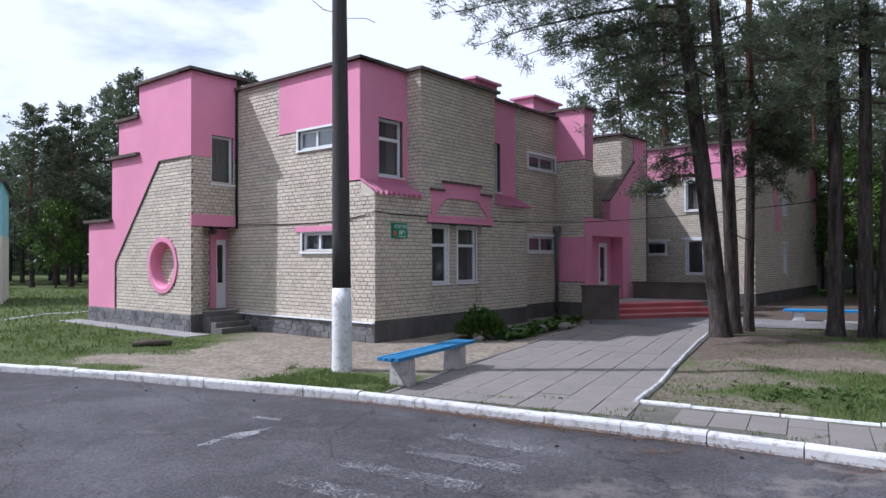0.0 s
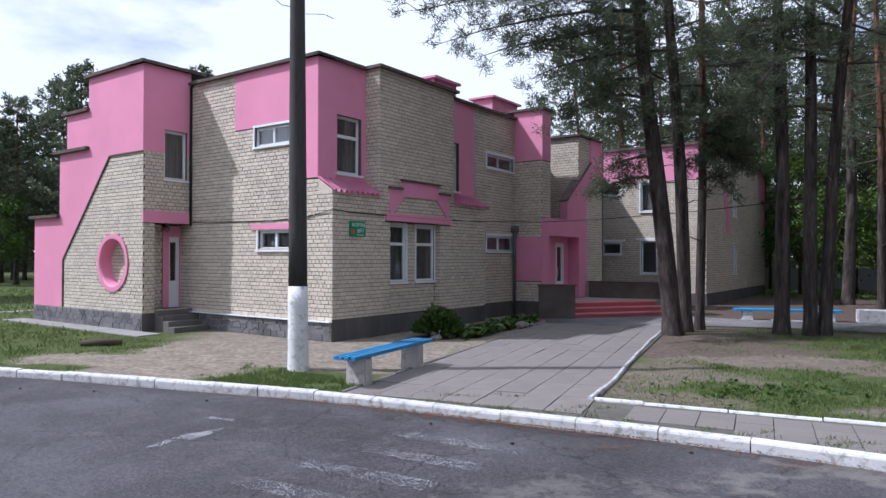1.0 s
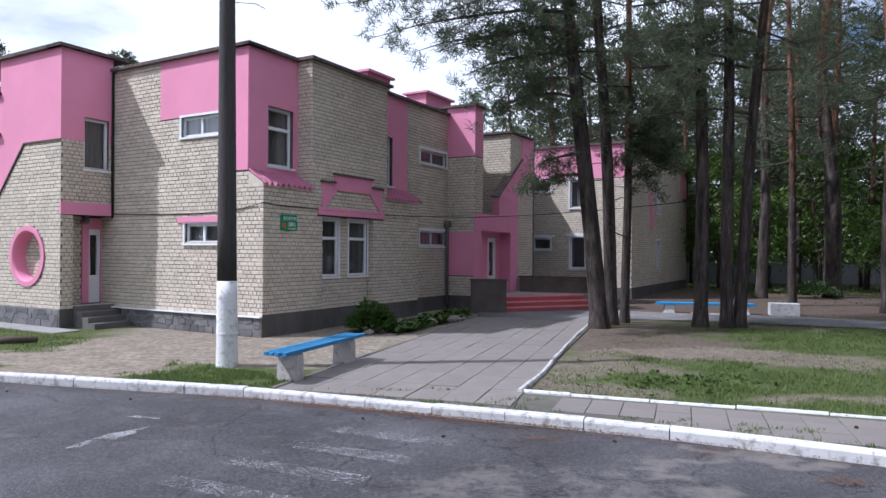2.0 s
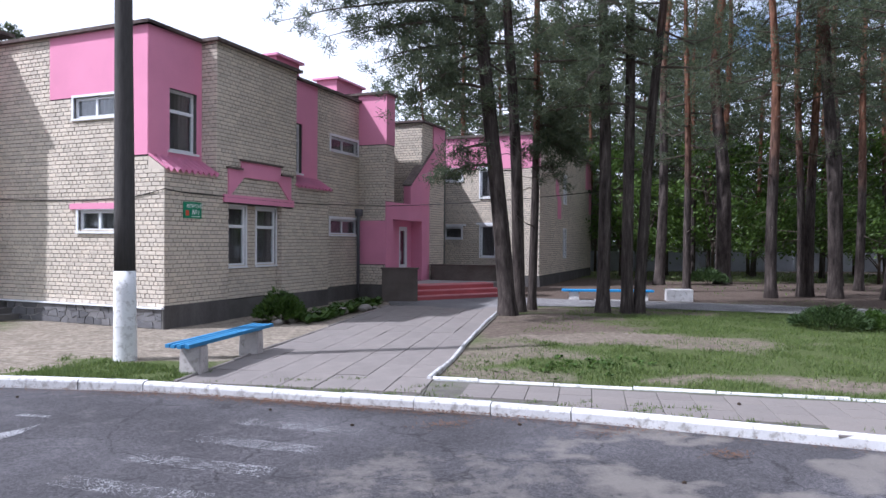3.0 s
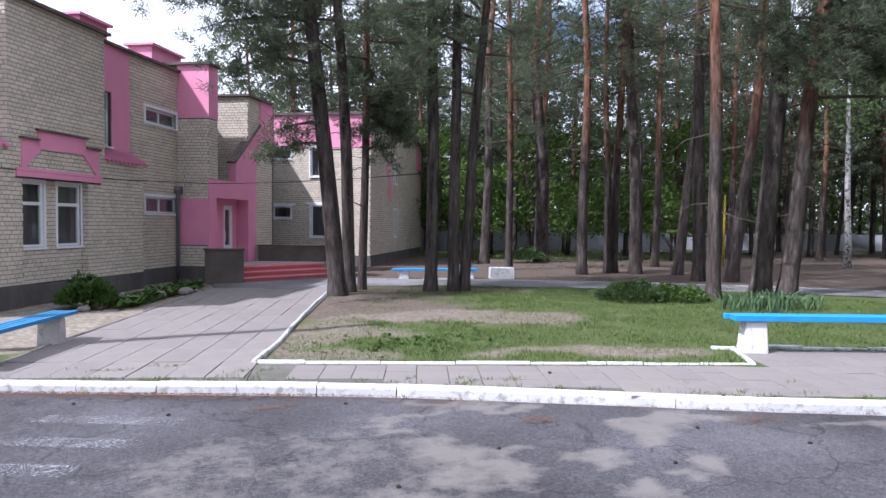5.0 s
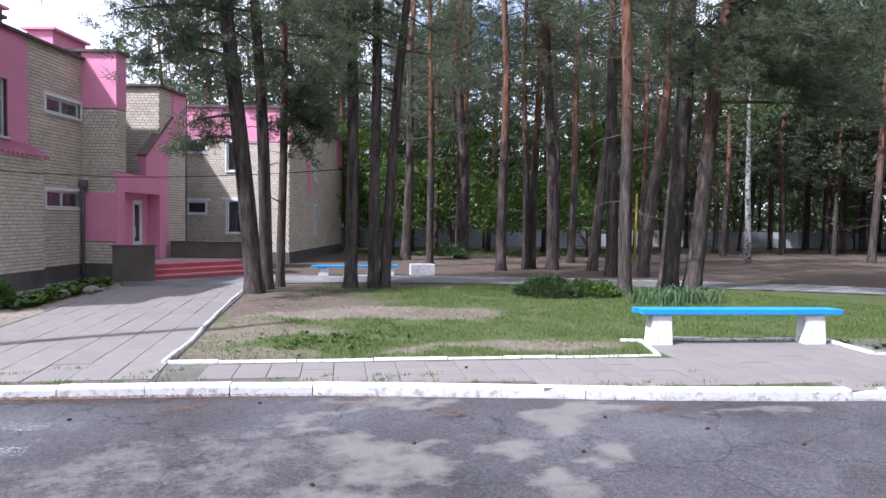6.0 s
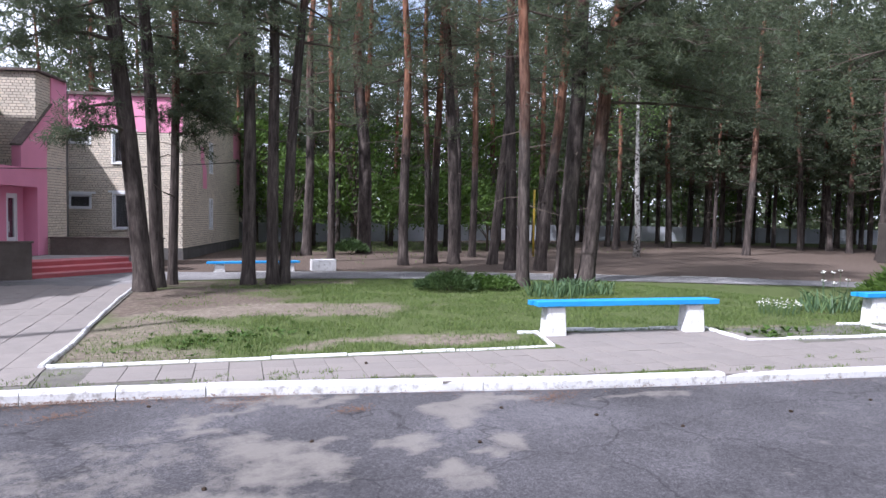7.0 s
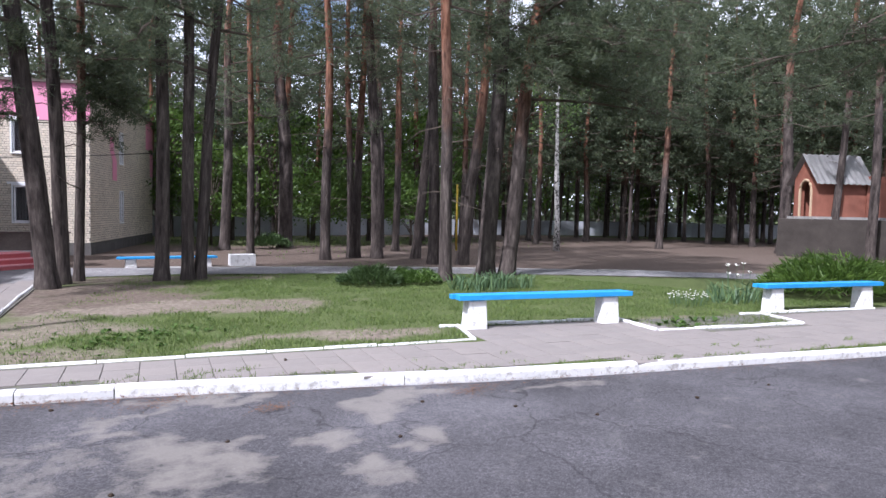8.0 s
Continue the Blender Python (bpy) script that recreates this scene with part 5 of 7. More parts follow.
def plant(kind, x, y, radius, lean=(0.0, 0.0), turn=0.0, s=1.0):
    """Sets a pine: the trunk takes the given radius, the crown keeps its breadth."""
    ob = copy_thing(kind, Matrix.Translation((x, y, 0)) @ Matrix.Rotation(math.atan(math.hypot(*lean)), 4, Vector((-lean[1], lean[0], 0)).normalized() if any(lean) else Vector((1, 0, 0))) @ Matrix.Rotation(radians(turn), 4, "Z"))
    ob.scale = (s, s, s)
    for c in ob.children:
        if c.name.startswith("trunk"):
            k = radius / 0.20 / s
            c.scale = (k, k, 1.0)
    return ob


# x, y, radius at the foot, lean, kind
PINES = [(7.33, 18.10, 0.25, (-0.075, 0.03), 0, 40), (7.95, 18.75, 0.19, (-0.028, 0.0), 1, 100), (8.58, 19.25, 0.135, (0.01, 0.0), 3, 10),
         (10.25, 17.90, 0.20, (0.015, 0.0), 0, 70), (10.85, 17.55, 0.18, (-0.012, 0.0), 1, 200), (11.22, 17.55, 0.17, (0.055, -0.02), 0, 300),
         (16.45, 12.62, 0.20, (-0.018, 0.01), 2, 30), (18.75, 12.75, 0.30, (0.035, -0.02), 1, 150), (19.35, 12.30, 0.27, (0.09, -0.06), 2, 250),
         (22.1, 16.25, 0.24, (0.08, -0.05), 2, 90), (21.3, 17.1, 0.24, (0.0, 0.0), 1, 15), (23.05, 19.6, 0.22, (0.10, -0.05), 0, 310),
         (21.85, 20.8, 0.27, (-0.02, 0.0), 1, 60), (21.45, 21.7, 0.20, (0.03, 0.0), 2, 180), (21.1, 21.7, 0.16, (-0.01, 0.0), 3, 280),
         (19.4, 21.4, 0.22, (0.0, 0.0), 2, 130), (18.2, 24.9, 0.17, (-0.02, 0.0), 3, 20), (19.8, 29.3, 0.26, (0.05, 0.0), 0, 75),
         (23.6, 29.4, 0.40, (0.0, 0.0), 1, 100), (24.7, 30.9, 0.24, (0.02, 0.0), 2, 220), 
         (44.9, 9.5, 0.36, (0.03, -0.03), 0, 20), (26.5, 24.0, 0.2, (0.02, 0), 2, 0), (28.5, 27.0, 0.22, (-0.02, 0), 1, 120),
         (43.0, 6.6, 0.22, (0.03, -0.04), 0, 140), (41.5, 4.6, 0.25, (0.02, -0.03), 0, 10), (21.2, -0.6, 0.25, (0.0, 0.0), 0, 50), (26.5, 0.3, 0.24, (0.0, 0.0), 0, 170)]
for x, y, r, lean, k, turn in PINES:
    plant(kinds[k], x, y, r, lean, turn, 1.0)

# long lower limbs that reach out over the path and towards the wing
def long_limb(tree, start, end, seed, tufts, spread_):
    """A limb with side twigs and needle tufts along its outer part, in world places."""
    rl = random.Random(seed)
    inv = tree.matrix_basis.inverted()
    a, e = Vector(start), Vector(end)
    mid = a.lerp(e, 0.55) + Vector((rl.gauss(0, 0.15), rl.gauss(0, 0.15), 0.25 + rl.gauss(0, 0.12)))
    lb = bmesh.new()
    pts = [a, a.lerp(mid, 0.5) + Vector((0, 0, 0.1)), mid, mid.lerp(e, 0.6) + Vector((0, 0, 0.08)), e]
    tube(lb, [inv @ q for q in pts], [0.055, 0.045, 0.032, 0.018, 0.006], 6, False)
    nv, nf = [], []
    for i in range(int(tufts * 0.95)):
        f = rl.uniform(0.2, 1.0) ** 0.7
        k = min(3, int(f * 4))
        c = pts[k].lerp(pts[k + 1], f * 4 - k)
        off = Vector((rl.gauss(0, 1), rl.gauss(0, 1), rl.gauss(-0.05, 0.55))) * spread_ * (0.35 + 0.65 * f)
        if i % 2 == 0:
            tube(lb, [inv @ c, inv @ (c + off * 0.9)], [0.011, 0.003], 4, False)
        for _ in range(50):
            d = (off.normalized() * 0.3 + Vector((rl.gauss(0, 1), rl.gauss(0, 1), rl.gauss(0.15, 0.9)))).normalized()
            p = c + off + Vector((rl.gauss(0, 1), rl.gauss(0, 1), rl.gauss(0, 0.8))) * 0.095
            s = d.cross(Vector((rl.gauss(0, 1), rl.gauss(0, 1), rl.gauss(0, 1)))).normalized() * 0.012
            L = rl.uniform(0.10, 0.24)
            n0 = len(nv)
            nv.extend((inv @ (p - s), inv @ (p + s), inv @ (p + d * L)))
            nf.append((n0, n0 + 1, n0 + 2))
    lo = part("limb", lb, M_branch, tree)
    shared("needles", raw_mesh("needles", nv, nf, M_needle), lo)


big, second, third = [o for o in scene.objects if o.name.startswith("pine_tree") and o.parent is None][-len(PINES):][:3]
REACH = [(0.3, 16.2, 7.9, 30, 0.42), (0.9, 16.6, 7.25, 30, 0.42), (1.6, 17.0, 8.5, 34, 0.5), (1.9, 16.8, 7.0, 30, 0.42), (2.6, 17.0, 8.0, 36, 0.5), (2.5, 17.0, 7.1, 20, 0.35),
         (3.4, 17.4, 9.0, 40, 0.55), (3.3, 17.3, 6.6, 32, 0.45), (4.1, 17.2, 7.4, 40, 0.55), (4.5, 17.5, 8.6, 44, 0.6), (4.0, 17.6, 5.6, 26, 0.40), (5.0, 17.4, 6.3, 40, 0.5),
         (5.6, 17.5, 7.6, 44, 0.55), (5.9, 17.3, 5.7, 30, 0.45), (5.2, 17.4, 3.75, 34, 0.33), (5.5, 17.9, 4.4, 16, 0.3), (6.2, 17.6, 8.8, 40, 0.55), (3.0, 17.8, 9.8, 36, 0.6)]
for i, (x, y, z, n, sp) in enumerate(REACH):
    rise = min(1.6, 0.25 * (7.2 - x))
    zs = z + (rise if z > 4.5 else 0.35)
    long_limb(big, (7.38 - 0.075 * zs, 18.1 + 0.03 * zs, zs), (x, y, z), i + 1, n, sp)
for i, (x, y, z, n, sp) in enumerate([(9.2, 18.9, 5.0, 34, 0.35), (9.9, 19.0, 4.6, 34, 0.4), (9.6, 19.2, 5.7, 36, 0.4), (10.4, 19.4, 5.3, 30, 0.4), (8.1, 18.9, 4.6, 20, 0.3), (9.1, 18.8, 3.9, 18, 0.28), (8.0, 18.8, 6.3, 30, 0.4)]):
    long_limb(third, (8.58 + 0.01 * z, 19.25, z + 0.3), (x, y, z), 50 + i, n, sp)
for i, (x, y, z, n, sp, px, py) in enumerate([(18.0, 11.4, 6.5, 50, 0.6, 19.4, 12.4), (17.4, 11.9, 7.4, 44, 0.55, 18.9, 12.7), (20.4, 11.0, 7.2, 60, 0.7, 19.8, 12.1), (21.6, 10.6, 6.4, 60, 0.8, 19.8, 12.0), (22.8, 10.0, 7.4, 60, 0.8, 19.8, 12.0), (23.5, 9.0, 5.6, 56, 0.8, 19.8, 12.0), (25.0, 8.0, 6.6, 60, 0.9, 19.9, 12.0), (26.0, 7.0, 5.0, 50, 0.8, 19.8, 12.0)]):
    host = [o for o in scene.objects if o.name.startswith("pine_tree") and o.parent is None][-len(PINES):][8 if px > 19.1 else 7]
    long_limb(host, (px + 0.02 * z, py, z + 0.9), (x, y, z), 80 + i, n, sp)

for i in range(10):
    a, d, z = radians(-23.5 - 0.75 * i - 1.2 * math.sin(i * 2.3)), 18.6 + 1.6 * math.sin(i * 1.7), 5.4 + 2.6 * abs(math.sin(i * 1.31))
    x, y = -math.sin(a) * d, math.cos(a) * d
    k = 3 if i % 2 else 5
    host = [o for o in scene.objects if o.name.startswith("pine_tree") and o.parent is None][-len(PINES):][k]
    long_limb(host, (PINES[k][0] + PINES[k][3][0] * z, PINES[k][1], z + 0.6), (x, y, z), 140 + i, 26, 0.55)

# boughs that hang in from the pines beside the bench
rh = random.Random(61)
side_pines = [o for o in scene.objects if o.name.startswith("pine_tree") and o.parent is None][-len(PINES):]
for i in range(52):
    a, d, z = radians(rh.uniform(-84, -60)), rh.uniform(17, 27), rh.uniform(5.2, 12.0)
    x, y = -math.sin(a) * d, math.cos(a) * d
    k = min((8, len(PINES) - 2, len(PINES) - 1), key=lambda n: (PINES[n][0] - x) ** 2 + (PINES[n][1] - y) ** 2)
    long_limb(side_pines[k], (PINES[k][0] + PINES[k][3][0] * z, PINES[k][1] + PINES[k][3][1] * z, z + 1.0), (x, y, z), 200 + i, 42, 0.75)

rnd = random.Random(77)
spots = [(x, y) for x, y, *_ in PINES]


def clear(x, y, gap):
    return all((x - a) ** 2 + (y - b) ** 2 > gap * gap for a, b in spots)


def in_building(x, y):
    p = LOCAL.inverted() @ Vector((x, y, 0))
    return -3.5 < p.x < 28.5 and -7.5 < p.y < 14.0


FAR_PINES = [(52.9, 23.2, 0.22, (0.000, 0.000)), (56.7, 23.7, 0.24, (0.000, 0.000)), (62.9, 24.7, 0.24, (0.000, 0.000)), (69.6, 24.6, 0.20, (0.000, 0.000)), (57.3, 17.8, 0.22, (-0.038, 0.047)), (59.2, 16.8, 0.20, (0.000, 0.000)), (61.9, 16.5, 0.24, (0.006, -0.008)), (62.8, 15.0, 0.20, (0.013, -0.016)), (45.8, 27.8, 0.22, (0.013, -0.016)), (46.6, 27.4, 0.20, (0.000, 0.000)), (60.5, 28.4, 0.18, (0.000, 0.000)), (58.8, 30.5, 0.18, (0.006, -0.008)), (52.3, 34.5, 0.20, (0.000, 0.000))]
for i, (x, y, r, lean) in enumerate(FAR_PINES):
    spots.append((x, y))
    plant(far_kinds[i % 2], x, y, r, lean, 77 * i, 1.0 + 0.06 * (i % 4))
made = 0
while made < 34:
    a, d = rnd.uniform(radians(-88), radians(-25)), rnd.uniform(44, 66)
    x, y = -math.sin(a) * d, math.cos(a) * d
    if clear(x, y, 2.4) and not in_building(x, y) and not (math.degrees(a) < -70 and d < 46 and math.degrees(a) > -86 and d > 38):
        spots.append((x, y))
        plant(far_kinds[made % 3], x, y, rnd.uniform(0.13, 0.26), (rnd.gauss(0, 0.025), rnd.gauss(0, 0.025)), rnd.uniform(0, 360), rnd.uniform(0.85, 1.15))
        made += 1
made = 0
while made < 10:
    a, d = rnd.uniform(radians(-37), radians(-13)), rnd.uniform(42, 62)
    x, y = -math.sin(a) * d, math.cos(a) * d
    if clear(x, y, 1.9) and not in_building(x, y):
        spots.append((x, y))
        plant(far_kinds[2 if made % 2 else 0], x, y, rnd.uniform(0.14, 0.22), (0, 0), rnd.uniform(0, 360), rnd.uniform(1.05, 1.25))
        made += 1
made = 0
while made < 34:
    a, d = rnd.uniform(radians(-89), radians(-60)), rnd.uniform(53, 74)
    x, y = -math.sin(a) * d, math.cos(a) * d
    if clear(x, y, 1.9):
        spots.append((x, y))
        plant(far_kinds[2 if made % 3 else 0], x, y, rnd.uniform(0.14, 0.22), (rnd.gauss(0, 0.02), rnd.gauss(0, 0.02)), rnd.uniform(0, 360), rnd.uniform(1.05, 1.3))
        made += 1
made = 0
while made < 46:
    a, d = rnd.uniform(radians(-90), radians(-8)), rnd.uniform(66, 105)
    x, y = -math.sin(a) * d, math.cos(a) * d
    if clear(x, y, 2.2) and not in_building(x, y):
        spots.append((x, y))
        plant(far_kinds[made % 3], x, y, rnd.uniform(0.13, 0.24), (rnd.gauss(0, 0.02), rnd.gauss(0, 0.02)), rnd.uniform(0, 360), rnd.uniform(0.9, 1.2))
        made += 1
for a, d, s in [(rnd.uniform(14, 42), rnd.uniform(62, 92), rnd.uniform(0.68, 0.86)) for _ in range(44)] + [(16.4, 62, 1.12), (24.3, 56, 0.98), (25.6, 60, 0.96), (28.5, 60, 0.86), (31.0, 60, 0.84)]:
    x, y = -math.sin(radians(a)) * d, math.cos(radians(a)) * d
    plant(left_kind, x, y, 0.2, (0, 0), rnd.uniform(0, 360), s)
for ob in kinds + far_kinds + [left_kind]:
    discard(ob)


def leafy(name, m, label, category, group, seed, height, breadth, trunk, clumps, leaves, size, mat, low=0.25):
    """A broad-leaved tree or shrub: stem, limbs and many leaves in uneven clumps."""
    rl = random.Random(seed)
    ob = thing(name, m, label, category, group)
    lb = bmesh.new()
    nv, nf = [], []
    for i in range(clumps):
        q = low + (1 - low) * rl.random()
        a = rl.uniform(0, 6.283)
        r = breadth * math.sqrt(rl.random()) * (0.55 + 0.45 * math.sin(math.pi * min(1, q * 0.95)))
        c = Vector((math.cos(a) * r, math.sin(a) * r, height * q))
        if trunk and i % 3 == 0:
            root = Vector((0, 0, height * q * 0.45))
            tube(lb, [root, root.lerp(c, 0.5) + Vector((0, 0, 0.15)), c], [trunk * 0.45, trunk * 0.25, trunk * 0.08], 5, False)
        cs = rl.uniform(0.5, 1.0) * breadth * 0.42
        for _ in range(leaves):
            d = Vector((rl.gauss(0, 1), rl.gauss(0, 1), rl.gauss(0, 0.8)))
            p = c + d * cs * 0.45
            p.z = max(p.z, 0.03)
            n1 = Vector((rl.gauss(0, 1), rl.gauss(0, 1), rl.gauss(0.6, 1))).normalized()
            t1 = n1.orthogonal().normalized() * size * rl.uniform(0.6, 1.2)
            t2 = n1.cross(t1).normalized() * size * rl.uniform(0.35, 0.6)
            k = len(nv)
            nv.extend((p - t1, p - t2 * 0.9, p + t1, p + t2 * 0.9))
            nf.append((k, k + 1, k + 2, k + 3))
    if trunk:
        tb = bmesh.new()
        tube(tb, [(0, 0, -0.1), (0.05, 0, height * 0.3), (-0.05, 0.05, height * 0.75)], [trunk, trunk * 0.75, trunk * 0.2], 8)
        part("trunk", tb, M_branch, ob, smooth=True)
        tagged(part("branchwork", lb, M_branch, ob), kind="stuff")
    else:
        for i in range(5):
            a = i * 1.3
            tube(lb, [(0.05 * math.cos(a), 0.05 * math.sin(a), -0.03), (breadth * 0.5 * math.cos(a), breadth * 0.5 * math.sin(a), height * 0.6)], [0.014, 0.005], 4, False)
        tagged(part("stalk", lb, M_branch, ob), kind="stuff")
    shared("crown" if trunk else "foliage", raw_mesh("foliage", nv, nf, mat), ob)
    return ob


# fresh green undergrowth before and behind the fence
ru = random.Random(41)
bush_a = leafy("broadleaf_tree", pose(0, 0, -500), "young broad-leaved tree with fresh green leaves", "tree", "undergrowth", 51, 7.5, 2.6, 0.10, 70, 50, 0.15, M_leaf, 0.27)
bush_b = leafy("broadleaf_tree", pose(0, 0, -500), "low spreading broad-leaved tree in fresh leaf", "tree", "undergrowth", 52, 4.6, 2.4, 0.08, 54, 50, 0.13, M_leaf, 0.36)
for a, d, k, s in [(-33, 40, 0, 0.8), (-36, 46, 1, 1.0), (-38, 43, 0, 1.0), (-40.5, 50, 0, 1.2), (-42, 41, 1, 0.9), (-44, 47, 0, 1.1), (-46, 44, 1, 1.1), (-47.5, 52, 0, 1.25), (-49, 42, 1, 1.0), (-50, 48, 0, 1.15), (-52, 55, 0, 1.2), (-54, 60, 0, 1.0), (-57, 66, 0, 1.0), (-31, 44, 0, 1.0), (-34.5, 55, 0, 1.2), (-29, 50, 0, 1.1), (-60, 70, 0, 1.1), (-64, 72, 0, 0.9), (-68, 70, 1, 1.1), (-72, 74, 0, 1.0), (-76, 72, 1, 1.2), (-81, 70, 0, 1.0), (29.5, 58, 0, 0.8), (36, 60, 0, 0.75)]:
    x, y = -math.sin(radians(a)) * d, math.cos(radians(a)) * d
    o = copy_thing(bush_a if k == 0 else bush_b, pose(x, y, 0, 0, 0, ru.uniform(0, 360)))
    o.scale = (s, s, s * ru.uniform(0.85, 1.15))
discard(bush_a)
discard(bush_b)


def far_woods():
    """The closing belt of trees, too far off to tell apart, and an added unseen belt behind the camera."""
    rw = random.Random(6)
    nv, nf = [], []
    for i in range(76000):
        if i < 64000:
            a, d = radians(rw.uniform(-100, 52)), rw.uniform(108, 135)
        else:
            # unseen belt behind the camera, added; its near arc keeps the entrance front dark
            a = radians(rw.uniform(52, 260))
            d = rw.uniform(75, 100) if a < radians(150) else rw.uniform(24, 38)
        top = 12.5 + 3.0 * noise.noise((a * 9, 1.0, 0.0)) + 2.5 * noise.noise((a * 40, 3.0, 0.0))
        if a < radians(-50):
            top += 6.0 * min(1.0, (radians(-50) - a) / 0.15)
        # near arc made taller to block more sky from the front
        if a > radians(150):
            top += 4.0
        z = top * rw.random() ** 1.25
        p = Vector((-math.sin(a) * d, math.cos(a) * d, z))
        n1 = Vector((rw.gauss(0, 1), rw.gauss(0, 1), rw.gauss(0, 1))).normalized()
        big_ = 1.0 if i < 64000 else 2.2
        t1 = n1.orthogonal().normalized() * rw.uniform(0.4, 1.0) * big_
        t2 = n1.cross(t1).normalized() * rw.uniform(0.3, 0.7) * big_
        k = len(nv)
        nv.extend((p - t1, p - t2, p + t1 + t2))
        nf.append((k, k + 1, k + 2))
    tagged(new("far_woods", raw_mesh("far_woods", nv, nf, M_needle)), "dense dark pine wood closing the view, and unseen trees added to screen sky light", "woods", kind="stuff")


far_woods()


def juniper(m, label, seed, rx, ry, h, count, mat, blade=0.13, bw=0.012):
    rj = random.Random(seed)
    ob = thing("shrub", m, label, "shrub")
    nv, nf = [], []
    for _ in range(count):
        a, r = rj.uniform(0, 6.283), math.sqrt(rj.random())
        lump = 0.75 + 0.35 * noise.noise((math.cos(a) * r * 2.2 + seed, math.sin(a) * r * 2.2, 0.0))
        top = h * lump * math.sqrt(max(0.0, 1 - r * r * 0.92))
        z = top * rj.uniform(0.25, 1.0) ** 0.5
        p = Vector((rx * r * math.cos(a), ry * r * math.sin(a), max(0.02, z)))
        d = Vector((math.cos(a) * 0.8 + rj.gauss(0, 0.5), math.sin(a) * 0.8 + rj.gauss(0, 0.5), rj.gauss(0.55, 0.5))).normalized()
        s = d.cross(Vector((rj.gauss(0, 1), rj.gauss(0, 1), rj.gauss(0, 1)))).normalized() * bw
        k = len(nv)
        L = blade * rj.uniform(0.6, 1.4)
        nv.extend((p - s, p + s, p + d * L * 0.6 + s * 0.9, p + d * L))
        nf.append((k, k + 1, k + 2, k + 3))
    shared("foliage", raw_mesh("foliage", nv, nf, mat), ob)
    bm = bmesh.new()
    for i in range(6):
        a = i * 1.05
        tube(bm, [(0, 0, -0.03), (rx * 0.4 * math.cos(a), ry * 0.4 * math.sin(a), h * 0.45)], [0.02, 0.006], 4, False)
    tagged(part("stalk", bm, M_branch, ob), kind="stuff")
    return ob


juniper(pose(13.9, 13.25, 0, 0, 0, -40), "low dark green juniper on the lawn", 3, 0.95, 0.75, 0.62, 4200, M_conifer)
juniper(pose(14.95, 12.75, 0, 0, 0, -40), "low bright green box shrub on the lawn", 4, 0.95, 0.7, 0.55, 4200, M_shrub, 0.07, 0.018)
juniper(pose(22.3, 28.9, 0), "small round dark shrub by the pines", 5, 1.0, 0.9, 0.95, 1800, M_conifer, 0.16, 0.025)
juniper(pose(0.98, 17.72, 0), "round green peony bush by the plinth", 6, 0.62, 0.55, 0.82, 2600, M_shrub, 0.13, 0.03)
juniper(pose(21.9, 2.75, 0, 0, 0, -35), "large feathery green shrub behind the bench", 7, 2.6, 1.5, 1.25, 9000, M_leaf, 0.26, 0.016)


def iris_clump(m, label, seed, n, h):
    ri = random.Random(seed)
    ob = thing("iris_clump", m, label, "plant")
    nv, nf = [], []
    for _ in range(n):
        a, r = ri.uniform(0, 6.283), 0.55 * math.sqrt(ri.random())
        p = Vector((1.5 * r * math.cos(a), r * math.sin(a), 0))
        out = Vector((ri.gauss(0, 0.28), ri.gauss(0, 0.28), 1)).normalized()
        s = out.cross(Vector((ri.gauss(0, 1), ri.gauss(0, 1), 0))).normalized() * 0.018
        L = h * ri.uniform(0.6, 1.1)
        b = p + out * L * 0.65
        e = b + (out + Vector((out.x * 1.5, out.y * 1.5, -0.4))) * L * 0.35
        k = len(nv)
        nv.extend((p - s, p + s, b + s * 0.9, b - s * 0.9, e))
        nf.extend(((k, k + 1, k + 2, k + 3), (k + 3, k + 2, k + 4)))
    tagged(shared("leaves", raw_mesh("leaves", nv, nf, M_iris), ob), kind="stuff")
    return ob


iris_clump(pose(15.3, 10.5, 0, 0, 0, -35), "clump of grey-green sword-shaped iris leaves", 1, 150, 0.60)
iris_clump(pose(16.3, 10.3, 0, 0, 0, -35), "clump of grey-green sword-shaped iris leaves", 2, 130, 0.55)
iris_clump(pose(18.0, 4.6, 0, 0, 0, -35), "clump of iris leaves beside the bench", 3, 90, 0.6)


def flowers(m, label, seed, n, rx, ry, h, size):
    rf = random.Random(seed)
    ob = thing("flowering_plant", m, label, "plant")
    nv, nf, sb = [], [], bmesh.new()
    for _ in range(n):
        a, r = rf.uniform(0, 6.283), math.sqrt(rf.random())
        p = Vector((rx * r * math.cos(a), ry * r * math.sin(a), h * rf.uniform(0.6, 1.0)))
        tube(sb, [(p.x * 0.9, p.y * 0.9, -0.02), tuple(p)], [0.006, 0.004], 4, False)
        for i in range(6):
            b = i * 1.047 + rf.random()
            d = Vector((math.cos(b), math.sin(b), rf.uniform(0.2, 0.9))) * size
            s = Vector((-math.sin(b), math.cos(b), 0)) * size * 0.4
            k = len(nv)
            nv.extend((p, p + d * 0.6 + s, p + d, p + d * 0.6 - s))
            nf.append((k, k + 1, k + 2, k + 3))
    tagged(part("stalk", sb, M_iris, ob), kind="stuff")
    tagged(shared("blooms", raw_mesh("blooms", nv, nf, M_petal), ob), "white blooms", kind="stuff")
    return ob


flowers(pose(18.3, 4.7, 0), "tall white irises in bloom by the bench", 1, 7, 0.55, 0.4, 0.95, 0.07)
flowers(pose(16.6, 5.3, 0), "low cushion of small white flowers in the lawn", 2, 70, 0.8, 0.5, 0.28, 0.028)


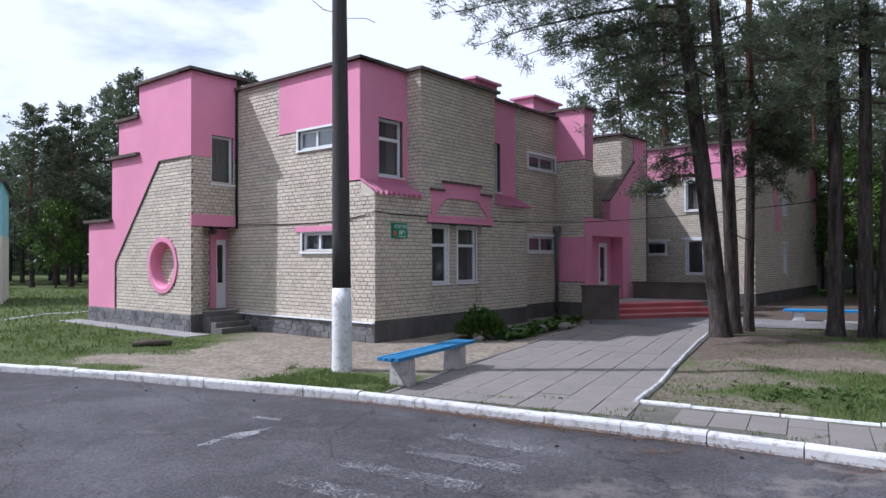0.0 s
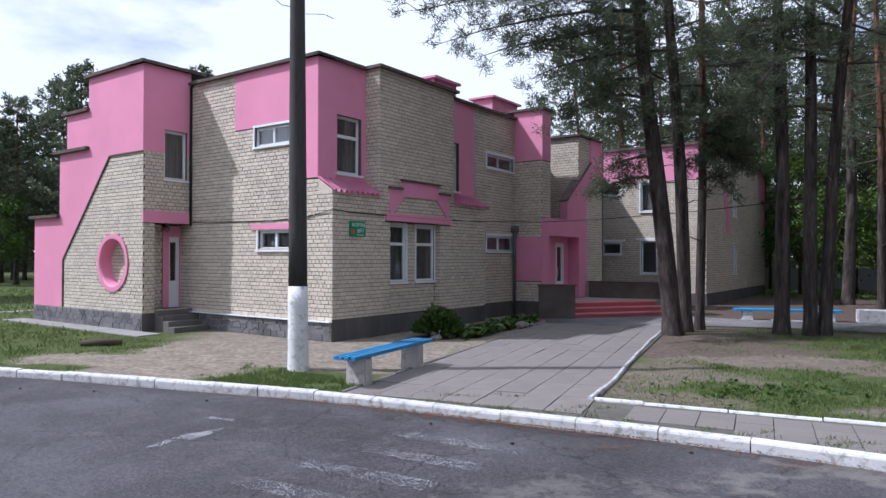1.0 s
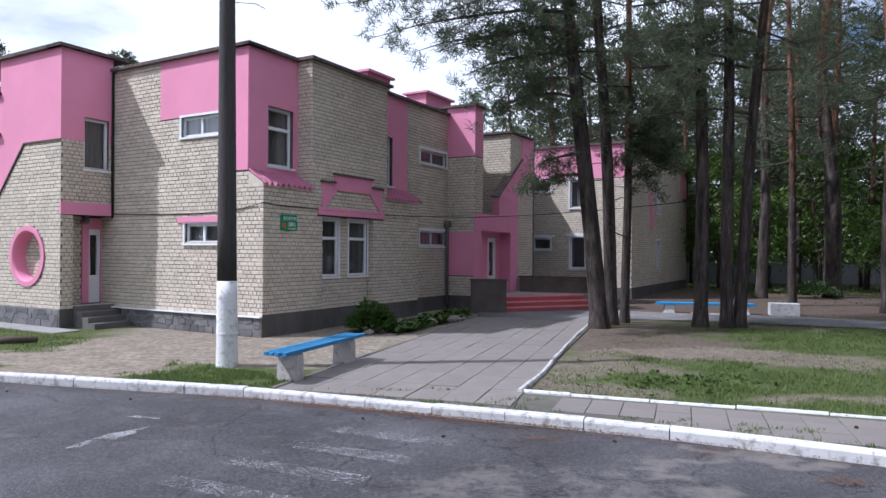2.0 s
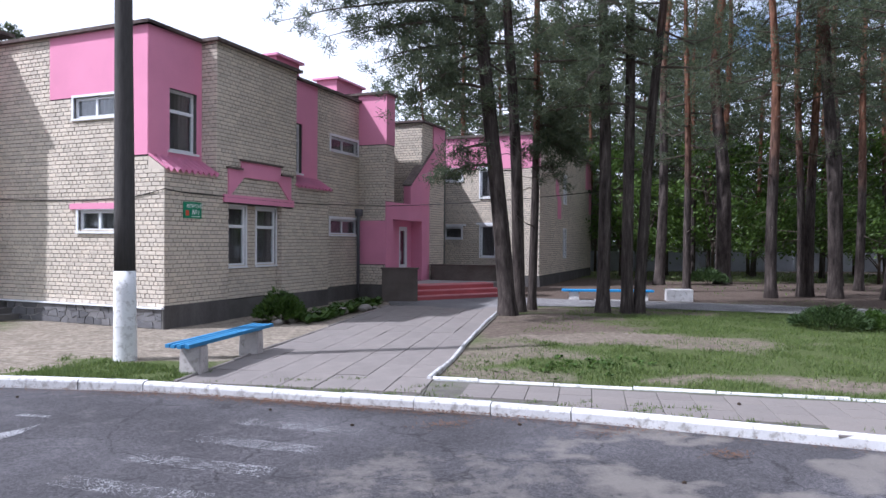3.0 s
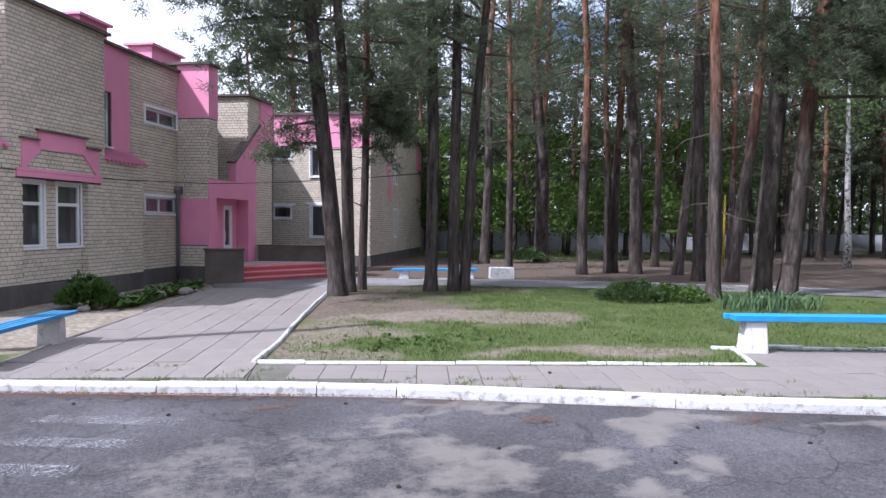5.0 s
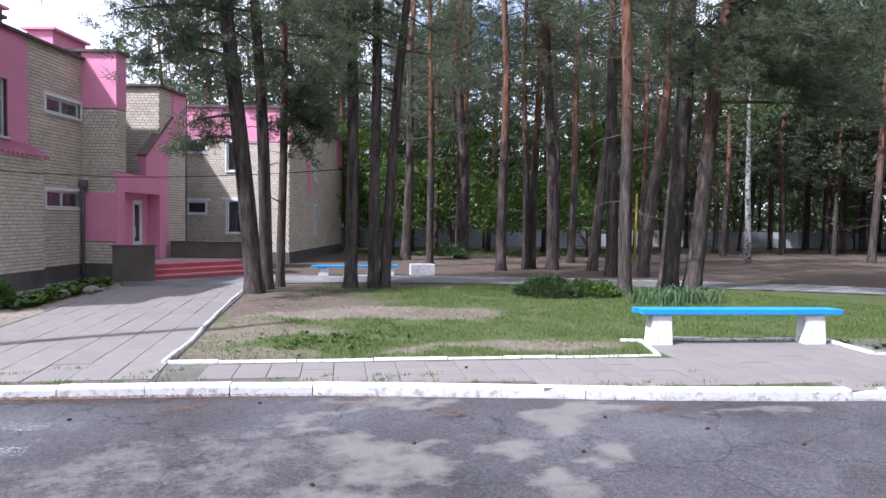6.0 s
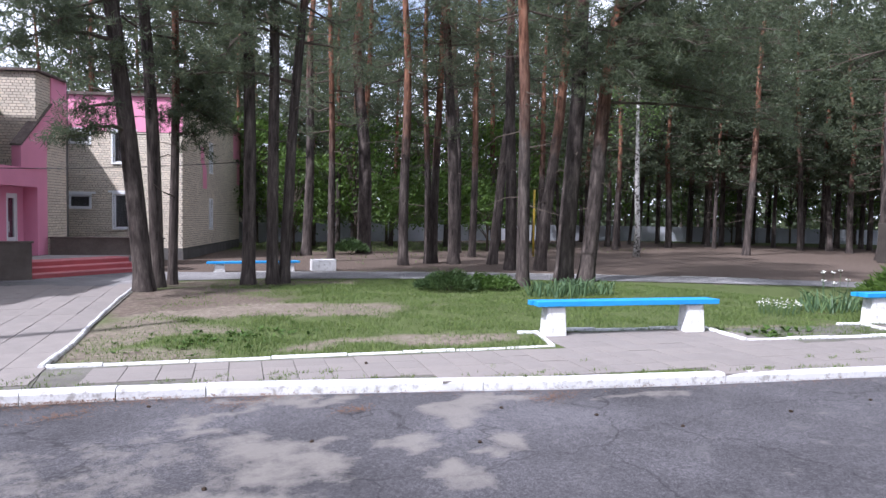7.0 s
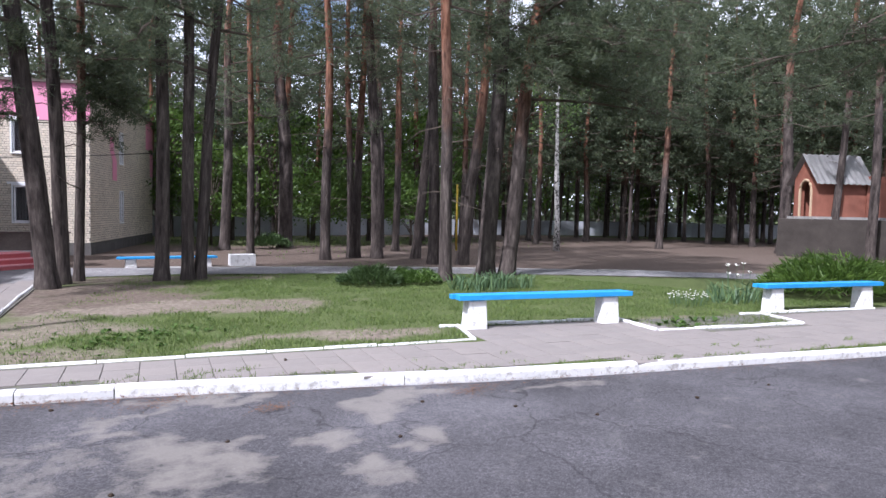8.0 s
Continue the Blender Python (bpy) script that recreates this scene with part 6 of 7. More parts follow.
# ---- fence, brick pavilion, birch and other far things ----
def make_fence():
    pts = [(20.0, 45.0), (34.0, 42.6), (47.0, 40.6), (62.0, 33.0), (74.0, 22.0), (82.0, 10.0), (88.0, -6.0)]
    ob = tagged(new("fence"), "grey concrete panel fence at the edge of the wood", "fence")
    total = sum(math.dist(a, b) for a, b in zip(pts, pts[1:]))
    s = 0.0
    while s < total - 2.5:
        p0, _ = lerp_line(pts, s)
        p1, _ = lerp_line(pts, s + 2.5)
        dx, dy = p1[0] - p0[0], p1[1] - p0[1]
        ln = math.hypot(dx, dy)
        m = pose(p0[0], p0[1], 0, 0, 0, math.degrees(math.atan2(dy, dx)))
        pn = part("panel", box(bmesh.new(), 0.09, ln - 0.09, -0.03, 0.03, -0.05, 1.42), M_fence, ob)
        pn.matrix_basis = m
        po = part("post", box(bmesh.new(), -0.08, 0.08, -0.08, 0.08, -0.05, 1.52), M_fence, ob)
        po.matrix_basis = m
        s += 2.5


make_fence()


def make_pavilion():
    """A small castle-like pavilion of red brick, on a raised terrace."""
    base = pose(41.71, 9.70, 0, 0, 0, -81)
    t = thing("retaining_wall", base, "dark rough retaining wall under the brick pavilion", "wall")
    part("body", box(bmesh.new(), 0.6, 14.0, 0.0, 9.0, -0.1, 2.1, 0.03), M_bank, t)
    ob = thing("pavilion", pose(44.21, 8.83, 2.1, 0, 0, -136) @ Matrix.Scale(0.88, 4), "red brick pavilion with an arched doorway and grey gable roof", "building")
    bm = bmesh.new()
    k = 12
    arch = [(0.65, 0.15)] + [(1.25 - 0.6 * math.cos(math.pi * i / k), 1.75 + 0.75 * math.sin(math.pi * i / k)) for i in range(k + 1)] + [(1.85, 0.15)]
    ring = [bm.verts.new((x, 0.0, z)) for x, z in [(0.0, 0.15)] + [(0.0, 2.6), (0.6, 3.27), (1.25, 4.0), (1.9, 3.27), (2.5, 2.6)] + [(2.5, 0.15)]]
    inner = [bm.verts.new((x, 0.0, z)) for x, z in arch]
    half = len(inner) // 2
    for i in range(half):
        j = min(int(i * 3 / half), 3)
        j2 = min(int((i + 1) * 3 / half), 3)
        bm.faces.new((ring[j], ring[j2], inner[i + 1], inner[i]) if j2 != j else (ring[j], inner[i + 1], inner[i]))
    for i in range(half, len(inner) - 1):
        j = 3 + min(int((i - half) * 3 / (len(inner) - 1 - half)), 3)
        j2 = 3 + min(int((i + 1 - half) * 3 / (len(inner) - 1 - half)), 3)
        bm.faces.new((ring[j], ring[j2], inner[i + 1], inner[i]) if j2 != j else (ring[j], inner[i + 1], inner[i]))
    ext = bmesh.ops.extrude_face_region(bm, geom=bm.faces[:])
    bmesh.ops.translate(bm, verts=[g for g in ext["geom"] if isinstance(g, bmesh.types.BMVert)], vec=(0, 0.3, 0))
    part("front_wall", bm, M_redbrick, ob)
    bm = bmesh.new()
    tube(bm, [(x, -0.02, z) for x, z in arch], 0.09, 6)
    part("arch_trim", bm, two_scale("pale_stone", (0.45, 0.33, 0.22), 0.9, 2.0, 30, 0.2, 0.2, 0.004), ob)
    part("step", box(bmesh.new(), -0.3, 2.8, -0.25, 6.5, -0.02, 0.16), M_concrete, ob)
    part("side_wall", box(bmesh.new(), 2.2, 2.5, 0.3, 3.0, 0.15, 2.6), M_redbrick, ob)
    part("back_wall", box(bmesh.new(), 0.0, 2.5, 3.0, 3.2, 0.15, 2.6), M_redbrick, ob)
    part("side_wall", box(bmesh.new(), 0.0, 0.3, 0.3, 3.0, 0.15, 2.6), M_redbrick, ob)
    for sx in (-1, 1):
        bm = bmesh.new()
        rows = []
        n = 40
        for q in (0.0, 1.0):
            rows.append([bm.verts.new((1.25 + sx * (0.0 + 1.65 * q), -0.35 + 3.9 * i / n, 4.15 - 1.95 * q + 0.03 * math.sin(i * 1.57))) for i in range(n + 1)])
        for i in range(n):
            bm.faces.new((rows[0][i], rows[0][i + 1], rows[1][i + 1], rows[1][i]))
        bmesh.ops.solidify(bm, geom=bm.faces[:], thickness=0.03)
        part("roof", bm, M_sheet_grey, ob, "grey corrugated sheet")
    part("parapet_wall", box(bmesh.new(), 2.3, 2.6, 3.2, 6.4, 0.0, 2.35), M_redbrick, ob)
    for i in range(4):
        part("merlon", box(bmesh.new(), 2.28, 2.62, 3.3 + 0.78 * i, 3.75 + 0.78 * i, 2.35, 2.75, 0.02), M_redbrick, ob)


make_pavilion()


def make_birch():
    ob = thing("birch_tree", pose(34.7, 19.1, 0), "slim birch with patchy white bark among the pines", "tree")
    bm = bmesh.new()
    tube(bm, [(0, 0, -0.1), (0.05, 0, 1.5), (-0.15, 0, 4.0), (-0.1, 0.1, 8.0), (0.1, 0.1, 12.5)], [0.22, 0.15, 0.13, 0.09, 0.02], 10)
    part("trunk", bm, M_birch, ob, smooth=True)
    rb_ = random.Random(8)
    nv, nf, lb = [], [], bmesh.new()
    for i in range(40):
        z = rb_.uniform(6, 12.5)
        a = rb_.uniform(0, 6.283)
        e = Vector((math.cos(a) * rb_.uniform(0.5, 1.8), math.sin(a) * rb_.uniform(0.5, 1.8), z + 0.5))
        tube(lb, [(0, 0.1, z - 0.4), tuple(e)], [0.02, 0.005], 4, False)
        for _ in range(40):
            p = e + Vector((rb_.gauss(0, 0.35), rb_.gauss(0, 0.35), rb_.gauss(-0.2, 0.4)))
            t1 = Vector((rb_.gauss(0, 1), rb_.gauss(0, 1), rb_.gauss(0, 1))).normalized() * 0.09
            t2 = t1.orthogonal().normalized() * 0.06
            k = len(nv)
            nv.extend((p - t1, p - t2, p + t1, p + t2))
            nf.append((k, k + 1, k + 2, k + 3))
    tagged(part("branchwork", lb, M_branch, ob), kind="stuff")
    shared("crown", raw_mesh("crown", nv, nf, M_leaf), ob)


make_birch()
bm = bmesh.new()
tube(bm, [(0, 0, -0.1), (0, 0, 3.6)], 0.055, 10)
yp = thing("yellow_post", pose(29.9, 22.6, 0), "slim yellow painted post between the pines", "post")
part("shaft", bm, M_yellow, yp, smooth=True)

far_house = thing("outbuilding", pose(-20.6, 32.0, 0, 0, 0, 30), "distant house with a pale blue upper wall over brick", "building")
part("brick_wall", box(bmesh.new(), -8.0, 0.0, 0.0, 6.0, -0.05, 3.2), M_brick_joined, far_house)
part("upper_wall", box(bmesh.new(), -8.0, -0.02, 0.02, 6.0, 3.2, 5.7), M_teal, far_house)
part("roof", box(bmesh.new(), -8.2, 0.15, -0.15, 6.2, 5.7, 5.85), M_cap, far_house)


# ---- grass, road paint, stones and litter ----
def grass_blades():
    """Blades over the turf, thick near the road and thin far off."""
    rg = random.Random(15)
    nv, nf = [], []

    def sow(x0, x1, y0, y1, n, h, w):
        for _ in range(n):
            x, y = rg.uniform(x0, x1), rg.uniform(y0, y1)
            if y < kerb_y(x) + 0.2:
                continue
            pw, ps = path_uv(x, y)
            if -0.02 < pw < 3.66 and ps < 14 or in_building(x, y) and not x < -2:
                continue
            if pw > 3.6 and (on_pavement(x, y) or far_line(FAR_NEAR, x) - 0.15 < y < far_line(FAR_FAR, x)):
                continue
            p = LOCAL.inverted() @ Vector((x, y, 0))
            if -2.3 < p.x < 26.5 and -0.3 < p.y < 13 or 9 < p.x < 26.5 and p.y > -5.1:
                continue
            g = grass_amount(x, y)
            clump = 0.5 + 0.9 * noise.noise((x * 1.3, y * 1.3, 5.0)) + 0.5 * noise.noise((x * 4, y * 4, 9.0))
            if rg.random() > g * clump * 1.25:
                continue
            hh = h * rg.uniform(0.4, 1.2) * (0.55 + 0.5 * g)
            a = rg.uniform(0, 6.283)
            s = Vector((math.cos(a), math.sin(a), 0)) * w
            lean = Vector((rg.gauss(0, 0.35), rg.gauss(0, 0.35), 0)) * hh
            b = Vector((x, y, -0.01))
            k = len(nv)
            nv.extend((b - s, b + s, b + lean + Vector((0, 0, hh))))
            nf.append((k, k + 1, k + 2))

    sow(-13, 1.2, 10, 22, 70000, 0.06, 0.010)
    sow(-4.4, 1.2, 10.2, 13.6, 52000, 0.065, 0.009)
    sow(2.8, 20, 2.5, 20, 320000, 0.072, 0.007)
    sow(-30, -8, 15, 45, 16000, 0.16, 0.03)
    sow(15, 45, 22, 45, 16000, 0.18, 0.03)
    for _ in range(120):
        cx = rg.uniform(-0.6, 14.0)
        away = 0.2 + abs(rg.gauss(0, 0.07)) if rg.random() < 0.75 else rg.uniform(0.3, 1.3)
        for _ in range(rg.randint(6, 34)):
            x, y = cx + rg.gauss(0, 0.09), kerb_y(cx) + away + rg.gauss(0, 0.035)
            y = max(y, kerb_y(x) + 0.19)
            hh, a = rg.uniform(0.02, 0.065), rg.uniform(0, 6.283)
            s = Vector((math.cos(a), math.sin(a), 0)) * 0.006
            b = Vector((x, y, 0.005))
            k = len(nv)
            nv.extend((b - s, b + s, b + Vector((rg.gauss(0, 0.02), rg.gauss(0, 0.02), hh))))
            nf.append((k, k + 1, k + 2))
    tagged(new("grass", raw_mesh("grass", nv, nf, M_blade)), "short patchy lawn grass", "grass", kind="stuff")


LAWN = [(2.8, 9.6), (3.38, 9.28), (6.3, 7.7), (9.15, 6.1), (10.05, 7.1), (12.85, 5.3), (12.15, 4.25), (15.2, 2.4), (16.1, 3.4), (22, -0.1), (30, -6)]


def on_pavement(x, y):
    for (x0, y0), (x1, y1) in zip(LAWN, LAWN[1:]):
        if x0 <= x <= x1 and y < y0 + (y1 - y0) * (x - x0) / (x1 - x0) + 0.12:
            return True
    return False


grass_blades()


def weeds():
    """Broad-leaved weeds in loose rosettes on the bare lawn and along the plinth bed."""
    rv = random.Random(19)
    nv, nf = [], []
    spots_ = [(5.6 + rv.gauss(0, 0.75), 10.1 + rv.gauss(0, 0.45), rv.uniform(0.04, 0.085)) for _ in range(110)]
    spots_ += [(rv.uniform(1.5, 4.4), 0, rv.uniform(0.14, 0.25)) for _ in range(240)]
    spots_ += [(13.6 + rv.gauss(0, 0.4), 4.3 + rv.gauss(0, 0.25), 0.12) for _ in range(14)]
    for x, y, s in spots_:
        if y == 0:
            y = 17.6 + (x - 1.6) * 1.72 + rv.uniform(-0.7, 1.1)
            if path_uv(x, y)[0] > -0.35:
                continue
        for i in range(7):
            a = rv.uniform(0, 6.283)
            d = Vector((math.cos(a), math.sin(a), rv.uniform(0.3, 1.1))) * s * rv.uniform(0.6, 1.3)
            q = Vector((-math.sin(a), math.cos(a), 0)) * s * 0.35
            b = Vector((x, y, 0.0))
            k = len(nv)
            nv.extend((b, b + d * 0.6 + q, b + d + Vector((0, 0, -s * 0.2)), b + d * 0.6 - q))
            nf.append((k, k + 1, k + 2, k + 3))
    tagged(new("weeds", raw_mesh("weeds", nv, nf, M_shrub)), "low broad-leaved weeds", "plants", kind="stuff")


weeds()


def stone(x, y, r, seed, mat=None, z=0.0, label="rough stone edging the flower bed", name="stone", category="stone", group="bed edging stones", flat=0.65):
    bm = bmesh.new()
    bmesh.ops.create_icosphere(bm, subdivisions=2, radius=r)
    for v in bm.verts:
        k = 1 + 0.35 * noise.noise(v.co * (2.2 / r * 0.5) + Vector((seed, 0, 0)))
        v.co = Vector((v.co.x * k * 1.25, v.co.y * k, v.co.z * k * flat))
    ob = tagged(part(name, bm, mat or M_rock), label, category, group)
    ob.matrix_basis = pose(x, y, z + r * flat * 0.55, 0, 0, seed * 47)
    return ob


for i in range(13):
    f = i / 12
    stone(0.9 + 3.0 * f + 0.08 * math.sin(i * 2.1), 17.15 + 3.2 * f + 0.25 * math.sin(math.pi * f), 0.13 + 0.05 * math.sin(i * 1.9), i + 1)
rc = random.Random(23)
for x, y in [(3.22, 7.42), (6.18, 4.74), (6.76, 3.84), (7.1, 2.99), (2.62, 4.81), (-6.2, 11.6), (-4.9, 11.3), (-2.9, 10.5), (1.3, 7.9), (0.4, 8.9), (5.1, 4.1), (8.6, 2.4), (3.9, 5.2), (9.9, 1.9)]:
    stone(x, y, 0.02, rc.randint(1, 99), M_cone, ROAD_Z, "dry brown pine cone on the asphalt", "pine_cone", "pine cone", "fallen cones", 0.8)
stone(6.11, 7.15, 0.024, 5, M_cone, 0.01, "dry brown pine cone on the paving", "pine_cone", "pine cone", "fallen cones", 0.8)


def log():
    ob = thing("log", pose(-6.9, 16.3, 0.05, 0, 0, 10), "short grey log lying in the grass", "log")
    bm = bmesh.new()
    tube(bm, [(-0.45, 0, 0), (0, 0.04, 0.02), (0.42, 0.0, 0.0)], [0.07, 0.085, 0.06], 10)
    part("stem", bm, M_branch, ob, smooth=True)


log()


def road_marking(pts, cover, label):
    bm = bmesh.new()
    vs = [bm.verts.new((x, y, ROAD_Z + 0.013)) for x, y in pts]
    bm.faces.new(vs)
    bmesh.ops.subdivide_edges(bm, edges=bm.edges[:], cuts=2, use_grid_fill=True)
    ob = part("road_marking", bm, M_worn)
    at_ = ob.data.attributes.new("cover", "FLOAT", "POINT")
    at_.data.foreach_set("value", [cover] * len(ob.data.vertices))
    return tagged(ob, label, "road marking", kind="structure")


for i in range(6):
    a = Vector((0.05 - 0.53 * i, 8.40 - 0.55 * i))
    d = Vector((1.32, -0.86))
    w = Vector((0.13, 0.18)) * 0.62
    road_marking([tuple(a - w), tuple(a + d - w), tuple(a + d + w), tuple(a + w)], 0.032, "worn stripe of an old white crossing")
road_marking([(-2.88, 7.95), (-2.72, 7.98), (-2.62, 8.22), (-2.74, 8.26)], 0.15, "remnant of a white painted arrow")
road_marking([(-2.70, 8.32), (-2.45, 8.25), (-2.3, 8.50), (-2.2, 8.85), (-2.38, 8.66), (-2.6, 8.52)], 0.13, "remnant of a white painted arrow")
road_marking([(-2.62, 9.36), (-2.2, 9.16), (-2.18, 9.26), (-2.55, 9.44)], 0.13, "remnant of a white painted arrow")


def litter():
    """Dry needles and crumbs gathered along the kerb."""
    rl = random.Random(31)
    nv, nf = [], []
    for _ in range(5200):
        x = rl.uniform(-9, 13) if rl.random() < 0.5 else rl.gauss(1.0, 1.6)
        y = kerb_y(x) - abs(rl.gauss(0, 0.16)) - 0.015
        if rl.random() < 0.12:
            cx, cy, r = rl.choice(((4.85, 5.75, 0.13), (4.05, 6.85, 0.22), (7.0, 4.6, 0.2), (2.4, 7.6, 0.2)))
            x, y = cx + rl.gauss(0, r), cy + rl.gauss(0, r * 0.5)
        a = rl.uniform(0, 3.14)
        L = rl.uniform(0.015, 0.05)
        d = Vector((math.cos(a), math.sin(a), rl.uniform(-0.1, 0.25))) * L
        s = Vector((-math.sin(a), math.cos(a), 0)) * 0.004
        b = Vector((x, y, ROAD_Z + 0.018 + rl.random() * 0.012))
        k = len(nv)
        nv.extend((b - s, b + s, b + d + s, b + d - s))
        nf.append((k, k + 1, k + 2, k + 3))
    tagged(new("needle_litter", raw_mesh("needle_litter", nv, nf, M_litter)), "dry pine needles along the kerb", "litter", kind="stuff")


M_litter = two_scale("dry_needles", (0.16, 0.085, 0.05), 0.95, 3.0, 30, 0.4, 0.0, 0.001)
litter()

# ---- bricks, last: the nearest as pieces, the rest joined ----
def spans(rects, holes, z0, z1):
    """Free stretches along a wall for one course."""
    zm = (z0 + z1) / 2
    out = []
    for r in rects:
        if r[2] - 0.01 <= zm <= r[3] + 0.01:
            out.append([r[0], r[1]])
    out.sort()
    merged = []
    for a, b in out:
        if merged and a <= merged[-1][1] + 1e-4:
            merged[-1][1] = max(merged[-1][1], b)
        else:
            merged.append([a, b])
    for h in holes:
        if h[2] < zm < h[3]:
            nxt = []
            for a, b in merged:
                if h[1] <= a or h[0] >= b:
                    nxt.append([a, b])
                else:
                    if h[0] > a:
                        nxt.append([a, h[0]])
                    if h[1] < b:
                        nxt.append([h[1], b])
            merged = nxt
    return merged


def brick_corners(kind, c, s0, s1, z0, z1, proud):
    e = 0.006
    back = [at(kind, c, s, z, 0.0) for s, z in ((s0, z0), (s1, z0), (s1, z1), (s0, z1))]
    front = [at(kind, c, s, z, proud) for s, z in ((s0 + e, z0 + e), (s1 - e, z0 + e), (s1 - e, z1 - e), (s0 + e, z1 - e))]
    return back + front


BRICK_FACES = ((4, 5, 6, 7), (0, 1, 5, 4), (1, 2, 6, 5), (2, 3, 7, 6), (3, 0, 4, 7))


def lay_bricks():
    rb = random.Random(9)
    stock = {}
    for ob, kind, c, rects, holes, near in BRICK_WALLS:
        bricks = []
        z, row = 0.495, 0
        while z < 7.2:
            z1 = z + COURSE - JOINT
            if rects == "tower":
                zz = (z + z1) / 2
                runs = [[V7, diag_s(zz) - 0.03]] if diag_s(zz) > V7 + 0.1 else []
                if abs(zz - ring_c[1]) < 0.84 and runs:
                    w = math.sqrt(max(0.0, 0.84 ** 2 - (zz - ring_c[1]) ** 2))
                    runs = [[V7, ring_c[0] - w], [ring_c[0] + w, runs[0][1]]]
            else:
                runs = spans(rects, holes, z, z1)
            for a, b in runs:
                step = LONG / 2 if row % 3 == 2 else LONG
                s = math.floor(a / LONG) * LONG - (LONG / 2 if row % 3 == 1 else LONG / 4 if row % 3 == 2 else 0.0)
                while s < b:
                    p, q = max(s, a), min(s + step - JOINT, b)
                    if q - p > 0.03:
                        bricks.append((p, q, z, z1))
                    s += step
            z += COURSE
            row += 1
        # a stretch of the wall that is passed nearest, whole bricks only
        whole = [k for k in bricks if k[1] - k[0] > LONG - JOINT - 0.002]
        whole.sort(key=lambda k: (k[2] > 3.4, k[0] if kind == "v" else k[0]))
        single = set(whole[:near])
        verts, faces = [], []
        for k in bricks:
            proud = 0.009 + rb.uniform(-0.003, 0.004)
            if k in single:
                if kind not in stock:
                    base = brick_corners(kind, 0.0, 0.0, LONG - JOINT, 0.0, COURSE - JOINT, 0.009)
                    stock[kind] = raw_mesh("brick", base, BRICK_FACES, M_brick)
                shared("brick", stock[kind], ob, Matrix.Translation(at(kind, c, k[0], k[2], rb.uniform(-0.002, 0.003))))
            else:
                n0 = len(verts)
                verts.extend(brick_corners(kind, c, *k, proud))
                faces.extend(tuple(n0 + i for i in f) for f in BRICK_FACES)
        if verts:
            tagged(shared("brickwork", raw_mesh("brickwork", verts, faces, M_brick_joined), ob), kind="stuff")


lay_bricks()


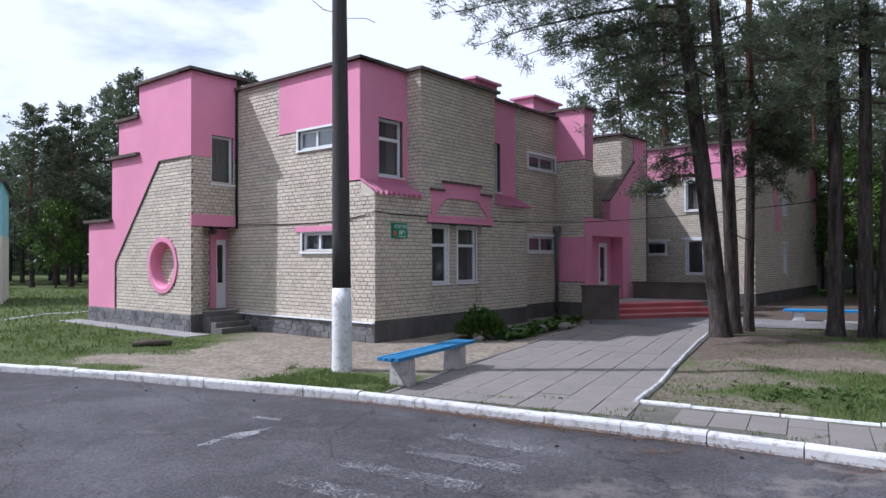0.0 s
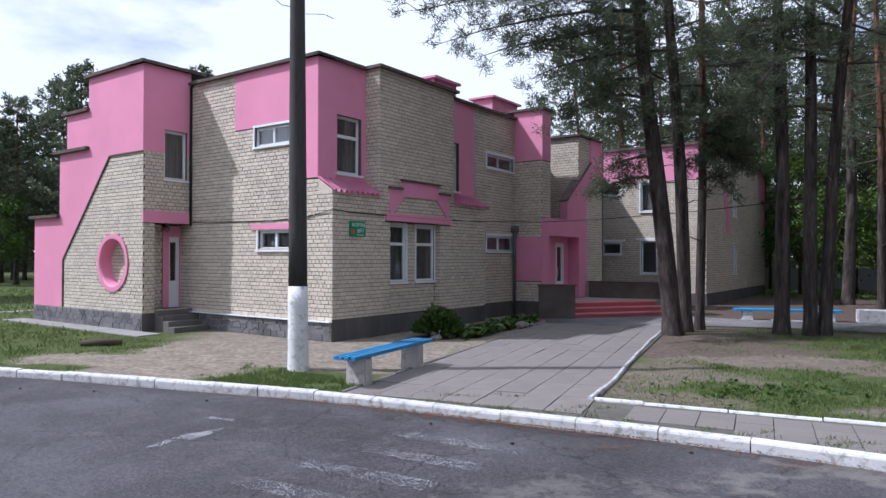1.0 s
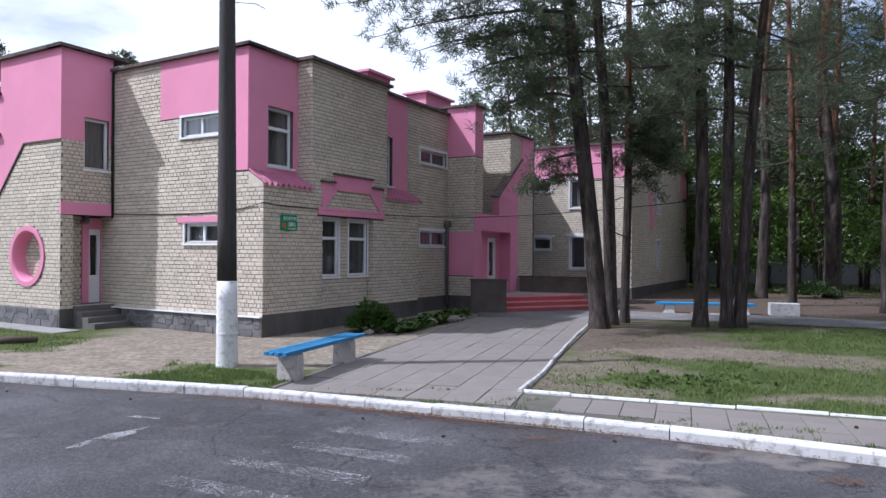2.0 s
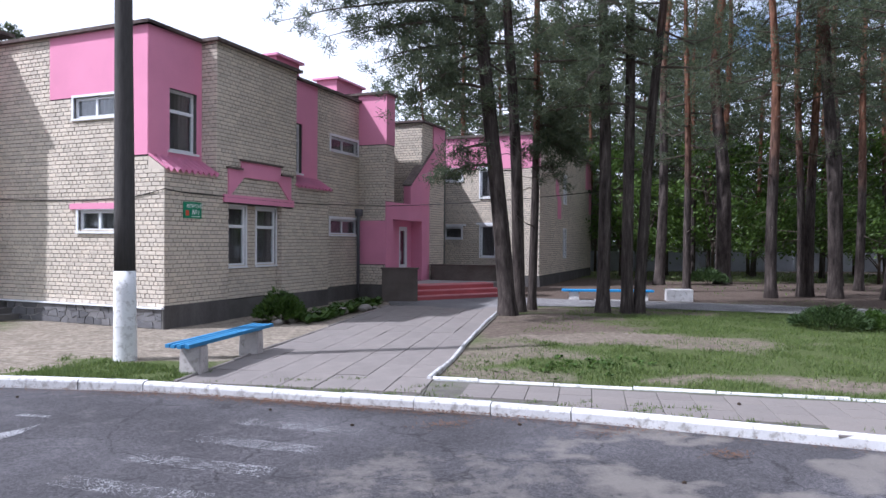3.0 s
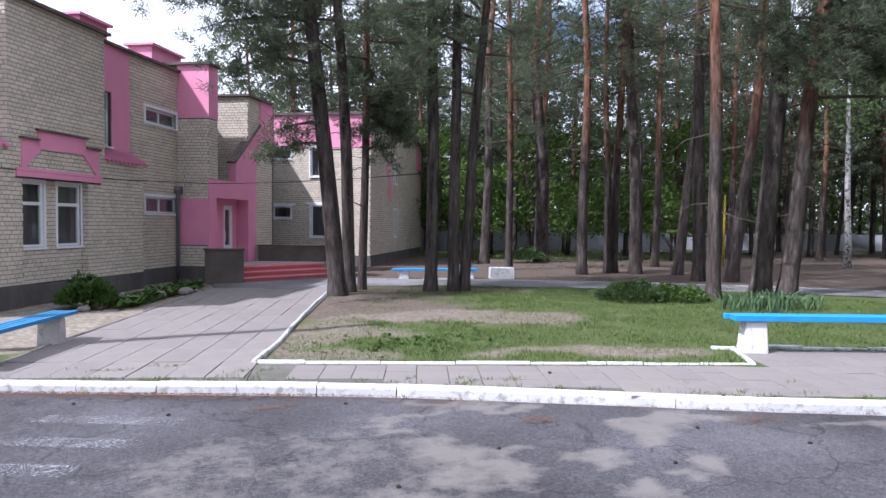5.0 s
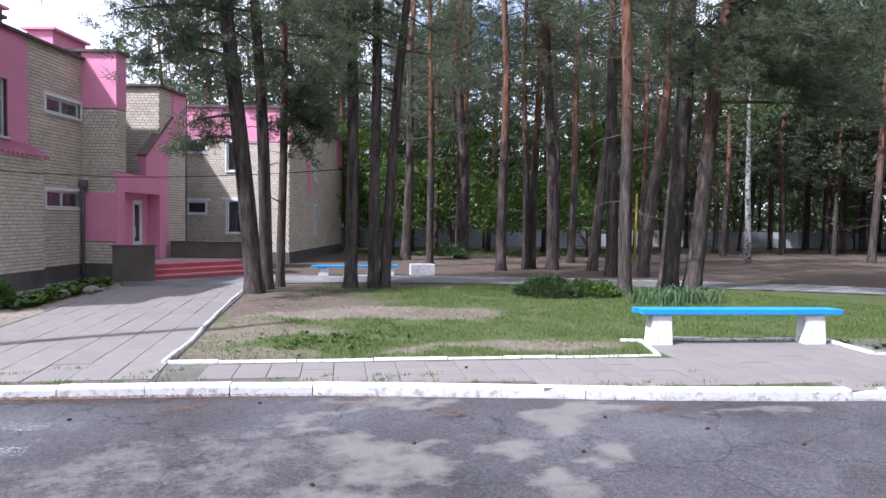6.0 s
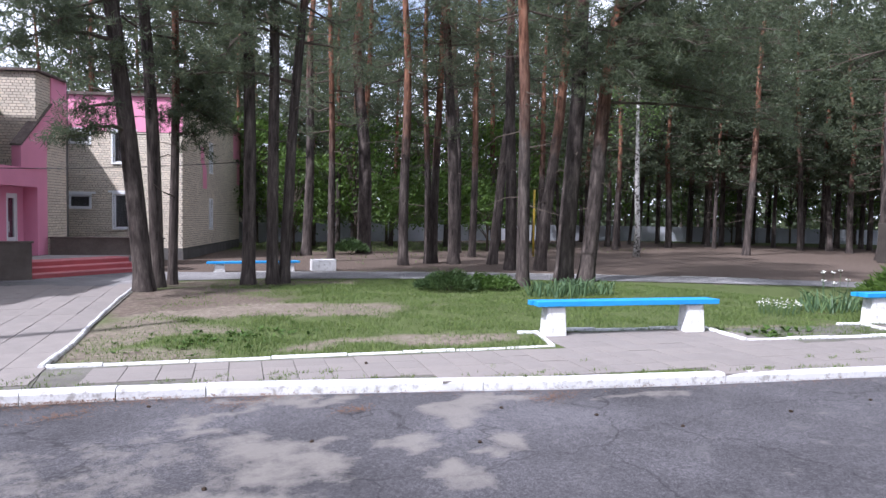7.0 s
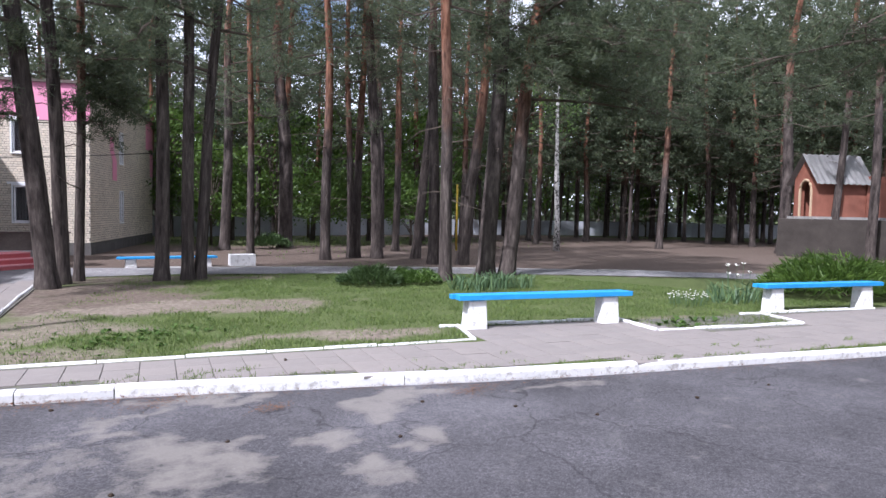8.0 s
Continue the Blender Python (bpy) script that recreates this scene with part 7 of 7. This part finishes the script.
# ---- paving slabs ----
def paving(base, org, ax, count_a, count_b, size_a, size_b, keep, seed, z=0.012):
    rp = random.Random(seed)
    ay = (-ax[1], ax[0])
    e, t = 0.005, 0.03
    a, b = size_a - 0.009, size_b - 0.009
    v = [(0, 0, -t), (a, 0, -t), (a, b, -t), (0, b, -t), (0, 0, -e), (a, 0, -e), (a, b, -e), (0, b, -e), (e, e, 0), (a - e, e, 0), (a - e, b - e, 0), (e, b - e, 0)]
    f = [(8, 9, 10, 11)] + [(i, (i + 1) % 4, 4 + (i + 1) % 4, 4 + i) for i in range(4)] + [(4 + i, 4 + (i + 1) % 4, 8 + (i + 1) % 4, 8 + i) for i in range(4)]
    me = raw_mesh("paving_slab", v, f, M_slab)
    ang = math.degrees(math.atan2(ax[1], ax[0]))
    for i in range(count_a):
        for j in range(count_b):
            x = org[0] + ax[0] * i * size_a + ay[0] * j * size_b
            y = org[1] + ax[1] * i * size_a + ay[1] * j * size_b
            mx, my = x + ax[0] * a / 2 + ay[0] * b / 2, y + ax[1] * a / 2 + ay[1] * b / 2
            if keep(mx, my):
                shared("paving_slab", me, base, pose(x, y, z + rp.uniform(-0.004, 0.004), rp.uniform(-0.3, 0.3), rp.uniform(-0.3, 0.3), ang + rp.uniform(-0.3, 0.3)))


def bed(name, poly, label):
    ob = part(name, slab(bmesh.new(), poly, -0.06, -0.004), M_joint)
    return tagged(ob, label, "pavement", kind="structure")


M_joint = two_scale("joint_soil", (0.135, 0.125, 0.11), 0.95, 2.0, 40, 0.4, 0.5, 0.01, stain=(0.09, 0.10, 0.05))
entry = bed("pavement", [(-0.95, 10.40), (2.28, 8.50), (2.74, 9.66), (7.55, 19.1), (4.6, 21.2)], "entrance path of worn grey square slabs")


def on_path(x, y):
    w, s = path_uv(x, y)
    return 0.0 < w < 3.62 and y > kerb_y(x) + 0.42 and s < 12.1


paving(entry, tuple(PATH_ORG + PATH_NRM * 3.58 - PATH_DIR * 3.02), tuple(PATH_DIR), 16, 7, 1.01, 0.51, on_path, 3)
side = bed("pavement", [(2.29, 8.49), (4.4, 7.3), (6.05, 6.07), (7.3, 5.1), (10.7, 2.85), (13.4, 1.1), (20, -3.0), (22, 0.5), (16.2, 3.5), (13.0, 5.4), (10.1, 7.2), (9.2, 6.15), (6.3, 7.75), (2.75, 9.66)], "pavement of grey square slabs along the road")
sd = Vector((9.25 - 3.38, 6.18 - 9.35)).normalized()


def below(pts, x, y):
    for (x0, y0), (x1, y1) in zip(pts, pts[1:]):
        if x0 <= x <= x1:
            return y < y0 + (y1 - y0) * (x - x0) / (x1 - x0)
    return False


def on_side(x, y):
    if y < kerb_y(x) + 0.27 or path_uv(x, y)[0] < 3.6:
        return False
    lawn = [(2.2, 9.66), (2.8, 9.66), (3.38, 9.30), (6.3, 7.74), (9.15, 6.14), (10.05, 7.15), (12.85, 5.3), (12.15, 4.25), (15.2, 2.4), (16.1, 3.4), (22, -0.1)]
    for (x0, y0), (x1, y1) in zip(lawn, lawn[1:]):
        if min(x0, x1) <= x <= max(x0, x1) and x1 > x0 and y < y0 + (y1 - y0) * (x - x0) / (x1 - x0):
            return True
    return False


paving(side, (2.0, 7.0), tuple(sd), 52, 9, 0.43, 0.43, on_side, 4)
